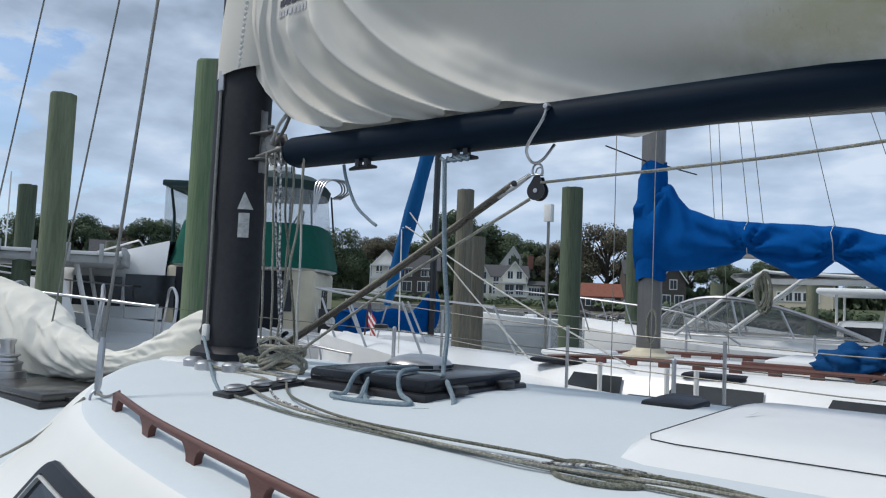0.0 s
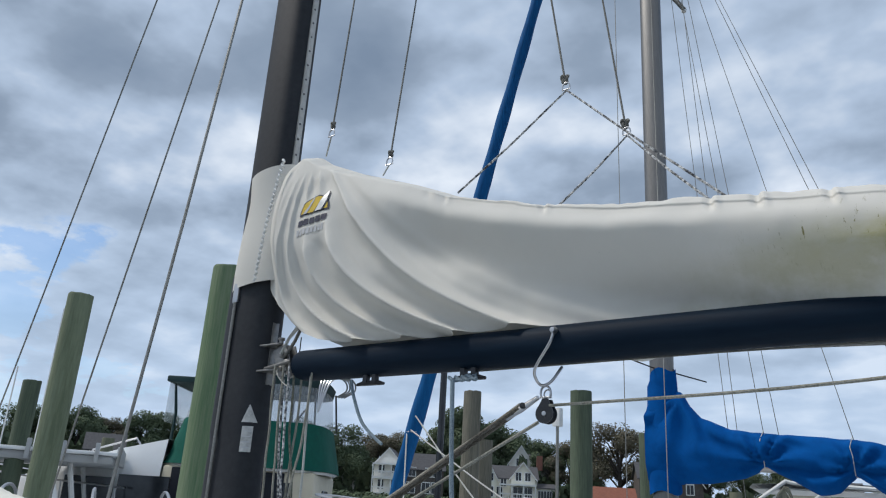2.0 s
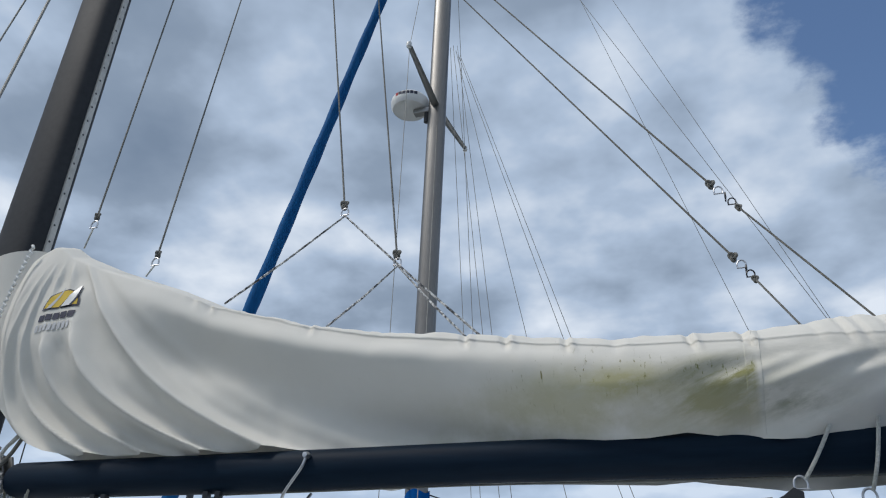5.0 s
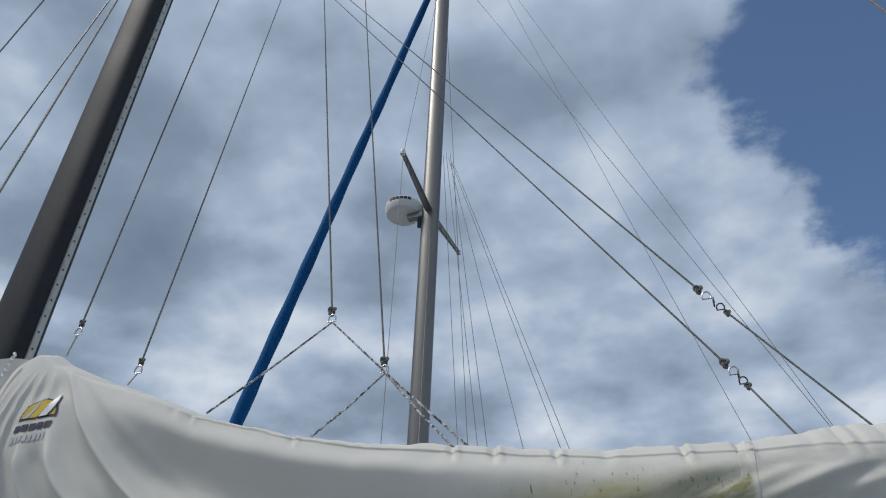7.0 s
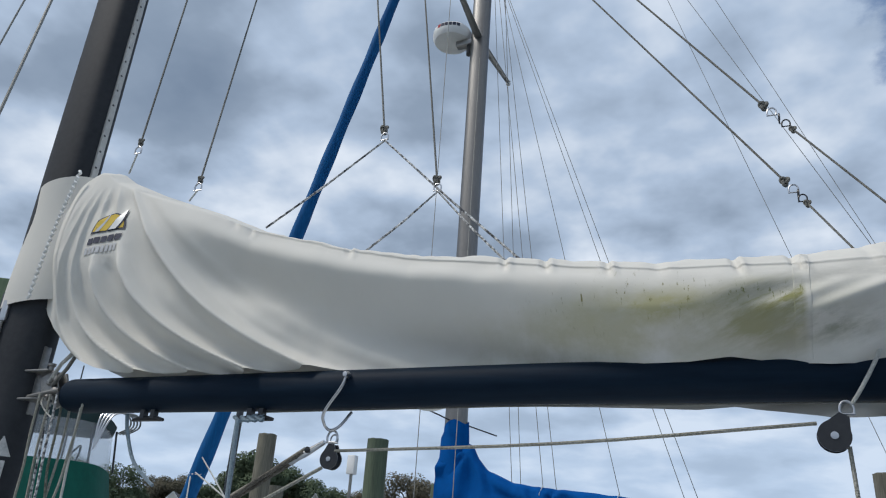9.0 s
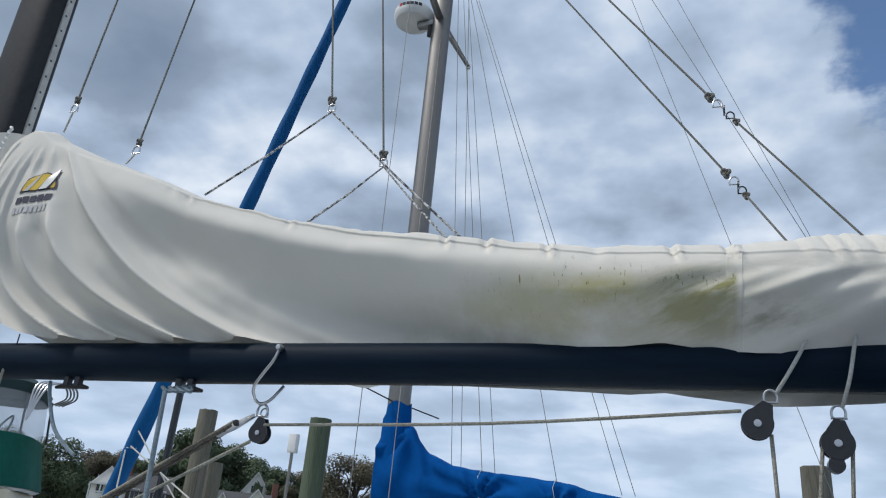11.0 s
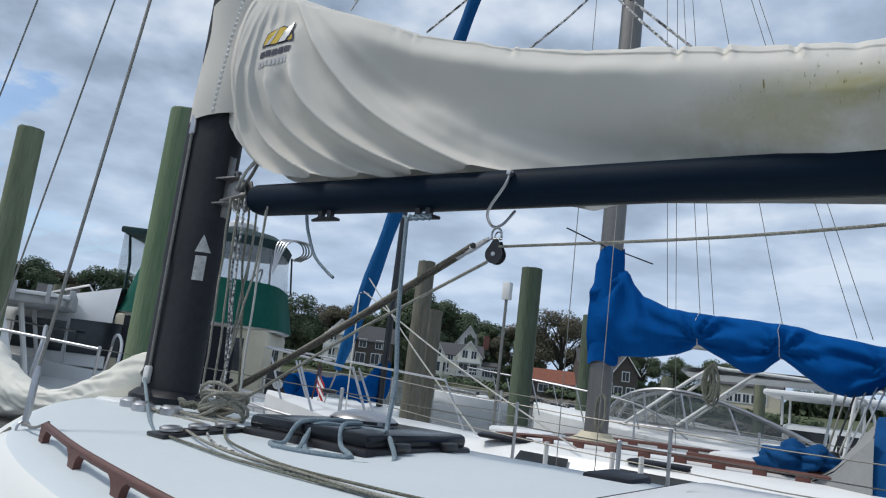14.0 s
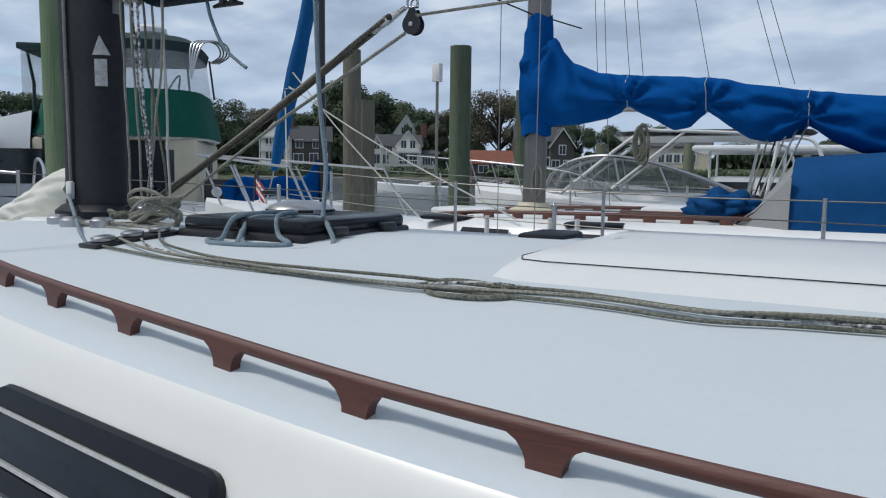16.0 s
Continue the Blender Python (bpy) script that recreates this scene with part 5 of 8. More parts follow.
rope_thing("sheet_rope", [(-1.485, CY - 0.015, 2.262), (-0.7, CY - 0.05, 2.285), (0.01, CY - 0.085, 2.335)], 0.0052, ROPE, "pale rope stretched beneath the boom between two blocks", smooth=4)
rope_thing("sheet_rope", [(0.08, CY - 0.085, 2.275), (0.085, CY - 0.09, 2.0), (0.09, CY - 0.1, 1.60)], 0.0054, ROPE, "pale rope falling from a boom block to the cabin top")
rope_thing("sheet_rope", [(0.205, CY - 0.05, 2.255), (0.17, CY - 0.06, 2.0), (0.12, CY - 0.07, 1.61)], 0.0052, ROPE, "pale rope falling from a boom block to the cabin top")
rope_thing("sheet_rope", [(0.275, CY - 0.05, 2.255), (0.25, CY - 0.06, 2.0), (0.22, CY - 0.07, 1.61)], 0.0052, ROPE, "pale rope falling from a boom block to the cabin top")
# pair of lines on the weather side under the boom end
rope_thing("sheet_rope", [(1.20, CY - 0.03, 2.38), (1.21, CY - 0.03, 2.30), (1.28, CY - 0.03, 2.22)], 0.008, BLACK, "dark loop of rope under the boom", smooth=4)

# halyards at the mast
for i, (x, y, lean, mat) in enumerate(((-2.86, 2.70, 0.03, ROPE), (-2.835, 2.735, 0.06, ROPEK), (-2.815, 2.71, 0.035, ROPE), (-2.79, 2.75, 0.08, ROPEG), (-2.765, 2.70, 0.05, ROPEK), (-2.74, 2.76, -0.01, ROPE), (-2.66, 2.74, 0.02, ROPEW), (-2.63, 2.72, -0.05, ROPE))):
    rope_thing("halyard", rope_wave([(x, y, 2.47), (x + lean * 0.4, y, 2.15), (x + lean * 1.3, y - 0.01, 1.85), (x + lean * 2.0, y - 0.02, 1.585)], 0.008, i * 3.7), 0.0050, mat, "halyard hanging beside the mast", group="halyards")
coil = []
for k in range(150):
    a = 0.42 * k
    coil.append(Vector((-2.55 + (0.12 + 0.05 * noise.noise(Vector((k * 0.17, 1, 0)))) * math.cos(a), 2.58 + (0.05 + 0.03 * noise.noise(Vector((k * 0.13, 5, 0)))) * math.sin(a), 1.575 + 0.06 * noise.noise(Vector((k * 0.11, 9, 0))) + 0.055 * math.sin(a + 0.8 + 0.02 * k))))
rope_thing("rope_coil", coil, 0.0075, ROPE, "loose coil of pale rope heaped at the mast foot", "rope")
tangle = []
for k in range(190):
    tangle.append(Vector((-2.74 + 0.26 * noise.noise(Vector((k * 0.06, 3, 1))) + 0.02 * math.cos(k * 0.7), 2.66 + 0.14 * noise.noise(Vector((k * 0.06, 8, 2))), 1.545 + 0.03 * abs(noise.noise(Vector((k * 0.1, 2, 7)))) + 0.008 * math.sin(k))))
rope_thing("rope_tangle", tangle, 0.0085, ROPEG, "mossy tangle of line round the mast foot", "rope")
for i, (p, mat) in enumerate((([(-3.21, CY - 0.11, 1.62), (-2.95, 2.52, 1.555), (-2.62, 2.31, 1.50), (-2.36, 2.15, 1.478)], ROPEB), ([(-2.88, 2.46, 1.525), (-2.65, 2.47, 1.508), (-2.45, 2.42, 1.508), (-2.31, 2.29, 1.51)], ROPE), ([(-2.74, 2.49, 1.53), (-2.55, 2.52, 1.515), (-2.40, 2.48, 1.515), (-2.29, 2.40, 1.515)], ROPE))):
    rope_thing("lead_line", catmull(p, 8), 0.0075, mat, "line led from the mast foot to the organiser", group="deck lines")

# grey-blue tail looped over the edge of the hatch
rope_thing("halyard_tail", catmull([(-1.92, 2.66, 1.592), (-1.95, 2.50, 1.590), (-1.985, 2.425, 1.575), (-2.00, 2.385, 1.51), (-2.02, 2.345, cabin_z(2.345) + 0.009), (-1.98, 2.315, cabin_z(2.315) + 0.008), (-1.88, 2.31, cabin_z(2.31) + 0.008), (-1.77, 2.33, cabin_z(2.33) + 0.008), (-1.70, 2.36, cabin_z(2.36) + 0.008), (-1.73, 2.40, cabin_z(2.40) + 0.009), (-1.79, 2.425, 1.53), (-1.82, 2.46, 1.588), (-1.86, 2.60, 1.592)], 8), 0.0085, ROPEB, "grey-blue rope tail looped over the edge of the hatch")

# lines led aft along the cabin top
for i in range(4):
    o = (-0.017, -0.006, 0.006, 0.017)[i]
    pts = []
    for x, y in ((-2.30, 2.16 + 0.07 * i), (-2.10, 2.115 + 0.03 * i), (-1.90, 2.085 + 0.012 * i), (-1.66, 2.062), (-1.40, 2.04), (-1.2, 2.034), (-1.06, 2.03), (-0.87, 2.034), (-0.70, 2.048), (-0.57, 2.04), (-0.40, 2.012), (-0.26, 2.03), (-0.10, 2.042), (0.15, 2.05), (0.6, 2.06)):
        w = o + 0.018 * math.sin(3.3 * x + 1.9 * i) * smoothstep(-1.8, -1.0, x) + 0.010 * noise.noise(Vector((x * 4, i * 7.3, 0)))
        pts.append((x, y + w, cabin_z(y + w) + 0.011 + 0.008 * (i % 2) + (0.012 if i == 2 and -1.0 < x < -0.8 else 0)))
    rope_thing("deck_rope", catmull(pts, 8), (0.0044, 0.0048, 0.0040, 0.0044)[i], (ROPEG, ROPE, ROPEK, ROPEG)[i], "green-stained rope lying along the cabin top", group="deck lines")
rope_thing("deck_rope", catmull([(-1.03, 2.06, 1.475), (-0.98, 1.995, 1.468), (-0.88, 1.985, 1.468), (-0.80, 2.02, 1.472), (-0.86, 2.065, 1.485), (-0.97, 2.07, 1.487), (-1.03, 2.06, 1.475)], 8), 0.0068, ROPEG, "bight of green-stained rope on the cabin top", group="deck lines")

# blue-grey line over the main hatch
rope_thing("hatch_line", catmull([(-1.86, 2.71, 2.36), (-1.835, 2.70, 2.0), (-1.80, 2.69, 1.75), (-1.76, 2.62, 1.582), (-1.68, 2.54, 1.56), (-1.60, 2.46, 1.503), (-1.64, 2.36, 1.493), (-1.76, 2.33, 1.490), (-1.86, 2.35, 1.494), (-1.93, 2.41, 1.53), (-1.94, 2.47, 1.577), (-1.88, 2.56, 1.578), (-1.78, 2.60, 1.578), (-1.73, 2.58, 1.578)], 8), 0.0085, ROPEB, "grey-blue line made fast to the boom and lying over the hatch")
rope_thing("hatch_line", catmull([(-1.92, 2.40, 1.54), (-1.91, 2.36, 1.50), (-1.93, 2.32, 1.492), (-1.97, 2.30, 1.49)], 6), 0.010, ROPEB, "frayed end of a grey-blue line on the cabin top")
g = bmesh.new()
for k in range(4):
    add_tube(g, catmull([(-1.90 + 0.03 * k, CY - 0.05, 2.375), (-1.86 + 0.03 * k, CY - 0.06, 2.358), (-1.82 + 0.01 * k, CY - 0.03, 2.383), (-1.78, CY - 0.045, 2.373)], 4), 0.007, 6)
lone("cleated_turns", g, ROPEB, "turns of grey-blue rope on the boom cleat", "rope")
rope_thing("loose_strap", [(-2.44, CY - 0.02, 2.395), (-2.42, CY - 0.02, 2.33), (-2.36, CY - 0.02, 2.22), (-2.28, CY - 0.02, 2.155), (-2.24, CY - 0.02, 2.13)], 0.007, ROPEB, "loose grey strap hanging from the boom", smooth=5)
# fine lines on the foredeck
rope_thing("lashing", catmull([(-2.49, 1.85, 1.50), (-2.60, 1.87, 1.47), (-2.70, 1.89, 1.47)], 5), 0.005, GALV, "thin lashing between handrail and shroud")
rope_thing("jib_sheet", catmull([(-2.74, 1.87, 1.45), (-2.95, 1.79, 1.28), (-3.25, 1.70, 1.15), (-3.7, 1.72, 1.155), (-4.1, 1.85, 1.18), (-4.3, 1.95, 1.25)], 8), 0.0055, ROPE, "thin sheet lying across the foredeck")
g = bmesh.new()
for k in (0, 1):
    add_tube(g, [Vector((-4.32 - 0.05 * k, 1.96 + 0.03 * k, 1.235)) + Vector((0.028 * math.cos(a), 0, 0.028 * math.sin(a))) for a in (2 * math.pi * j / 14 for j in range(15))], 0.008, 8)
lone("deck_eye", g, STEEL, "pair of stainless deck eyes on the foredeck", "deck fitting")
rope_thing("coiled_sheet", catmull([(-6.2, 2.35, 1.29), (-5.8, 2.30, 1.285), (-5.4, 2.36, 1.285), (-5.1, 2.45, 1.28), (-5.3, 2.40, 1.30), (-5.9, 2.36, 1.305), (-6.1, 2.45, 1.30)], 8), 0.016, ROPEG, "brown rope heaped on the foredeck", "rope")

# stowed jib in its bag
jib = thing("jib_bag", (-5.0, CY, 1.28), "cream canvas bag over the jib stowed on the foredeck", "sail cover")
JTOP = [(-6.08, 1.56), (-6.05, 1.84), (-5.98, 1.88), (-5.8, 1.84), (-5.5, 1.80), (-5.18, 1.71), (-4.8, 1.58), (-4.5, 1.49), (-4.3, 1.46), (-4.1, 1.49), (-3.8, 1.59), (-3.45, 1.74), (-3.36, 1.76)]
JLOW = [(-6.08, 1.36), (-6.05, 1.30), (-6.0, 1.275), (-5.0, 1.265), (-4.5, 1.285), (-4.3, 1.33), (-4.1, 1.36), (-3.8, 1.42), (-3.45, 1.52), (-3.36, 1.55)]
g = bmesh.new()
rows = []
for x in np.linspace(-6.08, -3.34, 230):
    zt, zl = lerp_line(JTOP, x), lerp_line(JLOW, x)
    h = (zt - zl) / 2
    w = min(0.26, 0.75 * h + 0.02)
    ring = []
    for k in range(64):
        a = 2 * math.pi * k / 64
        ca, sa_ = math.cos(a), math.sin(a)
        diag = x * 5.5 + 2.2 * sa_
        ridge = 0.5 - abs(noise.noise(Vector((diag, ca * 1.3, sa_ * 1.1 - x))))
        crimp = 0.5 - abs(noise.noise(Vector((x * 11 + 2 * sa_, ca * 2, sa_ * 1.5))))
        pleat = abs(math.sin(9.0 * x + 2.6 * sa_ + 1.5 * noise.noise(Vector((x * 2, ca, sa_)))))
        q = 1 + 0.34 * (ridge - 0.3) + 0.20 * (crimp - 0.3) * smoothstep(-5.6, -4.6, x) + 0.10 * noise.noise(Vector((x * 2.0, ca, sa_))) - 0.10 * (1 - pleat) ** 3
        ring.append((x + (0.07 * sa_ + 0.03) * smoothstep(-4.6, -5.4, x), CY + 0.06 + w * q * math.copysign(abs(ca) ** 0.75, ca), (zt + zl) / 2 + h * (1 + 0.3 * (q - 1)) * math.copysign(abs(sa_) ** 0.85, sa_)))
    rows.append(ring)
add_grid(g, rows, closed=True)
for ring in (rows[0], rows[-1]):
    g.faces.new([g.verts.new(p) for p in ring])
part("bag_cloth", g, BAG, jib, smooth="cloth")
g = bmesh.new()
add_prism(g, [(-0.06, 0.0), (0.06, 0.0), (0.0, 0.10)], 0, 0.004, Matrix.Translation((-5.80, CY - 0.215, 1.49)) @ Matrix.Rotation(radians(90), 4, "X"))
e2 = part("emblem", g, YELLOW, jib, "small mustard emblem")
for k in range(3):
    part("print_bar", box((-5.87 + 0.045 * k, CY - 0.219, 1.44), (-5.835 + 0.045 * k, CY - 0.213, 1.475)), INK, e2)

# spray hood
dod = thing("spray_hood", (0.8, CY, 1.55), "royal blue canvas spray hood over the companionway with clear windows", "spray hood")
def hood(x, w, base, top, k, n=28):
    a = math.pi * k / n
    q = abs(math.cos(a)) ** 0.62
    return Vector((x, CY - math.copysign(w * q, math.cos(a)), base + (top - base) * math.sin(a) ** 0.62))


stations = [(0.12, 0.80, 1.50, 1.62), (0.28, 0.82, 1.50, 1.86), (0.42, 0.84, 1.48, 2.06), (0.55, 0.86, 1.46, 2.19), (0.70, 0.87, 1.44, 2.245), (1.1, 0.88, 1.40, 2.25), (1.5, 0.88, 1.36, 2.24), (1.9, 0.88, 1.34, 2.215)]
g = bmesh.new()
add_grid(g, [[hood(*s, k) + Vector((0, 0, 0.006 * noise.noise(Vector((s[0] * 5, k * 0.4, 0))))) for k in range(29)] for s in stations])
part("canopy", g, BLUEDK, dod)
for ks in ((3, 10), (11, 18), (19, 26)):
    g = bmesh.new()
    add_grid(g, [[hood(*s, k) + Vector((-0.012, 0.0, 0.010)) for k in range(ks[0], ks[1])] for s in stations[1:4]])
    part("window", g, SMOKYV, dod, "smoky clear vinyl window")
g = bmesh.new()
add_tube(g, [hood(*stations[4], k) + Vector((0, 0, 0.008)) for k in range(29)], 0.012, 8)
part("front_hoop", g, BLUEDK, dod)


# ---- pilings ----
def piling(at, top, r, mat, label, lean=(0.0, 0.0)):
    """A driven timber pile: slightly tapered, uneven, with checks and a worn top."""
    x, y = at[0], at[1]
    t = thing("piling", (x, y, -1.0), label, "piling", "pilings")
    g = bmesh.new()
    rows = []
    zs = list(np.linspace(-1.0, top - 0.02, 26)) + [top - 0.006, top]
    for z in zs:
        ring = []
        f = (z - top) / (top + 1)
        for k in range(28):
            a = 2 * math.pi * k / 28
            q = 1 + 0.018 * noise.noise(Vector((math.cos(a) * 3 + x, math.sin(a) * 3 + y, z * 0.5))) - 0.022 * max(0.0, noise.noise(Vector((a * 4, x, z * 0.25))) - 0.25)
            rr = r * q * (1 - 0.04 * f) * (0.975 if z == top else 1.0)
            ring.append((x + lean[0] * (z - top) + rr * math.cos(a), y + lean[1] * (z - top) + rr * math.sin(a), z + (0.01 * noise.noise(Vector((math.cos(a) * 2, math.sin(a) * 2, x))) if z > top - 0.03 else 0)))
        rows.append(ring)
    add_grid(g, rows, closed=True)
    part("shaft", g, mat, t)
    g = bmesh.new()
    c = Vector((x, y, top + 0.004))
    last = [Vector(p) + Vector((0, 0, 0.001)) for p in rows[-1]]
    add_grid(g, [last, [c.lerp(p, 0.5) for p in last], [c.lerp(p, 0.02) for p in last]], closed=True)
    part("end_grain", g, PILETOP, t)
    return t


piling(polar(154.3, 8.1), 3.68, 0.118, PILEO, "weathered green-brown timber piling with a flat top", (0.0, 0.0))
piling(polar(156.0, 12.6), 3.28, 0.125, PILED, "weathered timber piling among the motor boats")
piling(polar(150.6, 21.5), 3.0, 0.15, PILE, "distant timber piling by the dock")
piling(polar(144.45, 6.55), 3.76, 0.152, PILEG, "algae-green timber piling behind the mast")
piling(polar(125.1, 11.7), 3.58, 0.136, PILEB, "grey-brown timber piling with a flat top")
piling(polar(124.0, 13.5), 3.0, 0.13, PILEB, "short grey-brown timber piling")
piling(polar(116.97, 11.0), 3.55, 0.152, PILED, "dark grey-green timber piling")
piling(polar(112.3, 15.5), 3.42, 0.15, PILED, "dark timber piling behind a neighbouring mast")
piling(polar(73.1, 6.6), 4.2, 0.15, PILE, "green-brown timber piling off the stern")
piling(polar(81.9, 9.2), 3.10, 0.15, PILEB, "green-brown timber piling beyond the boom")
piling(polar(106.5, 22.0), 2.6, 0.16, PILE, "distant dark timber piling")
piling(polar(100.3, 24.0), 2.9, 0.16, PILE, "distant dark timber piling")

# instrument pole with its small white box
pole = thing("aerial_pole", polar(118.7, 10.6, 0.0), "slim metal pole carrying a small white box", "pole")
pp = polar(118.7, 10.6)
part("tube", tube([(pp.x, pp.y, 0.6), (pp.x, pp.y, 3.0)], 0.022, 8), GALV, pole)
part("box", box((pp.x - 0.06, pp.y - 0.05, 3.0), (pp.x + 0.06, pp.y + 0.05, 3.25), 0.012), PLASTICW, pole)


# ---- boats in general ----
def hull_rows(stations, sections, place):
    """stations: (x, half beam, sheer); sections: (share of beam, share of sheer)."""
    rows = []
    for x, hb, sheer in stations:
        half = [(f * hb, s * sheer) for f, s in sections] + [(0.0, -0.4)]
        rows.append([place @ Vector((x, -y, z)) for y, z in half] + [place @ Vector((x, y, z)) for y, z in half[-2::-1]])
    return rows


def deck_rows(stations, crown, place, lift=0.0):
    return [[place @ Vector((x, hb * k / 5, sheer + lift + crown * (1 - (k / 5) ** 2))) for k in range(-5, 6)] for x, hb, sheer in stations]


def hoop(place, pts, r, mat, parent, name, smooth=5, label=""):
    return part(name, tube([place @ Vector(p) for p in pts], r, 8, smooth=smooth), mat, parent, label)


# ---- the blue-covered sailboat in the next berth ----
NY = 7.55
nb = thing("sailboat", (-1.5, NY, 0.0), "white sailboat with royal blue sail cover in the next berth", "sailboat")
NP = Matrix.Translation((0, NY, 0))
NST = [(-7.4, 0.03, 1.32), (-6.6, 0.42, 1.28), (-5.3, 0.95, 1.2), (-4.0, 1.35, 1.13), (-2.5, 1.62, 1.07), (-1.0, 1.72, 1.03), (1.5, 1.72, 1.02), (4.0, 1.4, 1.06)]
part("hull", add_grid(bmesh.new(), hull_rows(NST, [(1, 1.02), (1.0, 0.95), (0.97, 0.5), (0.85, 0.0)], NP)), WHITE, nb)
part("deck", add_grid(bmesh.new(), deck_rows(NST, 0.07, NP)), WHITE, nb)
g = bmesh.new()
CAB = [(-4.4, 0.35, 1.16), (-4.0, 0.72, 1.24), (-3.2, 0.95, 1.31), (-2.0, 1.08, 1.33), (-0.5, 1.15, 1.34), (1.0, 1.15, 1.36)]
rows = []
for x, w, z in CAB:
    rows.append([(x, NY - w * 1.10, 1.05), (x, NY - w, z - 0.05), (x, NY - w * 0.93, z), (x, NY - w * 0.5, z + 0.045), (x, NY, z + 0.06), (x, NY + w * 0.5, z + 0.045), (x, NY + w * 0.93, z), (x, NY + w, z - 0.05), (x, NY + w * 1.1, 1.05)])
add_grid(g, rows)
part("cabin", g, WHITE, nb, "white cabin trunk")
for x0, x1 in ((-3.3, -2.75), (-2.35, -1.6), (-1.2, -0.5)):
    g = bmesh.new()
    for xa, xb in ((x0, x1),):
        w0, w1 = lerp_line([(a, b) for a, b, c in CAB], xa), lerp_line([(a, b) for a, b, c in CAB], xb)
        add_grid(g, [[(xa, NY - w0 * 1.085 - 0.006, 1.12), (xb, NY - w1 * 1.085 - 0.006, 1.12)], [(xa + 0.06, NY - w0 * 1.02 - 0.008, 1.255), (xb, NY - w1 * 1.02 - 0.008, 1.255)]])
    part("cabin_window", g, WINDOW, nb)
for s in (-1, 1):
    line = [(x, NY + s * 0.72 * lerp_line([(a, b) for a, b, c in CAB], x), lerp_line([(a, c) for a, b, c in CAB], x) + 0.075) for x in np.linspace(-3.7, 0.2, 14)]
    hr = part("handrail", tube(line, 0.017, 8), TEAK, nb, "brown teak handrail")
    for p in line:
        part("rail_post", box((p[0] - 0.05, p[1] - 0.014, p[2] - 0.075), (p[0] + 0.05, p[1] + 0.014, p[2] - 0.008), 0.006), TEAK, hr)
part("coaming_plank", box((-1.9, NY - 0.62, 1.345), (0.3, NY - 0.585, 1.44), 0.01), TEAK, nb, "brown teak companionway runner")
part("sliding_hatch_cover", box((-1.75, NY - 0.56, 1.34), (-0.35, NY + 0.56, 1.47), 0.045), WHITE, nb)
part("deck_hatch", box((-3.95, NY - 0.3, 1.33), (-3.35, NY + 0.3, 1.39), 0.03), WHITE, nb)
for x, y in ((-3.5, NY - 0.75), (-2.0, NY - 0.95)):
    part("hatch_pad", box((x - 0.25, y - 0.12, 1.30), (x + 0.25, y + 0.12, 1.345), 0.03), RUBBER, nb)
g = bmesh.new()
add_grid(g, [oval(-2.93 + (z - 1.3) * 0.006, NY, z, 0.115, 0.08) for z in (1.3, 4.0, 8.0, 13.6)], closed=True)
nm = part("mast", g, NMAST, nb, "bare grey aluminium mast")
part("mast_step", lathe([(0.24, 0.0), (0.24, 0.035), (0.17, 0.06), (0.15, 0.10), (0.0, 0.10)], (-2.93, NY, 1.36), 20), CREAM, nb)
g = bmesh.new()
coil2 = [Vector((-2.86 + 0.05 * math.cos(0.5 * k), NY - 0.11 + 0.02 * math.sin(0.5 * k), 1.66 + 0.16 * math.sin(0.5 * k) + 0.03 * noise.noise(Vector((k * 0.2, 0, 0))))) for k in range(60)]
lone("rope_coil", tube(coil2, 0.009, 6), ROPEG, "olive rope coiled on the neighbouring mast", "rope")
# spreaders and radar
for s in (-1, 1):
    part("spreader", tube([(-2.89, NY + s * 0.06, 8.0), (-2.86, NY + s * 1.06, 8.10)], [0.05, 0.03], 8, flat=0.35), ALU, nm)
    part("spreader_boot", lathe([(0.0, -0.04), (0.03, -0.03), (0.035, 0.0), (0.03, 0.03), (0.0, 0.04)], (-2.86, NY + s * 1.08, 8.10), 10), PLASTICW, nm)
radar = thing("radar_dome", (-3.25, NY, 8.05), "white radar dome on a bracket before the neighbouring mast", "radar")
part("dome", lathe([(0.10, -0.11), (0.22, -0.085), (0.245, -0.04), (0.25, 0.0), (0.245, 0.05), (0.22, 0.085), (0.12, 0.105), (0.0, 0.11)], (-3.27, NY, 8.13), 28), PLASTICW, radar)
for k in range(6):
    m = Matrix.Translation((-3.27, NY, 8.13)) @ Matrix.Rotation(radians(-112 + 12 * k), 4, "Z")
    part("print_bar", box((0.242, -0.021, 0.005), (0.2515, 0.021, 0.050), 0, m), RED if k < 1 else INK, radar)
part("bracket", box((-3.2, NY - 0.05, 7.95), (-2.95, NY + 0.05, 8.02), 0.01), ALU, radar)
part("cable_gland", lathe([(0.035, -0.16), (0.035, 0.0)], (-3.03, NY, 7.97), 10), BLACK, radar)
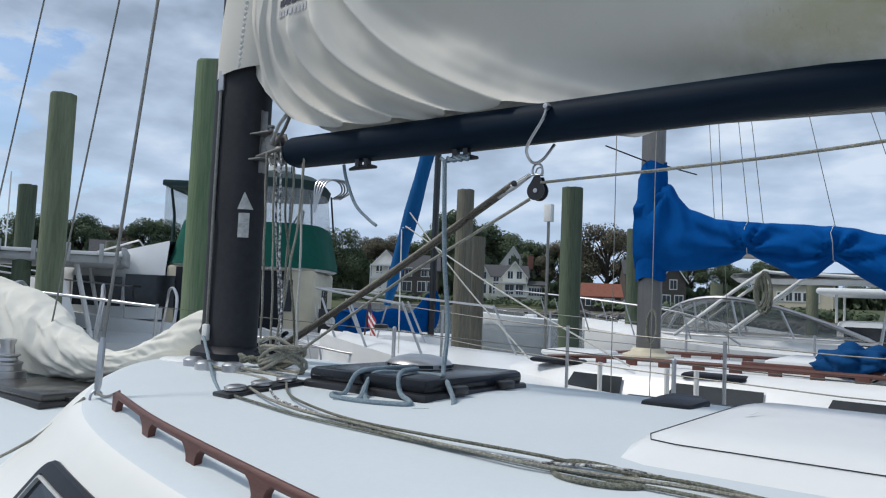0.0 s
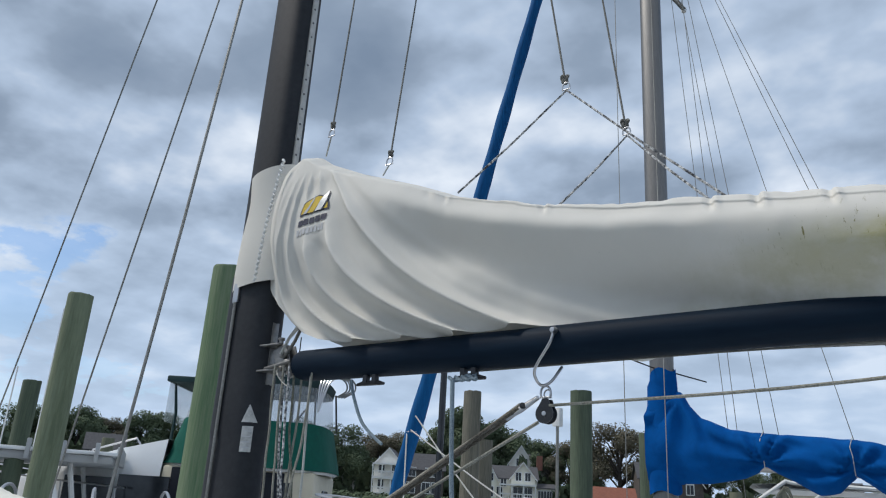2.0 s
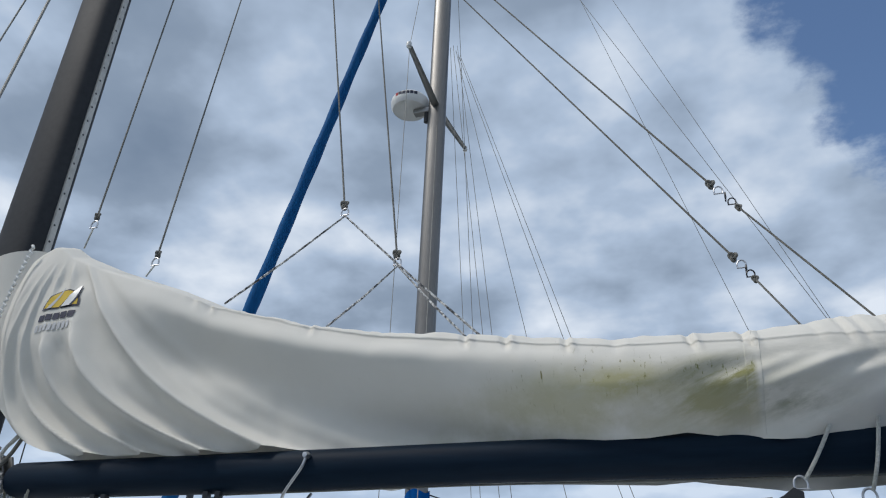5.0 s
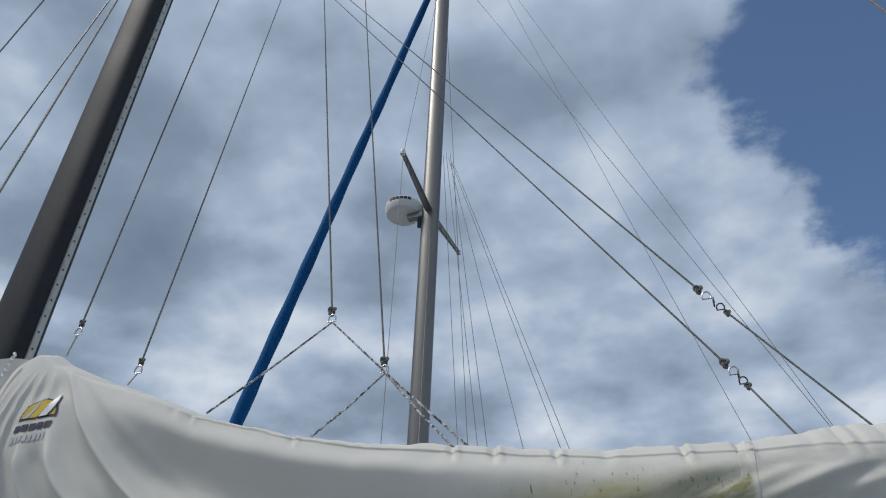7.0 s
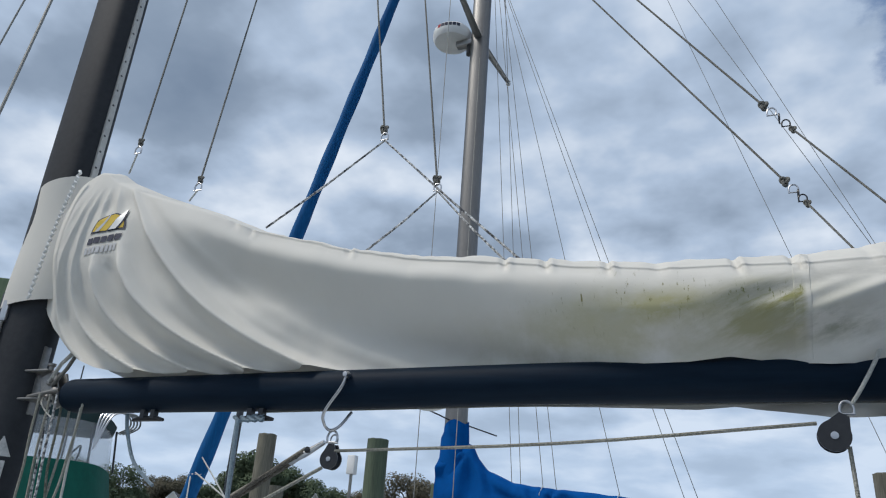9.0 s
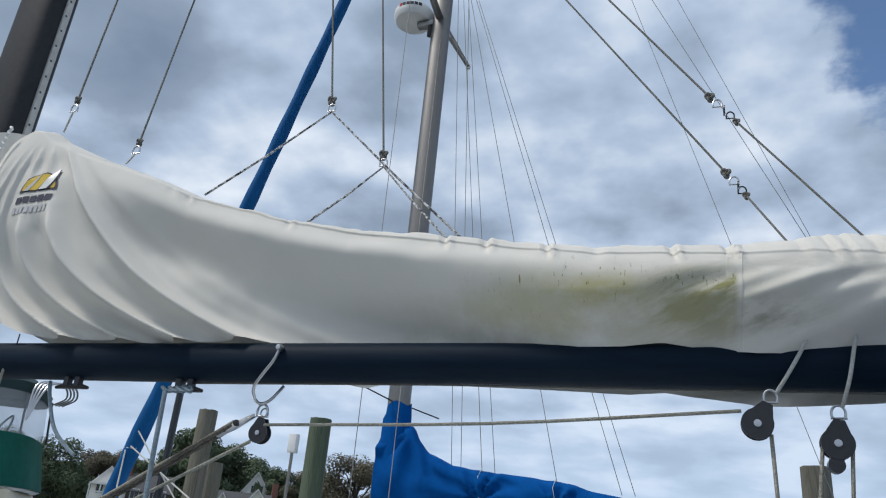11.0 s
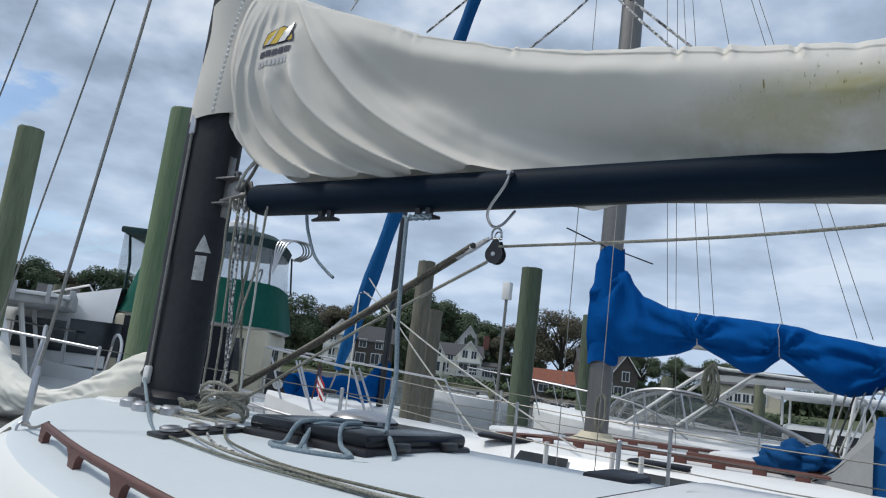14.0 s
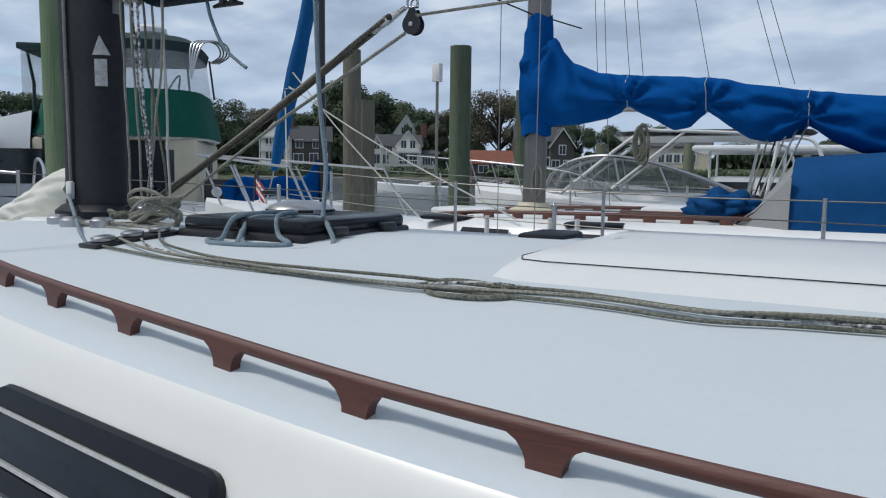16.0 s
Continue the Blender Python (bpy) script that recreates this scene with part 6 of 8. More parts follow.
# blue boom cover, drooping in bights between its ties
BTOP = [(-3.06, 2.95), (-2.93, 2.96), (-2.87, 2.97), (-2.81, 3.05), (-2.73, 3.045), (-2.67, 2.92), (-2.55, 2.80), (-2.3, 2.69), (-2.0, 2.655), (-1.6, 2.63), (-1.2, 2.59), (-1.0, 2.535), (-0.5, 2.455), (0.0, 2.40), (0.6, 2.365), (1.4, 2.34), (2.2, 2.33)]
BLOW = [(-3.06, 2.20), (-2.86, 2.17), (-2.72, 2.205), (-2.5, 2.21), (-2.2, 2.27), (-2.0, 2.36), (-1.8, 2.26), (-1.6, 2.15), (-1.45, 2.17), (-1.31, 2.31), (-1.15, 2.19), (-0.95, 2.06), (-0.78, 2.03), (-0.62, 2.06), (-0.5, 2.17), (-0.3, 2.03), (-0.1, 1.94), (0.1, 1.92), (0.35, 1.98), (0.55, 2.14), (0.8, 2.0), (1.2, 1.95), (1.5, 2.13), (2.2, 2.2)]
bc = thing("sail_cover", (-1.0, NY, 2.3), "royal blue canvas sail cover on the neighbouring boom", "sail cover")
g = bmesh.new()
rows = []
for x in np.linspace(-3.06, 2.2, 230):
    zt, zl = lerp_line(BTOP, x), lerp_line(BLOW, x)
    h = (zt - zl) / 2
    w = 0.15 if x > -2.6 else 0.15 + 0.02 * (x + 2.6)
    ring = []
    for k in range(56):
        a = 2 * math.pi * k / 56
        ca, sa_ = math.cos(a), math.sin(a)
        z = (zt + zl) / 2 + h * math.copysign(abs(sa_) ** 0.8, sa_)
        q = 1 + 0.16 * noise.noise(Vector((x * 3.2 + 2.5 * sa_, ca * 1.4, sa_ * 1.4))) - 0.10 * abs(noise.noise(Vector((x * 6 + 4 * sa_, ca, sa_ * 2))))
        # draws that gather at each tie and below the collar
        for xi, zi, reach in ((-2.0, 2.38, 0.55), (-1.31, 2.35, 0.45), (-0.5, 2.22, 0.45), (0.55, 2.19, 0.5), (-2.72, 3.0, 0.55)):
            dx, dz = x - xi, z - zi
            far = math.hypot(dx, dz)
            th = math.atan2(dz, dx)
            q += 0.26 * math.sin(9 * th + 2.5 * noise.noise(Vector((th * 2, far * 3, xi)))) * math.exp(-((far / reach) ** 2)) * min(1.0, far / 0.12)
        ring.append((x, NY + w * q * ca, z + h * 0.08 * (q - 1) * sa_))
    rows.append(ring)
add_grid(g, rows, closed=True)
for ring in (rows[0], rows[-1]):
    g.faces.new([g.verts.new(p) for p in ring])
part("cover_cloth", g, BLUE, bc, smooth="cloth")
g = bmesh.new()
add_grid(g, [[(MXX + rx * math.cos(a), NY + ry * math.sin(a), z + 0.02 * math.sin(3 * a)) for a in (2 * math.pi * k / 24 for k in range(24))] for MXX, rx, ry, z in ((-2.92, 0.15, 0.12, 2.12), (-2.93, 0.155, 0.125, 2.5), (-2.92, 0.15, 0.12, 2.9), (-2.92, 0.145, 0.112, 3.12), (-2.91, 0.13, 0.1, 3.18), (-2.91, 0.125, 0.095, 3.26))], closed=True)
part("mast_collar_cloth", g, BLUE, bc)
part("boom", tube([(-2.8, NY, 2.42), (2.4, NY, 2.22)], 0.065, 12), ALU, nb, "aluminium boom")
for x in (-2.0, -1.31, -0.5, 0.55):
    part("tie", tube([(x, NY - 0.06, lerp_line(BTOP, x) + 0.02), (x - 0.01, NY - 0.165, lerp_line(BTOP, x) - 0.07), (x + 0.005, NY - 0.172, (lerp_line(BTOP, x) + lerp_line(BLOW, x)) / 2), (x, NY - 0.1, lerp_line(BLOW, x))], 0.0035, 6), ROPEW, bc)
# standing rigging of the neighbour: thin wires up to the masthead and spreaders
HEAD = Vector((-2.86, NY, 13.5))
for a, b, r in (((-2.6, NY - 1.6, 1.1), (-2.86, NY - 1.06, 8.1), 0.0036), ((-2.86, NY - 1.06, 8.1), (-2.86, NY, 13.4), 0.0036), ((-2.3, NY - 1.58, 1.1), (-2.88, NY, 8.0), 0.004), ((-2.6, NY + 1.6, 1.1), (-2.86, NY + 1.06, 8.1), 0.004), ((-2.86, NY + 1.06, 8.1), (-2.86, NY, 13.4), 0.004), ((1.25, NY - 0.02, 1.5), (-2.6, NY, 14.9), 0.003), ((2.23, NY + 0.02, 1.5), (-2.5, NY, 14.4), 0.003)):
    stay("rigging_wire", a, b, r, "thin rigging wire of the neighbouring sailboat", GALV, "neighbour wires")
for x0, z0, x1, z1, dy in ((-2.0, 2.63, -2.70, 9.0, -0.05), (-1.9, 2.63, -2.65, 9.0, 0.05), (-1.3, 2.58, -2.66, 8.9, -0.05), (-0.74, 2.52, -2.62, 8.8, 0.04), (-0.62, 2.51, -2.6, 8.8, -0.04), (-2.35, 2.7, -2.75, 9.0, 0.1), (2.0, 2.48, -2.7, 13.2, 0.0)):
    stay("rigging_wire", (x0, NY + dy, z0), (x1, NY + dy * 0.2, z1), 0.0034, "thin lazy jack of the neighbouring sailboat", GALV, "neighbour wires")
part("flag_halyard_arm", tube([(-3.20, NY - 0.50, 3.37), (-2.95, NY - 0.05, 3.27)], 0.007, 6), BLACK, nm)
part("flag_halyard_arm", tube([(-2.9, NY + 0.05, 3.27), (-2.68, NY + 0.58, 3.23)], 0.007, 6), BLACK, nm)
# furled headsail on the forestay
A, B = Vector((-6.28, NY, 1.75)), Vector((-2.95, NY, 13.2))
fs = thing("furled_headsail", (-6.3, NY, 1.4), "blue-edged headsail rolled tight on the forestay", "sail")
g = bmesh.new()
n = 60
add_tube(g, [A.lerp(B, k / n) for k in range(n + 1)], [0.02 + 0.075 * min(1, k / 4 + 0.3) * (1 - 0.55 * k / n) * (1 + 0.10 * math.sin(k * 1.3)) for k in range(n + 1)], 12)
part("rolled_sail", g, BLUESAIL, fs)
part("forestay", tube([(-6.45, NY, 1.25), A], 0.01, 6), STEEL, fs)
part("furling_drum", lathe([(0.05, 0), (0.09, 0.01), (0.09, 0.05), (0.05, 0.06)], (-6.36, NY, 1.45), 14), BLACK, fs)
for k in (5, 11, 12):
    p = A.lerp(B, k / n)
    part("tie", tube([p + Vector((0.085 * math.cos(a), 0.085 * math.sin(a), 0.01 * math.sin(a))) for a in (2 * math.pi * j / 12 for j in range(13))], 0.010, 5), ROPEW, fs)
for a, b in (((-6.05, NY - 0.06, 2.75), (-2.7, NY - 1.0, 1.35)), ((-6.0, NY - 0.06, 2.95), (-3.9, NY - 0.6, 1.3)), ((-6.05, NY - 0.06, 2.72), (-5.4, NY - 0.8, 1.25))):
    lone("headsail_sheet", tube([a, Vector(a).lerp(Vector(b), 0.5) + Vector((0, 0, -0.06)), b], 0.008, 6, smooth=4), ROPEW, "white sheet running from the furled headsail", "rope", "headsail sheets")
# neighbour's rail: stanchions, lifelines, pulpit
NR = [(x, hb - 0.06, s) for x, hb, s in NST]
for x in (-4.6, -3.05, -1.75, -0.3, 1.3):
    for s in (-1, 1):
        hb, sh_ = lerp_line([(a, b) for a, b, c in NR], x), lerp_line([(a, c) for a, b, c in NR], x)
        part("stanchion", tube([(x, NY + s * hb, sh_), (x, NY + s * hb, sh_ + 0.58)], 0.014, 8), STEEL, nb)
for x in (-2.74, -2.20, -1.98):
    part("fender_post", tube([(x, NY - 1.5, 1.05), (x, NY - 1.5, 1.40)], 0.02, 8), PLASTICW, nb, "short white post")
for h in (0.56, 0.30):
    for s in (-1, 1):
        part("lifeline", tube([(x, NY + s * hb, sh_ + h) for x, hb, sh_ in NR[2:]], 0.005, 6), GALV, nb)
npul = part("pulpit", tube([(-5.3, NY - 0.9, 1.78), (-6.4, NY - 0.55, 1.86), (-7.3, NY - 0.2, 1.92), (-7.45, NY, 1.93), (-7.3, NY + 0.2, 1.92), (-6.4, NY + 0.55, 1.86), (-5.3, NY + 0.9, 1.78)], 0.014, 8, smooth=5), STEEL, nb, "stainless bow pulpit")
for x, y in ((-5.3, 0.9), (-6.4, 0.55), (-7.2, 0.22)):
    for s in (-1, 1):
        part("pulpit_leg", tube([(x, NY + s * y, 1.8), (x + 0.35, NY + s * (y + 0.02), 1.2)], 0.014, 8), STEEL, npul)
# neighbour's spray hood and a crumpled cover before it
nh = thing("spray_hood", (0.2, NY, 1.35), "dark blue canvas hood with grey mesh side on a sailboat", "spray hood")
g = bmesh.new()
add_grid(g, [[(x, NY - math.copysign(w * abs(math.cos(math.pi * k / 16)) ** 0.55, math.cos(math.pi * k / 16)), b + (t - b) * math.sin(math.pi * k / 16) ** 0.5) for k in range(17)] for x, w, b, t in ((-0.55, 0.95, 1.3, 1.90), (0.2, 1.0, 1.25, 1.95), (1.2, 1.05, 1.2, 1.98), (2.2, 1.05, 1.2, 1.95))])
part("canopy", g, BLUEDK, nh)
g = bmesh.new()
add_grid(g, [[(-1.05, NY - 0.7, 1.31), (-1.0, NY - 0.1, 1.36), (-1.05, NY + 0.7, 1.31)], [(-0.80, NY - 0.82, 1.47), (-0.80, NY - 0.1, 1.56), (-0.8, NY + 0.8, 1.47)], [(-0.56, NY - 0.90, 1.72), (-0.555, NY - 0.1, 1.89), (-0.56, NY + 0.85, 1.75)]])
part("mesh_front", g, MESH, nh, "grey mesh front panel")
g = bmesh.new()
add_grid(g, [[(-1.04, NY - 0.72, 1.29), (-0.55, NY - 0.96, 1.27)], [(-0.80, NY - 0.84, 1.46), (-0.55, NY - 0.965, 1.5)], [(-0.56, NY - 0.92, 1.72), (-0.545, NY - 0.955, 1.74)]])
part("mesh_side", g, MESH, nh)
heap = thing("canvas_heap", (-1.05, NY - 0.4, 1.48), "crumpled blue canvas lying on the neighbouring cabin top", "cloth")
g = bmesh.new()
bmesh.ops.create_icosphere(g, subdivisions=4, radius=1.0)
for v in g.verts:
    d = 1 + 0.45 * noise.noise(v.co * 2.2) + 0.2 * noise.noise(v.co * 6)
    v.co = Vector((-1.08 + 0.27 * v.co.x * d, NY - 0.5 + 0.24 * v.co.y * d, 1.49 + max(-0.09, 0.13 * v.co.z * d)))
part("cloth", g, BLUEDK, heap, smooth="cloth")
tk = thing("mainsheet_tackle", (-0.85, NY - 0.1, 1.5), "bundle of mainsheet blocks and lines under the blue boom", "tackle")
for k in range(5):
    part("line", tube([(-0.95 + 0.04 * k, NY - 0.1, 1.48), (-0.75 + 0.07 * k, NY - 0.05, 2.25)], 0.008, 6), (ROPE, BLACK, ROPEW, STEEL, STEEL)[k], tk)
part("block", lathe([(0.0, -0.06), (0.05, -0.04), (0.055, 0.0), (0.04, 0.05), (0.0, 0.06)], (-0.88, NY - 0.1, 1.53), 12), BLACK, tk)
coil3 = []
for k in range(120):
    turn = noise.noise(Vector((k * 0.055, 4, 1)))
    coil3.append(Vector((-1.86 + 0.05 * turn + (0.05 + 0.03 * turn) * math.cos(0.6 * k), NY - 0.15 + 0.03 * math.sin(0.3 * k), 2.02 + 0.05 * noise.noise(Vector((k * 0.06, 9, 3))) + (0.15 + 0.07 * turn) * math.sin(0.6 * k))))
lone("coiled_line", tube(coil3, 0.009, 6), ROPEG, "coiled line hung below the blue sail cover", "rope")


# ---- motor cruiser with a green flybridge curtain ----
def yacht_place(az, dist, heading):
    p = polar(az, dist)
    return Matrix.Translation((p.x, p.y, 0)) @ Matrix.Rotation(radians(heading), 4, "Z")


T = yacht_place(146.3, 16.5, 218)  # local x runs to the bow, y to port
tr = thing("motor_cruiser", T.translation, "white motor cruiser with a green-curtained flybridge and dark windows", "motor boat")
TST = [(-4.3, 1.5, 1.05), (-2.5, 1.72, 1.1), (0.0, 1.8, 1.2), (2.5, 1.6, 1.4), (4.3, 0.95, 1.6), (5.6, 0.08, 1.8)]
part("hull", add_grid(bmesh.new(), hull_rows(TST, [(1.0, 0.82), (0.985, 0.55), (0.93, 0.0)], T)), HULLDK, tr, "dark painted hull")
part("topside_strake", add_grid(bmesh.new(), hull_rows(TST, [(1.02, 1.03), (1.025, 0.98), (1.015, 0.82), (0.5, 0.8)], T)), WHITE, tr, "white sheer strake")
part("deck", add_grid(bmesh.new(), deck_rows(TST, 0.08, T)), WHITE, tr)
g = bmesh.new()
for lo, hi in (((-3.1, -1.45, 1.0), (-0.3, 1.45, 2.30)),):
    add_box(g, lo, hi, 0.08, T)
part("saloon", g, CREAM, tr, "cream painted saloon")
g = bmesh.new()
rows = []
for x, w, z in ((-0.3, 1.45, 2.75), (0.5, 1.42, 2.55), (1.6, 1.3, 2.22), (2.6, 1.1, 1.9), (2.75, 1.05, 1.5)):
    rows.append([T @ Vector((x, -w * 1.03, 1.25)), T @ Vector((x, -w, min(z - 0.1, 1.9 + 0.35 * max(0, (z - 1.9))))), T @ Vector((x, -w * 0.9, z)), T @ Vector((x, w * 0.9, z)), T @ Vector((x, w, min(z - 0.1, 1.9 + 0.35 * max(0, z - 1.9)))), T @ Vector((x, w * 1.03, 1.25))])
add_grid(g, rows)
part("forward_cabin", g, WHITE, tr, "white raked forward cabin")
for s in (-1, 1):
    g = bmesh.new()
    add_box(g, (-0.5, s * 1.48 - 0.01, 1.47), (0.42, s * 1.48 + 0.015, 2.08), 0, T)
    part("side_window", g, WINDOW, tr)
    g = bmesh.new()
    add_box(g, (0.50, s * 1.47 - 0.01, 1.47), (1.4, s * 1.42 + 0.02, 2.02), 0, T)
    part("side_window", g, WINDOW, tr)
    g = bmesh.new()
    add_box(g, (-2.7, s * 1.46 - 0.01, 1.5), (-1.1, s * 1.46 + 0.01, 2.1), 0, T)
    part("side_window", g, WINDOW, tr)
    g = bmesh.new()
    add_box(g, (-1.05, s * 1.46 - 0.01, 1.1), (-0.62, s * 1.46 + 0.015, 2.1), 0, T)
    part("side_door", g, WINDOW, tr)
part("aft_door", box((-3.13, -0.35, 1.05), (-3.08, 0.35, 2.0), 0.01, T), WINDOW, tr)


def ringed(levels, mat, name, label, n=28, power=0.5):
    g = bmesh.new()
    rows = []
    for x0, lx, ly, z in levels:
        rows.append([T @ Vector((x0 + 0.05 + 0.93 * lx * math.copysign(abs(math.cos(a)) ** power, math.cos(a)), ly * math.copysign(abs(math.sin(a)) ** power, math.sin(a)), z)) for a in (2 * math.pi * k / n for k in range(n))])
    add_grid(g, rows, closed=True)
    return part(name, g, mat, tr, label)


ringed([(-1.75, 1.62, 1.55, 2.28), (-1.75, 1.70, 1.62, 2.32), (-1.75, 1.66, 1.58, 2.35)], WHITE, "bridge_deck", "white flybridge deck edge")
ringed([(-1.75, 1.72, 1.64, 2.33), (-1.77, 1.66, 1.59, 2.5), (-1.78, 1.48, 1.45, 3.18)], GREENC, "bridge_curtain", "bottle green canvas curtain")
ringed([(-1.78, 1.47, 1.44, 3.18), (-1.82, 1.34, 1.34, 4.0)], VINYL, "clear_curtain", "clear vinyl side curtain")
ringed([(-1.82, 1.36, 1.36, 3.88), (-1.84, 1.38, 1.38, 4.05), (-1.84, 1.2, 1.22, 4.17), (-1.84, 0.5, 0.5, 4.22), (-1.84, 0.02, 0.02, 4.23)], TEALTOP, "bimini_top", "dark teal bimini top")
for k in range(6):
    a = radians(20 + 60 * k)
    hoop(T, [(-1.78 + 1.48 * math.cos(a), 1.45 * math.sin(a), 3.18), (-1.82 + 1.35 * math.cos(a), 1.35 * math.sin(a), 3.95)], 0.02, BLACK, tr, "curtain_zip", 0)
for k in range(4):
    hoop(T, [(-3.0 - 0.06 * k, -1.2, 4.0), (-3.25 - 0.06 * k, -0.9, 4.12), (-3.32 - 0.06 * k, 0, 4.18), (-3.25 - 0.06 * k, 0.9, 4.12), (-3.0 - 0.06 * k, 1.2, 4.0), (-3.0, 1.3, 3.4)], 0.018, STEEL, tr, "bimini_frame")
hoop(T, [(-2.4, 1.5, 2.6), (-2.6, 1.2, 3.2), (-2.7, 0.7, 3.5), (-2.6, 0.3, 3.2)], 0.018, BLACK, tr, "window_pull")
dom = T @ Vector((-2.1, 0.2, 4.28))
part("radome", lathe([(0.26, 0.0), (0.31, 0.05), (0.30, 0.14), (0.22, 0.2), (0.0, 0.22)], dom, 20), PLASTICW, tr, "white radome")
hoop(T, [(-2.4, 0.6, 4.2), (-2.4, 0.6, 4.95)], 0.012, BLACK, tr, "whip_aerial", 0)
for k in (0, 1):
    hoop(T, [(-3.15 + 0.0, 0.7 + 0.4 * k, 1.1), (-3.0, 0.7 + 0.4 * k, 2.3)], 0.022, PLASTICW, tr, "ladder_rail", 0)
    hoop(T, [(-0.95 - 0.35 * k, 1.56, 1.1), (-0.75 - 0.35 * k, 1.52, 2.35)], 0.022, PLASTICW, tr, "ladder_rail", 0)
for k in range(5):
    hoop(T, [(-0.95 + 0.04 * k, 1.56, 1.25 + 0.22 * k), (-1.30 + 0.04 * k, 1.56, 1.25 + 0.22 * k)], 0.018, PLASTICW, tr, "ladder_rung", 0)
part("transom_board", box((-3.70, 1.50, 1.10), (-3.22, 1.55, 1.58), 0.02, T), BLACK, tr, "black board")
part("board_edge", box((-3.80, 1.50, 1.06), (-3.72, 1.54, 1.62), 0.01, T), REDWOOD, tr, "varnished mahogany edge")
# solid dark sheet painted in for the shaded inside of the open doorway
part("companion_door", box((-2.55, 1.452, 1.08), (-0.5, 1.478, 2.26), 0.01, T), RUBBER, tr, "dark panel for the shade inside the open side doorway")
part("life_ring", lathe([(0.055, -0.02), (0.085, -0.02), (0.095, 0.0), (0.085, 0.02), (0.055, 0.02), (0.045, 0.0), (0.055, -0.02)], sides=20, m=T @ Matrix.Translation((-3.45, 1.58, 1.35)) @ Matrix.Rotation(radians(90), 4, "X")), PLASTICW, tr, "white life ring")
for s in (-1, 1):
    hoop(T, [(0.2, s * 1.70, 1.85), (2.3, s * 1.55, 1.98), (4.2, s * 0.95, 2.2), (5.5, s * 0.12, 2.4)], 0.016, STEEL, tr, "bow_rail")
    for x, w, z in ((0.3, 1.72, 1.2), (1.3, 1.68, 1.28), (2.4, 1.58, 1.38), (3.4, 1.28, 1.5), (4.4, 0.88, 1.6), (5.2, 0.34, 1.72)):
        hoop(T, [(x, s * w, z), (x + 0.05, s * w, z + 0.62)], 0.014, STEEL, tr, "rail_post", 0)
hoop(T, [(-0.1, 0.6, 2.72), (-0.1, 0.55, 3.3), (0.0, 0.55, 3.9), (-0.4, 0.6, 3.95)], 0.03, TEALTOP, tr, "bridge_windscreen_frame", 0)
part("bridge_windscreen_pane", box((-0.03, -0.9, 3.1), (-0.01, 0.9, 3.86), 0.0, T), VINYL, tr, "clear vinyl windscreen")
part("bridge_visor", box((-0.8, -0.95, 3.86), (0.05, 0.95, 3.98), 0.03, T), TEALTOP, tr)
for y in (-0.4, 0.5):
    part("cabin_lamp", lathe([(0.06, 0), (0.06, 0.08), (0.0, 0.1)], T @ Vector((1.2, y, 2.36)), 10), BLACK, tr)
part("grab_rail", tube([T @ Vector((0.3, 1.0, 2.62)), T @ Vector((0.4, 1.0, 2.75)), T @ Vector((1.2, 0.95, 2.5)), T @ Vector((1.3, 0.95, 2.32))], 0.02, 6), STEEL, tr)


# ---- sport boat with a grey hardtop, radome and satellite dome ----
S = yacht_place(161.8, 14.5, 238)
sb = thing("motor_yacht", S.translation, "white motor yacht with a grey hardtop, radome and satellite dome", "motor boat")
SST = [(-4.0, 1.6, 0.95), (-2, 1.75, 1.0), (0.0, 1.8, 1.1), (2.5, 1.5, 1.3), (4.2, 0.8, 1.5), (5.2, 0.08, 1.6)]
part("hull", add_grid(bmesh.new(), hull_rows(SST, [(1.0, 1.0), (0.98, 0.5), (0.92, 0.0)], S)), WHITE, sb)
part("deck", add_grid(bmesh.new(), deck_rows(SST, 0.06, S)), WHITE, sb)
part("cabin", box((-1.8, -1.3, 0.95), (2.0, 1.3, 1.55), 0.2, S), WHITE, sb)
g = bmesh.new()
add_box(g, (-3.0, -1.75, 2.16), (2.4, 1.75, 2.30), 0.06, S)
part("hardtop", g, GREYTOP, sb, "grey hardtop with a white rim")
g = bmesh.new()
add_box(g, (-3.05, -1.8, 2.29), (2.45, 1.8, 2.345), 0.02, S)
part("hardtop_rim", g, WHITE, sb)
for k in range(10):
    part("rod_holder", box((-2.8 + 0.45 * k, 1.78, 2.18), (-2.74 + 0.45 * k, 1.86, 2.46), 0.01, S), GREYTOP, sb)
    part("rod_holder", box((-3.1, -1.6 + 0.33 * k, 2.18), (-3.03, -1.54 + 0.33 * k, 2.44), 0.01, S), GREYTOP, sb)
for x, s in ((-2.4, -1), (-2.4, 1), (0.4, -1), (0.4, 1), (1.8, -1), (1.8, 1)):
    part("hardtop_leg", tube([S @ Vector((x - 0.3, s * 1.35, 0.95)), S @ Vector((x, s * 1.4, 2.2))], 0.04, 8), PLASTICW, sb)
for s in (-1, 1):
    part("windscreen", box((-0.4, s * 1.34 - 0.01, 1.5), (1.7, s * 1.34 + 0.01, 2.12), 0, S), VINYL, sb)
part("windscreen", box((1.75, -1.2, 1.5), (1.8, 1.2, 2.12), 0, S), VINYL, sb)
g = bmesh.new()
add_grid(g, [[polar(az, d, z) for az, z in ((155.05, 2.36), (154.1, 2.34), (153.3, 1.85), (152.5, 1.32), (153.7, 1.32), (154.3, 1.85))] for d in (12.3, 12.4)], closed=True)
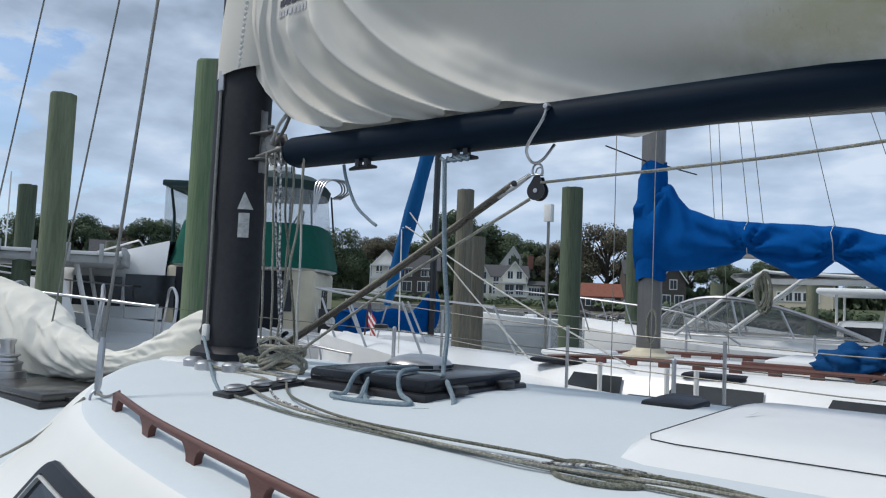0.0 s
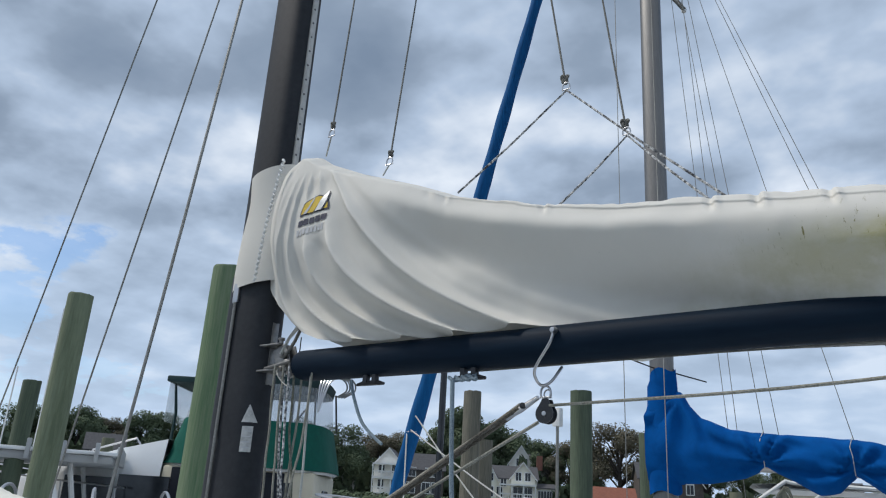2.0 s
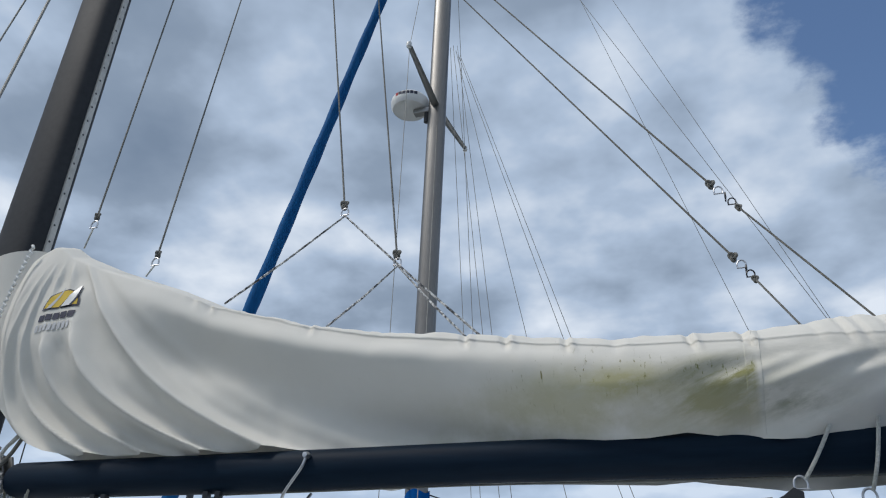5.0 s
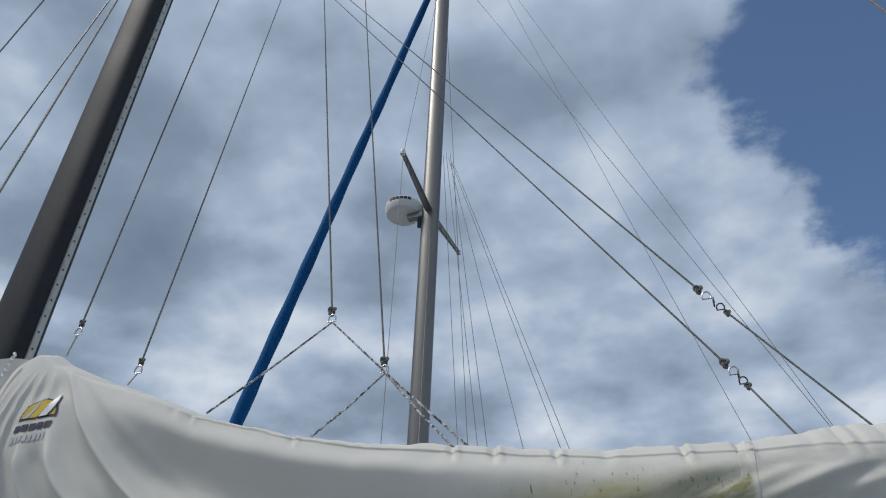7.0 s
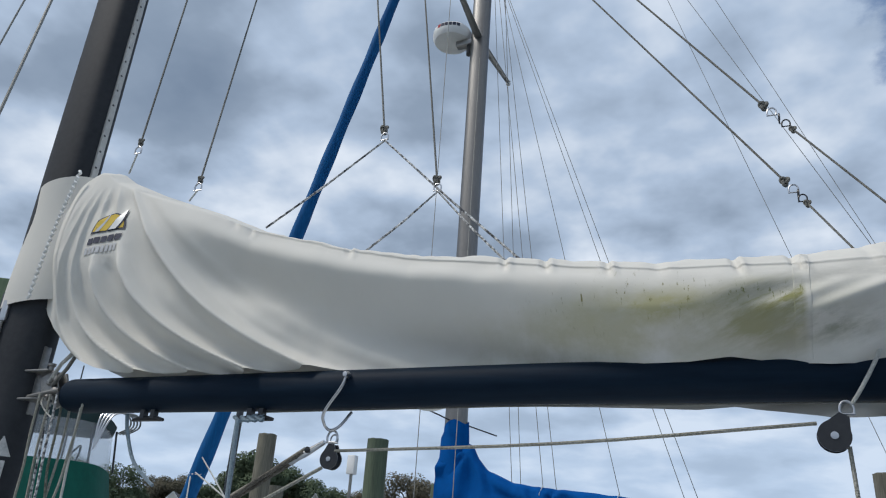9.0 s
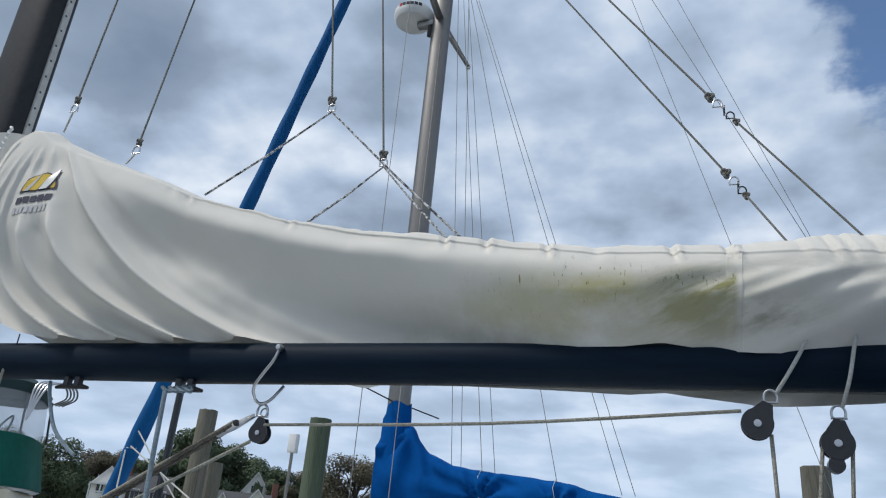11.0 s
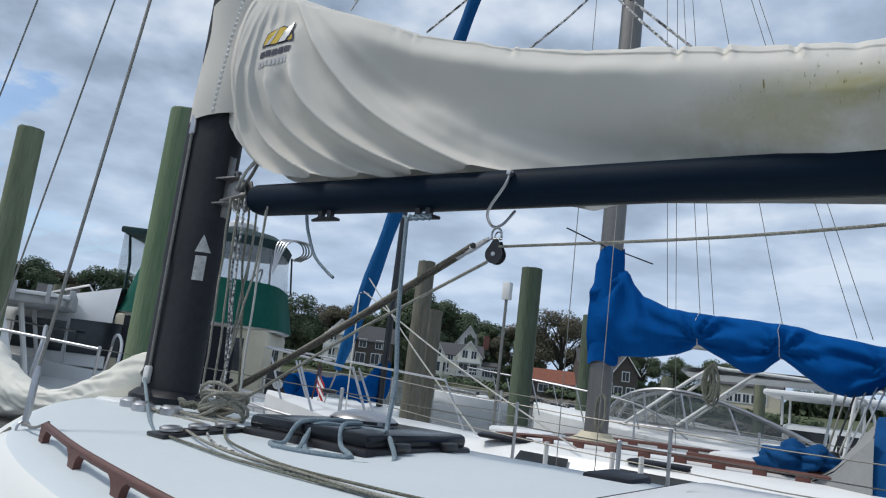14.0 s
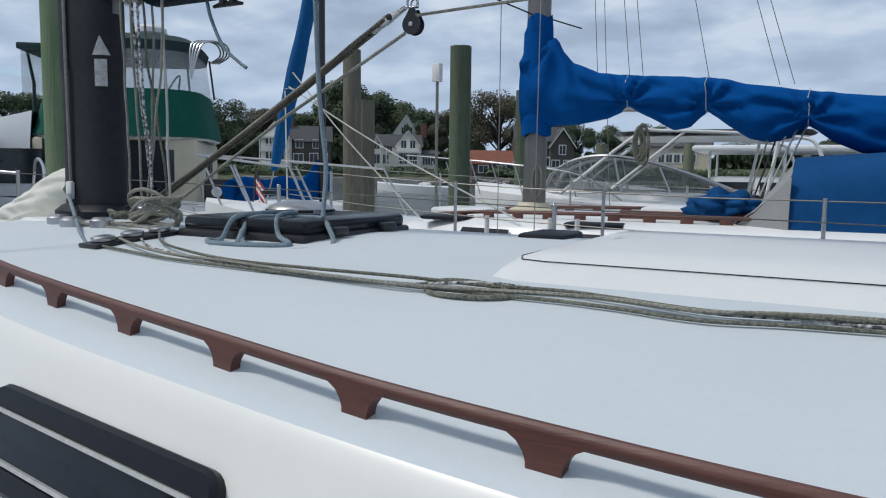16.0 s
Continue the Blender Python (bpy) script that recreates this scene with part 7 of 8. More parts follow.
for d in (12.3, 12.4):
    g.faces.new([g.verts.new(polar(az, d, z)) for az, z in ((155.05, 2.36), (154.1, 2.34), (153.3, 1.85), (152.5, 1.32), (153.7, 1.32), (154.3, 1.85))])
part("radar_arch_leg", g, WHITE, sb, "white raked arch leg", smooth=False)
part("radar_mast", tube([polar(160.2, 13.6, 2.3), polar(159.6, 13.6, 2.6), polar(159.1, 13.6, 2.86)], [0.14, 0.10, 0.09], 10), PLASTICW, sb)
part("satellite_dome", lathe([(0.17, 0.0), (0.20, 0.04), (0.21, 0.12), (0.20, 0.26), (0.15, 0.36), (0.06, 0.41), (0.0, 0.415)], polar(159.05, 13.6, 2.86), 22), PLASTICW, sb, "white satellite dome")
part("radome", lathe([(0.30, 0.0), (0.33, 0.04), (0.32, 0.16), (0.26, 0.22), (0.0, 0.24)], polar(160.6, 13.4, 2.36), 22), PLASTICW, sb, "white radome")
for x, y, h in ((-1.3, 0.5, 1.3), (0.35, 1.0, 1.4), (-1.6, -0.9, 2.6)):
    part("whip_aerial", tube([S @ Vector((x, y, 2.3)), S @ Vector((x, y, 2.3 + h))], 0.012, 6), PLASTICW, sb)
for s in (-1, 1):
    hoop(S, [(-0.5, s * 1.7, 1.15), (-0.4, s * 1.7, 1.75), (1.5, s * 1.62, 1.85), (3.2, s * 1.15, 1.95), (5.0, s * 0.15, 2.1)], 0.018, STEEL, sb, "bow_rail")
    for x, w in ((0.6, 1.7), (1.7, 1.6), (2.8, 1.3), (3.9, 0.85)):
        hoop(S, [(x, s * w, 1.1), (x + 0.05, s * w, 1.85)], 0.014, STEEL, sb, "rail_post", 0)

# small white tender frames and clutter of the boat just ahead, with open steel hoops
F = yacht_place(156.0, 10.2, 240)
fb = thing("runabout", F.translation, "white runabout with a raked windscreen and steel hoops", "motor boat")
FST = [(-2.4, 0.95, 0.75), (-1.0, 1.05, 0.8), (0.6, 1.0, 0.9), (1.9, 0.6, 1.05), (2.7, 0.05, 1.15)]
part("hull", add_grid(bmesh.new(), hull_rows(FST, [(1.0, 1.0), (0.97, 0.5), (0.9, 0.0)], F)), WHITE, fb)
part("deck", add_grid(bmesh.new(), deck_rows(FST, 0.06, F)), WHITE, fb)
part("windscreen", add_grid(bmesh.new(), [[F @ Vector((0.9 - 0.5 * abs(k) / 3, 0.3 * k, 0.9)) for k in range(-3, 4)], [F @ Vector((0.45 - 0.5 * abs(k) / 3, 0.27 * k, 1.4)) for k in range(-3, 4)]]), WINDOW, fb)
for x in (-1.6, -0.8, 0.1):
    hoop(F, [(x, -1.0, 0.8), (x - 0.1, -0.95, 1.6), (x - 0.1, -0.5, 1.82), (x - 0.1, 0.5, 1.82), (x - 0.1, 0.95, 1.6), (x, 1.0, 0.8)], 0.018, STEEL, fb, "steel_hoop")

# ---- small blue-covered sailboat and open boats towards the channel ----
K = yacht_place(128.5, 14.0, 205)
ks = thing("small_sailboat", K.translation, "small white sailboat with a dark mast and a blue sail cover", "sailboat")
KST = [(-3.0, 0.9, 0.8), (-1.0, 1.15, 0.82), (1.0, 1.05, 0.9), (2.5, 0.5, 1.0), (3.3, 0.05, 1.08)]
part("hull", add_grid(bmesh.new(), hull_rows(KST, [(1.0, 1.0), (0.97, 0.5), (0.9, 0.0)], K)), WHITE, ks)
part("deck", add_grid(bmesh.new(), deck_rows(KST, 0.08, K)), WHITE, ks)
part("cabin", box((-0.8, -0.65, 0.85), (1.3, 0.65, 1.2), 0.1, K), WHITE, ks)
mk = polar(127.35, 13.4)
part("mast", tube([(mk.x, mk.y, 0.9), (mk.x, mk.y, 6.5)], 0.06, 10), HULLDK, ks, "dark spar")
g = bmesh.new()
rows = []
a, b = polar(127.3, 13.5), polar(134.0, 12.6)
for k in range(40):
    f = k / 39
    p = a.lerp(b, f)
    top = 1.62 + 0.42 * max(0, 1 - f / 0.22) ** 1.2 + 0.03 * math.sin(f * 17)
    low = 1.28 - 0.05 * math.sin(f * 9)
    ring = []
    for j in range(14):
        an = 2 * math.pi * j / 14
        q = 1 + 0.15 * noise.noise(Vector((f * 12, math.cos(an), math.sin(an))))
        ring.append((p.x + 0.09 * q * math.cos(an), p.y + 0.11 * q * math.cos(an), (top + low) / 2 + (top - low) / 2 * math.sin(an) * q))
    rows.append(ring)
add_grid(g, rows, closed=True)
part("sail_cover", g, BLUE, ks, "royal blue sail cover")
flag = thing("flag", polar(132.5, 11.0, 1.2), "small striped ensign drooping on its staff", "flag")
fp = polar(132.5, 11.0)
part("staff", tube([(fp.x, fp.y, 1.0), (fp.x + 0.1, fp.y, 1.85)], 0.012, 6), REDWOOD, flag)
for k in range(7):
    g = bmesh.new()
    add_grid(g, [[(fp.x + 0.09 + 0.028 * j, fp.y - 0.012 * j + 0.02 * math.sin(j), 1.78 - 0.05 * (k + m) - 0.035 * j) for j in range(9)] for m in (0, 1)])
    part("stripe", g, RED if k % 2 == 0 else TRIMW, flag)
g = bmesh.new()
add_grid(g, [[(fp.x + 0.088 + 0.028 * j, fp.y - 0.012 * j + 0.02 * math.sin(j) - 0.01, 1.782 - 0.045 * m - 0.035 * j) for j in range(4)] for m in range(4)])
part("canton", g, INK, flag)


def open_boat(az, dist, heading, length, label, board=False):
    P = yacht_place(az, dist, heading)
    t = thing("motorboat", P.translation, label, "motor boat", "boats towards the channel")
    k = length / 6
    st = [(-3.0 * k, 1.0, 0.6), (-1 * k, 1.15, 0.64), (1.2 * k, 1.0, 0.74), (2.6 * k, 0.45, 0.86), (3.2 * k, 0.04, 0.92)]
    part("hull", add_grid(bmesh.new(), hull_rows(st, [(1.0, 1.0), (0.985, 0.9), (0.93, 0.45), (0.85, 0.0)], P)), WHITE, t)
    part("deck", add_grid(bmesh.new(), deck_rows(st, 0.08, P)), WHITE, t)
    part("console", box((-0.7, -0.4, 0.62), (0.2, 0.4, 0.98), 0.12, P), WHITE, t)
    part("windscreen", box((0.16, -0.38, 0.92), (0.20, 0.38, 1.2), 0.01, P), WINDOW, t)
    for s in (-1, 1):
        hoop(P, [(-0.3 * k, s * 1.05, 0.65), (0.0, s * 1.05, 1.05), (1.5 * k, s * 0.85, 1.2), (3.0 * k, s * 0.12, 1.35)], 0.016, STEEL, t, "bow_rail")
        for x, w in ((0.6, 1.0), (1.4, 0.9), (2.2, 0.6)):
            hoop(P, [(x * k, s * w, 0.72), (x * k + 0.1, s * w, 1.2)], 0.012, STEEL, t, "rail_post", 0)
    if board:
        part("name_board", box((0.2, 1.08, 0.36), (1.3, 1.12, 0.60), 0.01, P), TRIMW, t)
        cu = bpy.data.curves.new("name", "FONT")
        cu.body, cu.size, cu.extrude = "TANGENT", 0.2, 0.004
        o = new("lettering", cu)
        o.matrix_world = P @ Matrix.Translation((1.25, 1.135, 0.41)) @ Matrix.Rotation(radians(180), 4, "Z") @ Matrix.Rotation(radians(90), 4, "X")
        dg = bpy.context.evaluated_depsgraph_get()
        me = bpy.data.meshes.new_from_object(o.evaluated_get(dg))
        mw = o.matrix_world.copy()
        bpy.data.objects.remove(o)
        me.materials.clear()
        me.materials.append(INK)
        o = new("lettering", me)
        o.parent = t
        o.matrix_parent_inverse = t.matrix_world.inverted()
        o.matrix_world = mw
    return t


open_boat(126.5, 9.6, 200, 5.0, "white open motorboat with steel bow rails", True)
open_boat(131.0, 10.8, 215, 5.0, "white open motorboat with a low windscreen")
open_boat(120.0, 62.0, 190, 7.5, "white open motorboat by the channel")
open_boat(113.0, 55.0, 170, 6.5, "white open motorboat by the channel")
open_boat(149.0, 24.0, 230, 7.0, "white open motorboat beyond the pilings")

# ---- express cruiser with an arched windscreen and white hardtop ----
E = yacht_place(103.0, 15.0, 192)
ex = thing("express_cruiser", E.translation, "white express cruiser with an arched windscreen and radar arch", "motor boat")
EST = [(-4.5, 1.55, 1.05), (-2, 1.7, 1.12), (0.5, 1.65, 1.22), (1.9, 1.2, 1.32), (2.9, 0.5, 1.38), (3.4, 0.05, 1.42)]
part("hull", add_grid(bmesh.new(), hull_rows(EST, [(1.0, 1.0), (0.985, 0.6), (0.93, 0.0)], E)), WHITE, ex)
part("deck", add_grid(bmesh.new(), deck_rows(EST, 0.16, E)), WHITE, ex)
GLASSB = material("tinted_boat_glass", (0.10, 0.12, 0.12), 0.08, tint=(0.16, 0.18, 0.18), grain=2, bump=0.0, alpha=0.45)


def arch(s, f, up):
    """Side frame of the windscreen: f from the bow end to the after end."""
    x = 1.9 - 3.5 * f
    return E @ Vector((x, s * (0.75 + 0.6 * min(1.0, f / 0.35)), 1.42 + up * 0.66 * math.sin(math.pi * f ** 0.62) ** 0.9))


ws = part("windscreen", add_grid(bmesh.new(), [[arch(-1, f, u) for u in (0, 0.5, 1)] for f in np.linspace(0.0, 1.0, 20)]), GLASSB, ex, "tinted arched windscreen")
part("pane", add_grid(bmesh.new(), [[arch(1, f, u) for u in (0, 0.5, 1)] for f in np.linspace(0.0, 1.0, 20)]), GLASSB, ws)
part("pane", add_grid(bmesh.new(), [[arch(-1, f, 1).lerp(arch(1, f, 1), q) for q in (0, 0.33, 0.66, 1)] for f in np.linspace(0.0, 0.36, 8)]), GLASSB, ws)
for s_ in (-1, 1):
    part("windscreen_frame", tube([arch(s_, f, 1) for f in np.linspace(0, 1, 24)], 0.035, 8), STEEL, ws)
    part("windscreen_frame", tube([arch(s_, f, 0) for f in np.linspace(0, 1, 12)], 0.025, 8), STEEL, ws)
    for f in (0.22, 0.42, 0.66):
        part("windscreen_frame", tube([arch(s_, f, 0), arch(s_, f * 0.9, 1)], 0.022, 6), STEEL, ws)
part("hardtop", add_grid(bmesh.new(), [[E @ Vector((x, y, z)) for y in (-1.3, -0.7, 0, 0.7, 1.3)] for x, z in ((0.6, 2.44), (0.55, 2.50), (-0.5, 2.54), (-2.6, 2.54), (-2.7, 2.48), (-2.65, 2.44), (0.55, 2.42))]), WHITE, ex, "white hardtop")
for s in (-1, 1):
    hoop(E, [(1.5, s * 1.35, 1.4), (0.2, s * 1.32, 2.45), (-0.2, s * 1.3, 2.52), (-2.2, s * 1.35, 2.42), (-2.7, s * 1.42, 2.2), (-2.85, s * 1.5, 1.3)], 0.03, PLASTICW, ex, "hardtop_frame")
    hoop(E, [(0.6, s * 1.36, 1.5), (-0.6, s * 1.3, 2.5)], 0.025, PLASTICW, ex, "hardtop_frame", 0)
    hoop(E, [(-1.9, s * 1.45, 1.2), (-2.1, s * 1.4, 2.45)], 0.03, PLASTICW, ex, "hardtop_frame", 0)
    hoop(E, [(0.4, s * 1.6, 1.3), (1.2, s * 1.55, 1.75), (2.8, s * 1.15, 1.95), (4.2, s * 0.5, 2.05), (4.9, s * 0.1, 2.1)], 0.016, STEEL, ex, "bow_rail")
    for x, w in ((1.4, 1.5), (2.4, 1.25), (3.3, 0.9), (4.2, 0.5)):
        hoop(E, [(x - 0.2, s * w, 1.35), (x, s * w, 1.98)], 0.013, STEEL, ex, "rail_post", 0)
for x, y in ((0.6, 1.52), (-0.8, 1.62)):
    part("porthole", lathe([(0.09, 0.0), (0.09, 0.02), (0.0, 0.025)], sides=14, m=E @ Matrix.Translation((x, y + 0.06, 1.05)) @ Matrix.Rotation(radians(-90), 4, "X")), BLACK, ex)

W = yacht_place(94.0, 20.0, 185)
wb = thing("motor_yacht", W.translation, "white motor yacht with a long flat hardtop and dark windows", "motor boat")
part("hull", add_grid(bmesh.new(), hull_rows(SST, [(1.0, 1.0), (0.98, 0.5), (0.92, 0.0)], W)), WHITE, wb)
part("deck", add_grid(bmesh.new(), deck_rows(SST, 0.06, W)), WHITE, wb)
part("cabin", box((-2.5, -1.3, 0.95), (1.6, 1.3, 1.75), 0.12, W), WHITE, wb)
for k in range(4):
    part("window", box((-2.2 + 0.95 * k, 1.29, 1.2), (-1.4 + 0.95 * k, 1.32, 1.62), 0.0, W), WINDOW, wb)
part("hardtop", box((-3.2, -1.5, 2.32), (2.0, 1.5, 2.46), 0.06, W), WHITE, wb)
for x, s in ((-2.6, 1), (-2.6, -1), (0, 1), (0, -1), (1.6, 1), (1.6, -1)):
    part("hardtop_leg", tube([W @ Vector((x, s * 1.3, 1.7)), W @ Vector((x, s * 1.35, 2.35))], 0.03, 8), PLASTICW, wb)


# ---- floating docks between the berths ----
def dock(a, b, width, label):
    a, b = Vector(a), Vector(b)
    L = (b - a).length
    m = Matrix.Translation((a.x, a.y, 0)) @ Matrix.Rotation(math.atan2(b.y - a.y, b.x - a.x), 4, "Z")
    d = thing("dock", (a.x, a.y, 0.0), label, "dock")
    part("frame", box((0, -width / 2, 0.10), (L, width / 2, 0.40), 0.0, m), DOCKWOOD, d)
    n = int(L / 0.15)
    g = box((0.004, -width / 2 - 0.03, 0.405), (0.144, width / 2 + 0.03, 0.445))
    first = part("plank", g, DOCKWOOD, d)
    first.matrix_world = m
    for k in range(1, n):
        o = new("plank", first.data)
        o.parent = d
        o.matrix_parent_inverse = d.matrix_world.inverted()
        o.matrix_world = m @ Matrix.Translation((0.15 * k, 0, 0))
    return d


dock((-8.2, -0.35, 0), (6.0, -0.35, 0), 1.1, "weathered plank finger dock beside the near boat")
dock((-8.0, 5.25, 0), (3.0, 5.25, 0), 0.7, "weathered plank finger dock between the sailboats")


# ---- far shore ----
def shore_point(az, dist, z):
    return polar(az, dist, z)


g = bmesh.new()
rows = []
for az in range(60, 206, 2):
    d = 118 + 9 * noise.noise(Vector((az * 0.07, 3, 0))) + 35 * smoothstep(140, 160, az) - 22 * smoothstep(118, 106, az)
    rows.append([shore_point(az, d - 4, -0.8), shore_point(az, d, 0.25), shore_point(az, d + 1.0, 0.9), shore_point(az, d + 14, 1.9 + 0.8 * noise.noise(Vector((az * 0.2, 1, 0)))), shore_point(az, d + 60, 4.0), shore_point(az, d + 400, 9.0)])
add_grid(g, rows)
tagged(link("ground", g, GRASS), "green and tan lawns sloping up from the far shore", "ground", kind="structure")


def rocks(name, az0, az1, count, seed, label):
    rnd = random.Random(seed)
    g = bmesh.new()
    for k in range(count):
        az = az0 + (az1 - az0) * k / count + rnd.uniform(-0.06, 0.06)
        d = 117 + 9 * noise.noise(Vector((az * 0.07, 3, 0))) + 35 * smoothstep(140, 160, az) - 22 * smoothstep(118, 106, az) + rnd.uniform(-1.2, 0.6)
        r = bmesh.ops.create_icosphere(g, subdivisions=1, radius=rnd.uniform(0.35, 0.8))
        c = polar(az, d, rnd.uniform(0.1, 0.7))
        for v in r["verts"]:
            v.co = c + Vector((v.co.x * 1.5, v.co.y * 1.3, v.co.z * 0.8)) * (1 + 0.4 * noise.noise(v.co * 2 + Vector((k, 0, 0))))
    return tagged(link(name, g, ROCK, smooth=False), label, "rocks", kind="stuff")


rocks("shore_rocks", 96, 119, 260, 5, "grey boulders lining the far shore")
wall_pts = [(az, 116.5 + 9 * noise.noise(Vector((az * 0.07, 3, 0)))) for az in np.arange(119.4, 133.5, 0.5)]
g = bmesh.new()
add_grid(g, [[polar(a, d, -0.5), polar(a, d, 0.95), polar(a, d + 0.6, 1.0), polar(a, d + 0.6, 0.2)] for a, d in wall_pts])
tagged(link("seawall", g, SEAWALL), "pale concrete seawall along the far shore", "wall", kind="structure")


def tree(at, height, spread, mat, seed, bare=0.0, label="dark leafy tree on the far shore"):
    """A tapered trunk with limbs and a crown of many small leaf clumps."""
    rnd = random.Random(seed)
    x, y, z0 = at
    t = thing("tree", at, label, "tree", "shore trees")
    g = bmesh.new()
    top = Vector((x + rnd.uniform(-0.5, 0.5), y, z0 + height * 0.75))
    add_tube(g, [(x, y, z0 - 0.5), (x, y, z0 + height * 0.3), top], [0.035 * height, 0.026 * height, 0.008 * height], 7)
    lobes = []
    for k in range(15 + int(9 * bare)):
        a = rnd.uniform(0, 2 * math.pi)
        h = rnd.uniform(0.32, 0.88)
        rr = spread * math.sqrt(max(0.06, 1 - ((h - 0.52) / 0.5) ** 2)) * rnd.uniform(0.45, 0.85)
        c = Vector((x + rr * math.cos(a), y + rr * math.sin(a), z0 + height * h))
        lobes.append((c, spread * rnd.uniform(0.28, 0.44)))
        add_tube(g, [(x, y, z0 + height * h * 0.55), Vector((x, y, z0 + height * h * 0.75)).lerp(c, 0.5), c], [0.012 * height, 0.008 * height, 0.002 * height], 5)
    lobes.append((Vector((x, y, z0 + height * 0.83)), spread * 0.42))
    part("trunk", g, BARK, t)
    n = int(14000 * (1 - 0.35 * bare))
    verts, faces = [], []
    for k in range(n):
        c, r = lobes[rnd.randrange(len(lobes))]
        way = Vector((rnd.gauss(0, 1), rnd.gauss(0, 1), rnd.gauss(0, 1))).normalized()
        d = way * (rnd.random() ** 0.3)
        p = c + Vector((d.x * r, d.y * r, d.z * r * 0.85))
        s = rnd.uniform(0.15, 0.34) * height / 16 * (1 - 0.45 * bare)
        out = (way + Vector((rnd.gauss(0, 0.35), rnd.gauss(0, 0.35), rnd.gauss(0.15, 0.35)))).normalized()
        u = out.cross(Vector((rnd.gauss(0, 1), rnd.gauss(0, 1), rnd.gauss(0, 1)))).normalized()
        w = out.cross(u)
        i = len(verts)
        verts += [p + u * s, p + w * s * 0.7 + u * 0.2 * s, p - u * s * 0.8, p - w * s * 0.75]
        faces.append((i, i + 1, i + 2, i + 3))
    me = bpy.data.meshes.new("crown")
    me.from_pydata(verts, [], faces)
    me.materials.append(mat)
    o = new("crown", me)
    o.parent = t
    o.matrix_parent_inverse = t.matrix_world.inverted()
    return t


for i, (az, d, h, s, mat, bare) in enumerate((
    (137.6, 150, 13.5, 6.5, LEAF, 0.0), (135.2, 148, 12.6, 6.5, LEAF, 0.0), (133.6, 155, 10.5, 5.5, LEAF, 0.1), (131.9, 165, 12.5, 5.5, LEAFB, 0.25), (130.4, 175, 14.0, 6.5, LEAFB, 0.2), (128.6, 168, 12.0, 6.0, LEAF, 0.1),
    (126.6, 165, 17.0, 6.5, LEAF, 0.0), (125.2, 160, 18.5, 7.5, LEAF, 0.0), (123.2, 168, 17.5, 7.5, LEAF, 0.0), (121.6, 172, 14.0, 6.0, LEAF, 0.15), (119.3, 150, 12.2, 4.2, LEAF, 0.15), (117.7, 150, 12.6, 5.0, LEAFB, 0.3), (116.2, 145, 11.0, 4.5, LEAF, 0.1),
    (114.2, 140, 15.0, 6.4, LEAFB, 0.45), (112.4, 150, 14.5, 6.2, LEAFB, 0.5), (110.2, 150, 11.0, 5.0, LEAF, 0.2), (108.5, 145, 9.5, 4.5, LEAF, 0.1), (106.0, 150, 9.0, 4.5, LEAF, 0.2), (103.5, 140, 8.5, 4.2, LEAF, 0.1), (100.5, 160, 7.5, 4.0, LEAFB, 0.2),
    (91.0, 170, 9.5, 3.6, LEAF, 0.1), (88.2, 180, 8.0, 2.0, LEAF, 0.3), (85.5, 170, 7.0, 4.5, LEAF, 0.1), (97.0, 175, 7.0, 5.0, LEAF, 0.1),
    (140.5, 160, 12.5, 6.5, LEAF, 0.0), (143.0, 170, 14.0, 7.0, LEAF, 0.0), (146.5, 165, 13.0, 6.5, LEAF, 0.0), (148.0, 160, 13.2, 5.5, LEAF, 0.0), (150.3, 170, 12.8, 4.5, LEAFB, 0.35), (152.5, 165, 14.0, 5.5, LEAF, 0.1), (154.6, 168, 13.5, 6.0, LEAF, 0.1), (156.6, 172, 13.2, 6.5, LEAF, 0.05), (158.8, 175, 13.0, 6.5, LEAF, 0.05), (161.2, 180, 12.0, 6.5, LEAF, 0.1), (164.0, 180, 13.0, 7.0, LEAF, 0.0), (167.5, 180, 12.0, 7.0, LEAF, 0.0))):
    tree(polar(az, d, 2.6), h, s, mat, 100 + i, bare, "thin brownish tree on the far shore" if bare > 0.4 else ("autumn-tinged tree on the far shore" if mat is LEAFB else "dark green leafy tree on the far shore"))


def hedge(az0, az1, dist, h, seed):
    """A thicket of leaves along the shore, past counting."""
    rnd = random.Random(seed)
    verts, faces = [], []
    for k in range(int(4200 * (az1 - az0) / 10)):
        az = rnd.uniform(az0, az1)
        p = polar(az, dist + rnd.uniform(-4, 4), 2.0 + rnd.random() ** 0.7 * h * (0.7 + 0.5 * noise.noise(Vector((az * 1.3, seed, 0)))))
        s = rnd.uniform(0.4, 0.9)
        out = (way + Vector((rnd.gauss(0, 0.35), rnd.gauss(0, 0.35), rnd.gauss(0.15, 0.35)))).normalized()
        u = out.cross(Vector((rnd.gauss(0, 1), rnd.gauss(0, 1), rnd.gauss(0, 1)))).normalized()
        w = out.cross(u)
        i = len(verts)
        verts += [p + u * s, p + w * s * 0.7, p - u * s * 0.8, p - w * s * 0.75]
        faces.append((i, i + 1, i + 2, i + 3))
    me = bpy.data.meshes.new("thicket")
    me.from_pydata(verts, [], faces)
    me.materials.append(LEAF)
    return tagged(new("thicket", me), "dark thicket of shrubs along the far shore", "shrubs", kind="stuff")


hedge(84, 119, 140, 5.0, 1)
hedge(126, 140, 152, 8.0, 2)
hedge(139, 172, 160, 9.0, 3)
hedge(118.5, 126, 152, 9.0, 4)


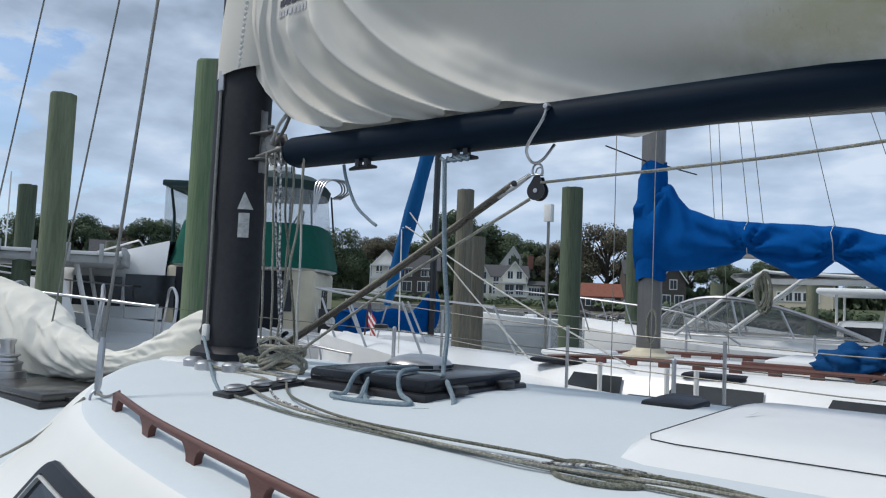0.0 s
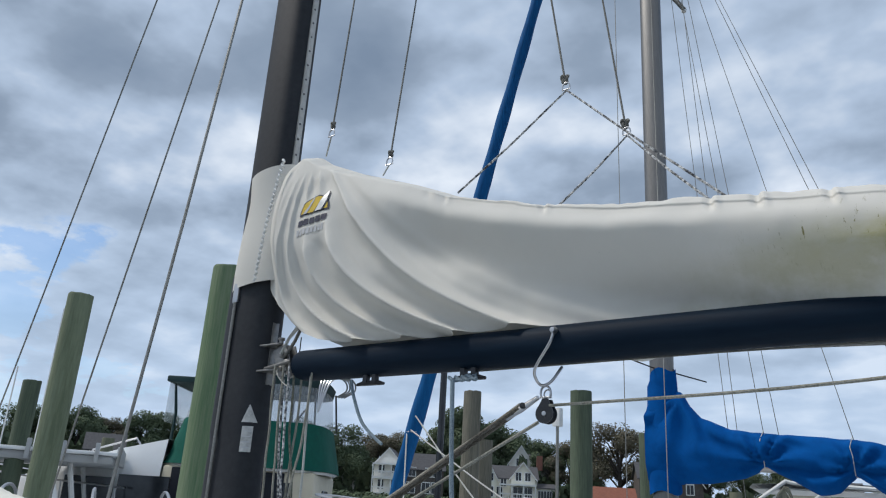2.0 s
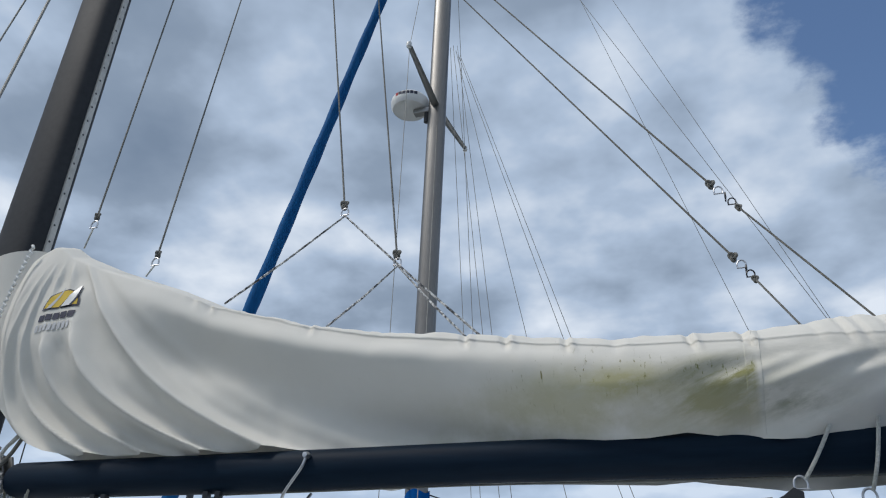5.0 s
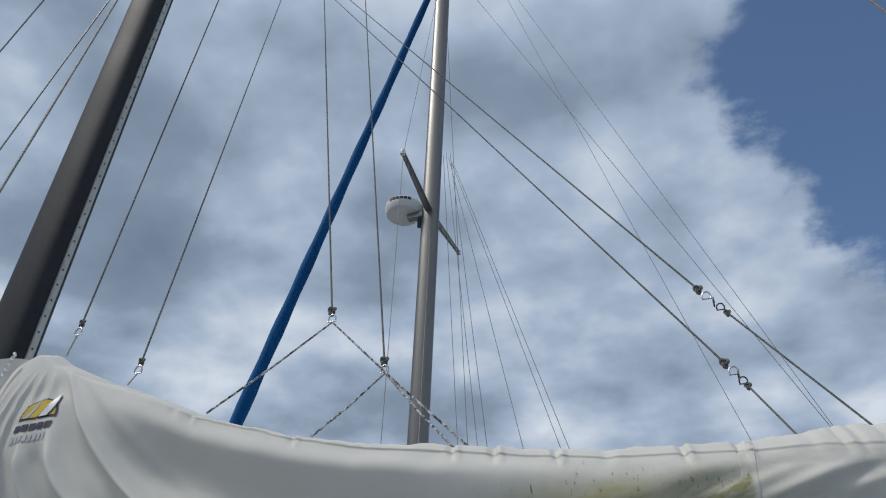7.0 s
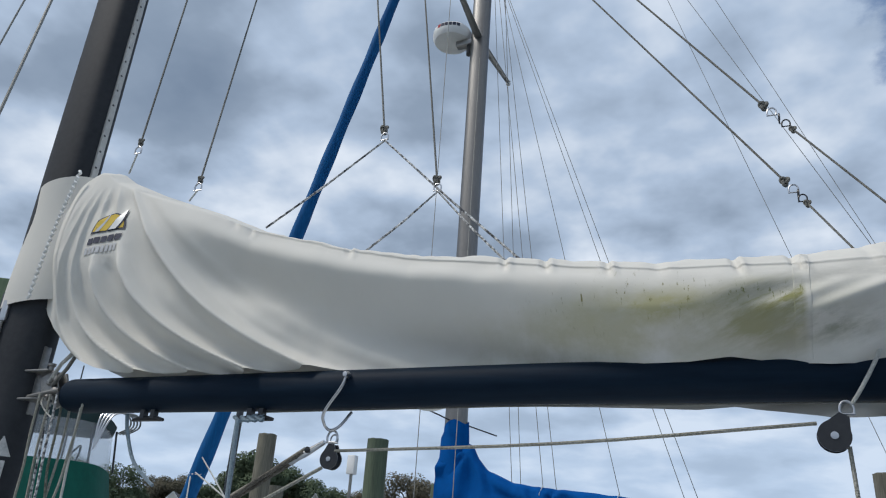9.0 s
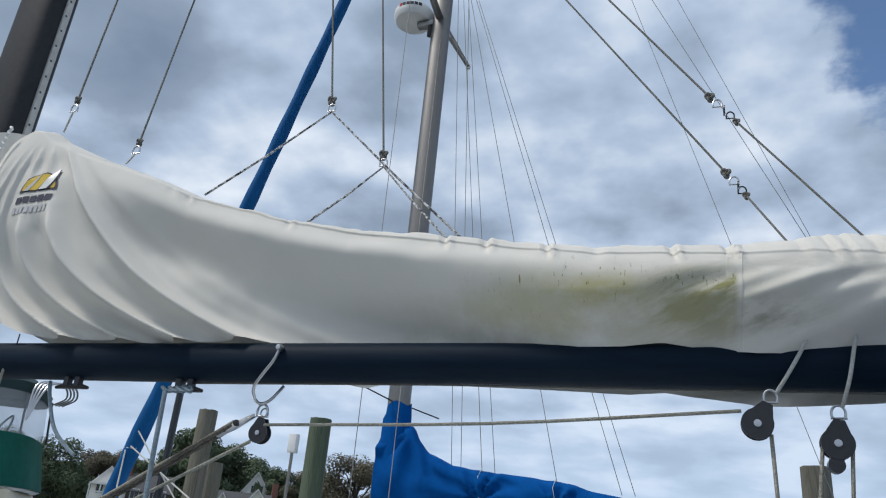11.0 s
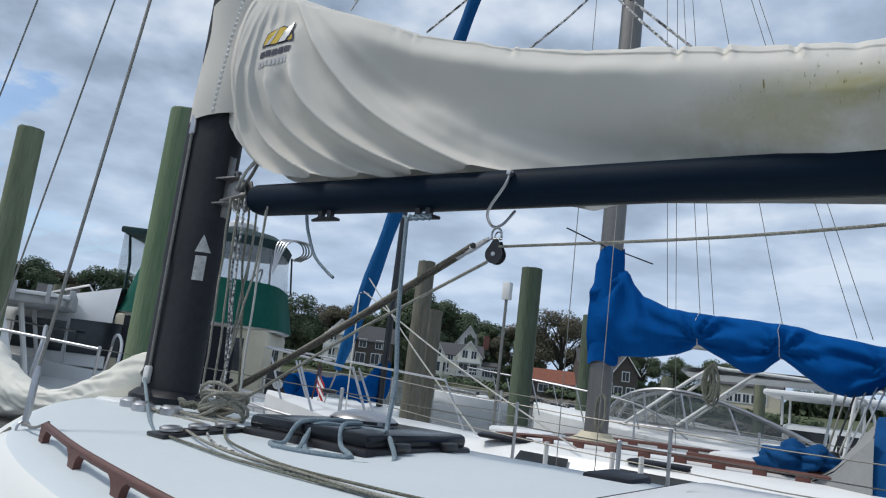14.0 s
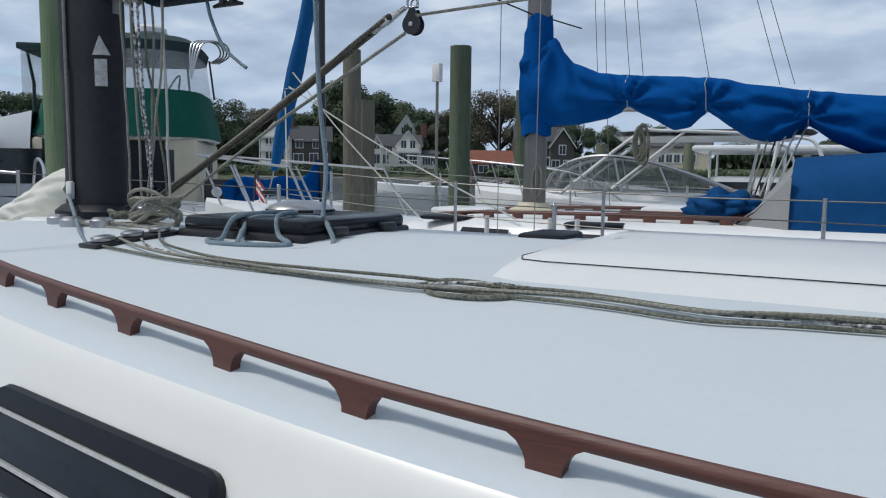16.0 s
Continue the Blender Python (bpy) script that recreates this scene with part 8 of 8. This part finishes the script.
# hedges and garden shrubs between the houses and the water
rnd = random.Random(77)
verts, faces = [], []
for k in range(420):
    az = rnd.uniform(97, 150)
    d = 121 + 9 * noise.noise(Vector((az * 0.07, 3, 0))) + 35 * smoothstep(140, 160, az) - 22 * smoothstep(118, 106, az) + rnd.uniform(0, 9)
    if 119.0 < az < 123.4 and rnd.random() < 0.75:
        continue
    c, r = polar(az, d, 1.6), rnd.uniform(0.6, 1.5)
    for j in range(60):
        way = Vector((rnd.gauss(0, 1), rnd.gauss(0, 1), abs(rnd.gauss(0, 1)))).normalized()
        p = c + Vector((way.x * r * 1.3, way.y * r * 1.3, way.z * r)) * rnd.uniform(0.6, 1.0)
        u = (way + Vector((rnd.gauss(0, 0.4), rnd.gauss(0, 0.4), rnd.gauss(0, 0.4)))).orthogonal().normalized() * rnd.uniform(0.14, 0.32)
        w = way.cross(u)
        i = len(verts)
        verts += [p + u, p + w, p - u, p - w]
        faces.append((i, i + 1, i + 2, i + 3))
me = bpy.data.meshes.new("shrubs")
me.from_pydata(verts, [], faces)
me.materials.append(LEAF)
tagged(new("shrubs", me), "dark green hedges and garden shrubs along the shore", "shrubs", kind="stuff")

# ---- houses ----
def house(az, dist, base, turn, label, blocks, roof=ROOF, wall=SIDEW, windows=(), porches=(), chimneys=()):
    """blocks: (x0, x1, y0, y1, eaves, ridge, along) in the house's own metres; y = 0 faces the water."""
    p = polar(az, dist, base)
    m = Matrix.Translation(p) @ Matrix.Rotation(radians(az - 90 + turn), 4, "Z")
    h = thing("house", p, label, "house", "shore houses")
    for x0, x1, y0, y1, e, r, along in blocks:
        g = bmesh.new()
        if along == "x":
            pts = [(y0, 0), (y1, 0), (y1, e), ((y0 + y1) / 2, r), (y0, e)]
            add_grid(g, [[m @ Vector((x, y, z - (1.5 if z == 0 else 0))) for y, z in pts] for x in (x0, x1)], closed=True)
            for x in (x0, x1):
                g.faces.new([g.verts.new(m @ Vector((x, y, z))) for y, z in pts])
        else:
            pts = [(x0, 0), (x1, 0), (x1, e), ((x0 + x1) / 2, r), (x0, e)]
            add_grid(g, [[m @ Vector((x, y, z - (1.5 if z == 0 else 0))) for x, z in pts] for y in (y0, y1)], closed=True)
            for y in (y0, y1):
                g.faces.new([g.verts.new(m @ Vector((x, y, z))) for x, z in pts])
        w = part("wall", g, wall, h, smooth=False)
        g = bmesh.new()
        o, t = 0.35, 0.16
        if along == "x":
            c = (y0 + y1) / 2
            sl = (r - e) / (c - y0)
            sec = [(y0 - o, e - o * sl + 0.05), (c, r + 0.05), (y1 + o, e - o * sl + 0.05), (y1 + o, e - o * sl + 0.05 + t), (c, r + 0.05 + t), (y0 - o, e - o * sl + 0.05 + t)]
            ends = [[m @ Vector((x, y, z)) for y, z in sec] for x in (x0 - o, x1 + o)]
        else:
            c = (x0 + x1) / 2
            sl = (r - e) / (c - x0)
            sec = [(x0 - o, e - o * sl + 0.05), (c, r + 0.05), (x1 + o, e - o * sl + 0.05), (x1 + o, e - o * sl + 0.05 + t), (c, r + 0.05 + t), (x0 - o, e - o * sl + 0.05 + t)]
            ends = [[m @ Vector((x, y, z)) for x, z in sec] for y in (y0 - o, y1 + o)]
        add_grid(g, ends, closed=True)
        for q in ends:
            g.faces.new([g.verts.new(v) for v in q])
        part("roof", g, roof, h, smooth=False)
        if along == "y":
            g = bmesh.new()
            for sx in (-1, 1):
                a, b = Vector((c + sx * (c - x0 + o), y0 - o - 0.03, e - o * sl - 0.08)), Vector((c, y0 - o - 0.03, r - 0.08))
                q = [a, b, b + Vector((0, 0, 0.26)), a + Vector((0, 0, 0.26))]
                add_grid(g, [[m @ v for v in q], [m @ (v + Vector((0, -0.08, 0))) for v in q]], closed=True)
                g.faces.new([g.verts.new(m @ (v + Vector((0, -0.08, 0)))) for v in q])
            part("bargeboard", g, TRIMW, h, smooth=False)
    for x, y, z, ww, hh in windows:
        f = part("window", box((x - ww / 2 - 0.14, y - 0.07, z - 0.14), (x + ww / 2 + 0.14, y + 0.05, z + hh + 0.16), 0, m), TRIMW, h, smooth=False)
        part("pane", box((x - ww / 2, y - 0.10, z), (x - 0.04, y - 0.04, z + hh), 0, m), WINDOW, f, smooth=False)
        part("pane", box((x + 0.04, y - 0.10, z), (x + ww / 2, y - 0.04, z + hh), 0, m), WINDOW, f, smooth=False)
    for x0, x1, y0, z0, z1 in porches:
        d = 2.0
        pr = part("porch", box((x0, y0 - d, z1), (x1, y0, z1 + 0.25), 0, m), TRIMW, h, smooth=False)
        part("porch_floor", box((x0, y0 - d, z0 - 0.2), (x1, y0, z0), 0, m), TRIMW, pr, smooth=False)
        n = max(2, int((x1 - x0) / 1.6))
        for k in range(n + 1):
            x = x0 + 0.1 + (x1 - x0 - 0.2) * k / n
            part("post", box((x - 0.09, y0 - d, z0), (x + 0.09, y0 - d + 0.18, z1), 0, m), TRIMW, pr, smooth=False)
        part("railing", box((x0, y0 - d, z0 + 0.75), (x1, y0 - d + 0.08, z0 + 0.95), 0, m), TRIMW, pr, smooth=False)
        for k in range(int((x1 - x0) / 0.45)):
            x = x0 + 0.2 + 0.45 * k
            part("baluster", box((x - 0.04, y0 - d, z0), (x + 0.04, y0 - d + 0.06, z0 + 0.76), 0, m), TRIMW, pr, smooth=False)
    for x, y, z in chimneys:
        part("chimney", box((x - 0.5, y - 0.4, z - 2.5), (x + 0.5, y + 0.4, z), 0, m), STONEC, h, smooth=False)
    return h


house(121.5, 136, 2.2, 4, "pale sage clapboard house with white trim and grey gables", [(-6.2, 3.4, 0.5, 8.0, 4.3, 6.4, "x"), (-1.2, 3.0, -0.4, 7, 4.4, 7.0, "y"), (-5.8, -3.6, -0.2, 6, 4.2, 6.0, "y"), (3.2, 6.4, 0.0, 6.0, 2.9, 3.6, "x")], wall=SIDEG,
      windows=[(0.1, -0.4, 4.0, 0.9, 1.3), (1.7, -0.4, 4.0, 0.9, 1.3), (-4.7, -0.2, 3.8, 0.9, 1.2), (-2.4, 0.5, 3.0, 0.9, 1.3), (0.0, -0.4, 1.2, 1.5, 1.7), (1.7, -0.4, 1.2, 1.5, 1.7), (-4.8, -0.2, 1.2, 1.2, 1.6), (-3.2, 0.5, 1.2, 1.2, 1.6), (4.0, 0.0, 1.1, 0.9, 1.4), (5.0, 0.0, 1.1, 0.9, 1.4), (5.9, 0.0, 1.1, 0.7, 1.4)], porches=[(-3.2, 3.0, -0.4, 0.9, 3.1)], chimneys=[(4.2, 5, 8.6)])
house(121.2, 152, 3.2, 0, "tall white gabled house behind the shore", [(-2.6, 2.2, 0, 6, 6.6, 10.0, "y"), (1.5, 6.0, 1, 6, 6.2, 8.6, "x")], wall=SIDEW, windows=[(-0.7, 0, 6.3, 0.8, 1.3), (0.6, 0, 6.3, 0.8, 1.3), (-1.6, 0, 3.6, 0.8, 1.3), (3.2, 1, 4.4, 0.8, 1.3)], chimneys=[(4.5, 4, 10.2)])
house(131.0, 140, 2.4, -8, "white house with stacked porches facing the water", [(-2.6, 2.6, 0.0, 8.0, 5.4, 8.2, "y")], wall=SIDEW, windows=[(-1.2, 0, 1.2, 1.0, 1.6), (1.0, 0, 1.2, 1.0, 1.6), (-1.2, 0, 4.0, 1.0, 1.4), (1.0, 0, 4.0, 1.0, 1.4)], porches=[(-2.6, 2.6, 0.0, 0.6, 2.9), (-2.6, 2.6, 0.0, 3.3, 5.3)])
house(128.6, 142, 2.4, 0, "dark brown shingled house with white windows", [(-4.0, 4.2, 0.5, 8.0, 5.0, 7.8, "x")], wall=SIDED, windows=[(-1.6, 0.5, 3.8, 1.2, 1.4), (1.4, 0.5, 3.8, 1.0, 1.4), (2.8, 0.5, 3.8, 1.0, 1.4), (1.0, 0.5, 0.9, 1.4, 1.8), (2.8, 0.5, 0.9, 1.4, 1.8), (-1.8, 0.5, 0.9, 1.6, 1.7)], chimneys=[(-3.2, 4, 9.0)])
house(114.6, 118, 1.4, 6, "low boathouse with a rust red roof", [(-3.4, 3.0, 0.0, 6.0, 2.0, 3.9, "x")], roof=ROOFR, wall=SIDED, windows=[(-1.6, 0, 0.6, 1.4, 1.0), (1.2, 0, 0.6, 1.4, 1.0)])
house(110.6, 128, 1.8, 10, "dark shingled house with white gable trim", [(-5.0, 3.0, 1.0, 8.0, 5.6, 8.0, "x"), (0.5, 4.5, -0.5, 6, 4.8, 7.6, "y")], wall=SIDED, windows=[(2.5, -0.5, 3.4, 1.0, 1.4), (1.4, -0.5, 0.8, 1.2, 1.5), (3.4, -0.5, 0.8, 1.2, 1.5), (-2.5, 1, 3.6, 1.4, 1.4), (-2.5, 1, 0.9, 1.8, 1.6)], porches=[(-4.5, 0.4, 1.0, 0.4, 2.7)])
house(101.2, 105, 1.2, -4, "cream boatyard building with dark windows", [(-4.0, 4.0, 0, 8, 4.4, 5.6, "x")], wall=CREAM, windows=[(-2 + 1.0 * k, 0, 2.4, 0.7, 1.0) for k in range(5)])
house(150.7, 150, 2.2, 0, "shingled house with white windows among trees", [(-3.2, 3.2, 0, 7, 5.2, 8.0, "x")], wall=SIDED, windows=[(-1.6, 0, 3.6, 1.2, 1.4), (1.2, 0, 3.6, 1.2, 1.4), (-1.6, 0, 0.9, 1.4, 1.6), (1.2, 0, 0.9, 1.4, 1.6)])
house(134.2, 150, 2.2, 0, "small white cottage by the trees", [(-2.2, 2.2, 0, 6, 3.2, 5.0, "y")], wall=SIDEW, windows=[(-0.9, 0, 1.0, 0.9, 1.3), (0.9, 0, 1.0, 0.9, 1.3)])
house(93.0, 160, 1.6, 0, "long low pale building on the far shore", [(-9.0, 6.0, 0, 8, 4.0, 5.5, "x")], wall=SIDEW, windows=[(-6 + 3.0 * k, 0, 1.2, 1.4, 1.4) for k in range(4)], chimneys=[(-5, 3, 7.6)])
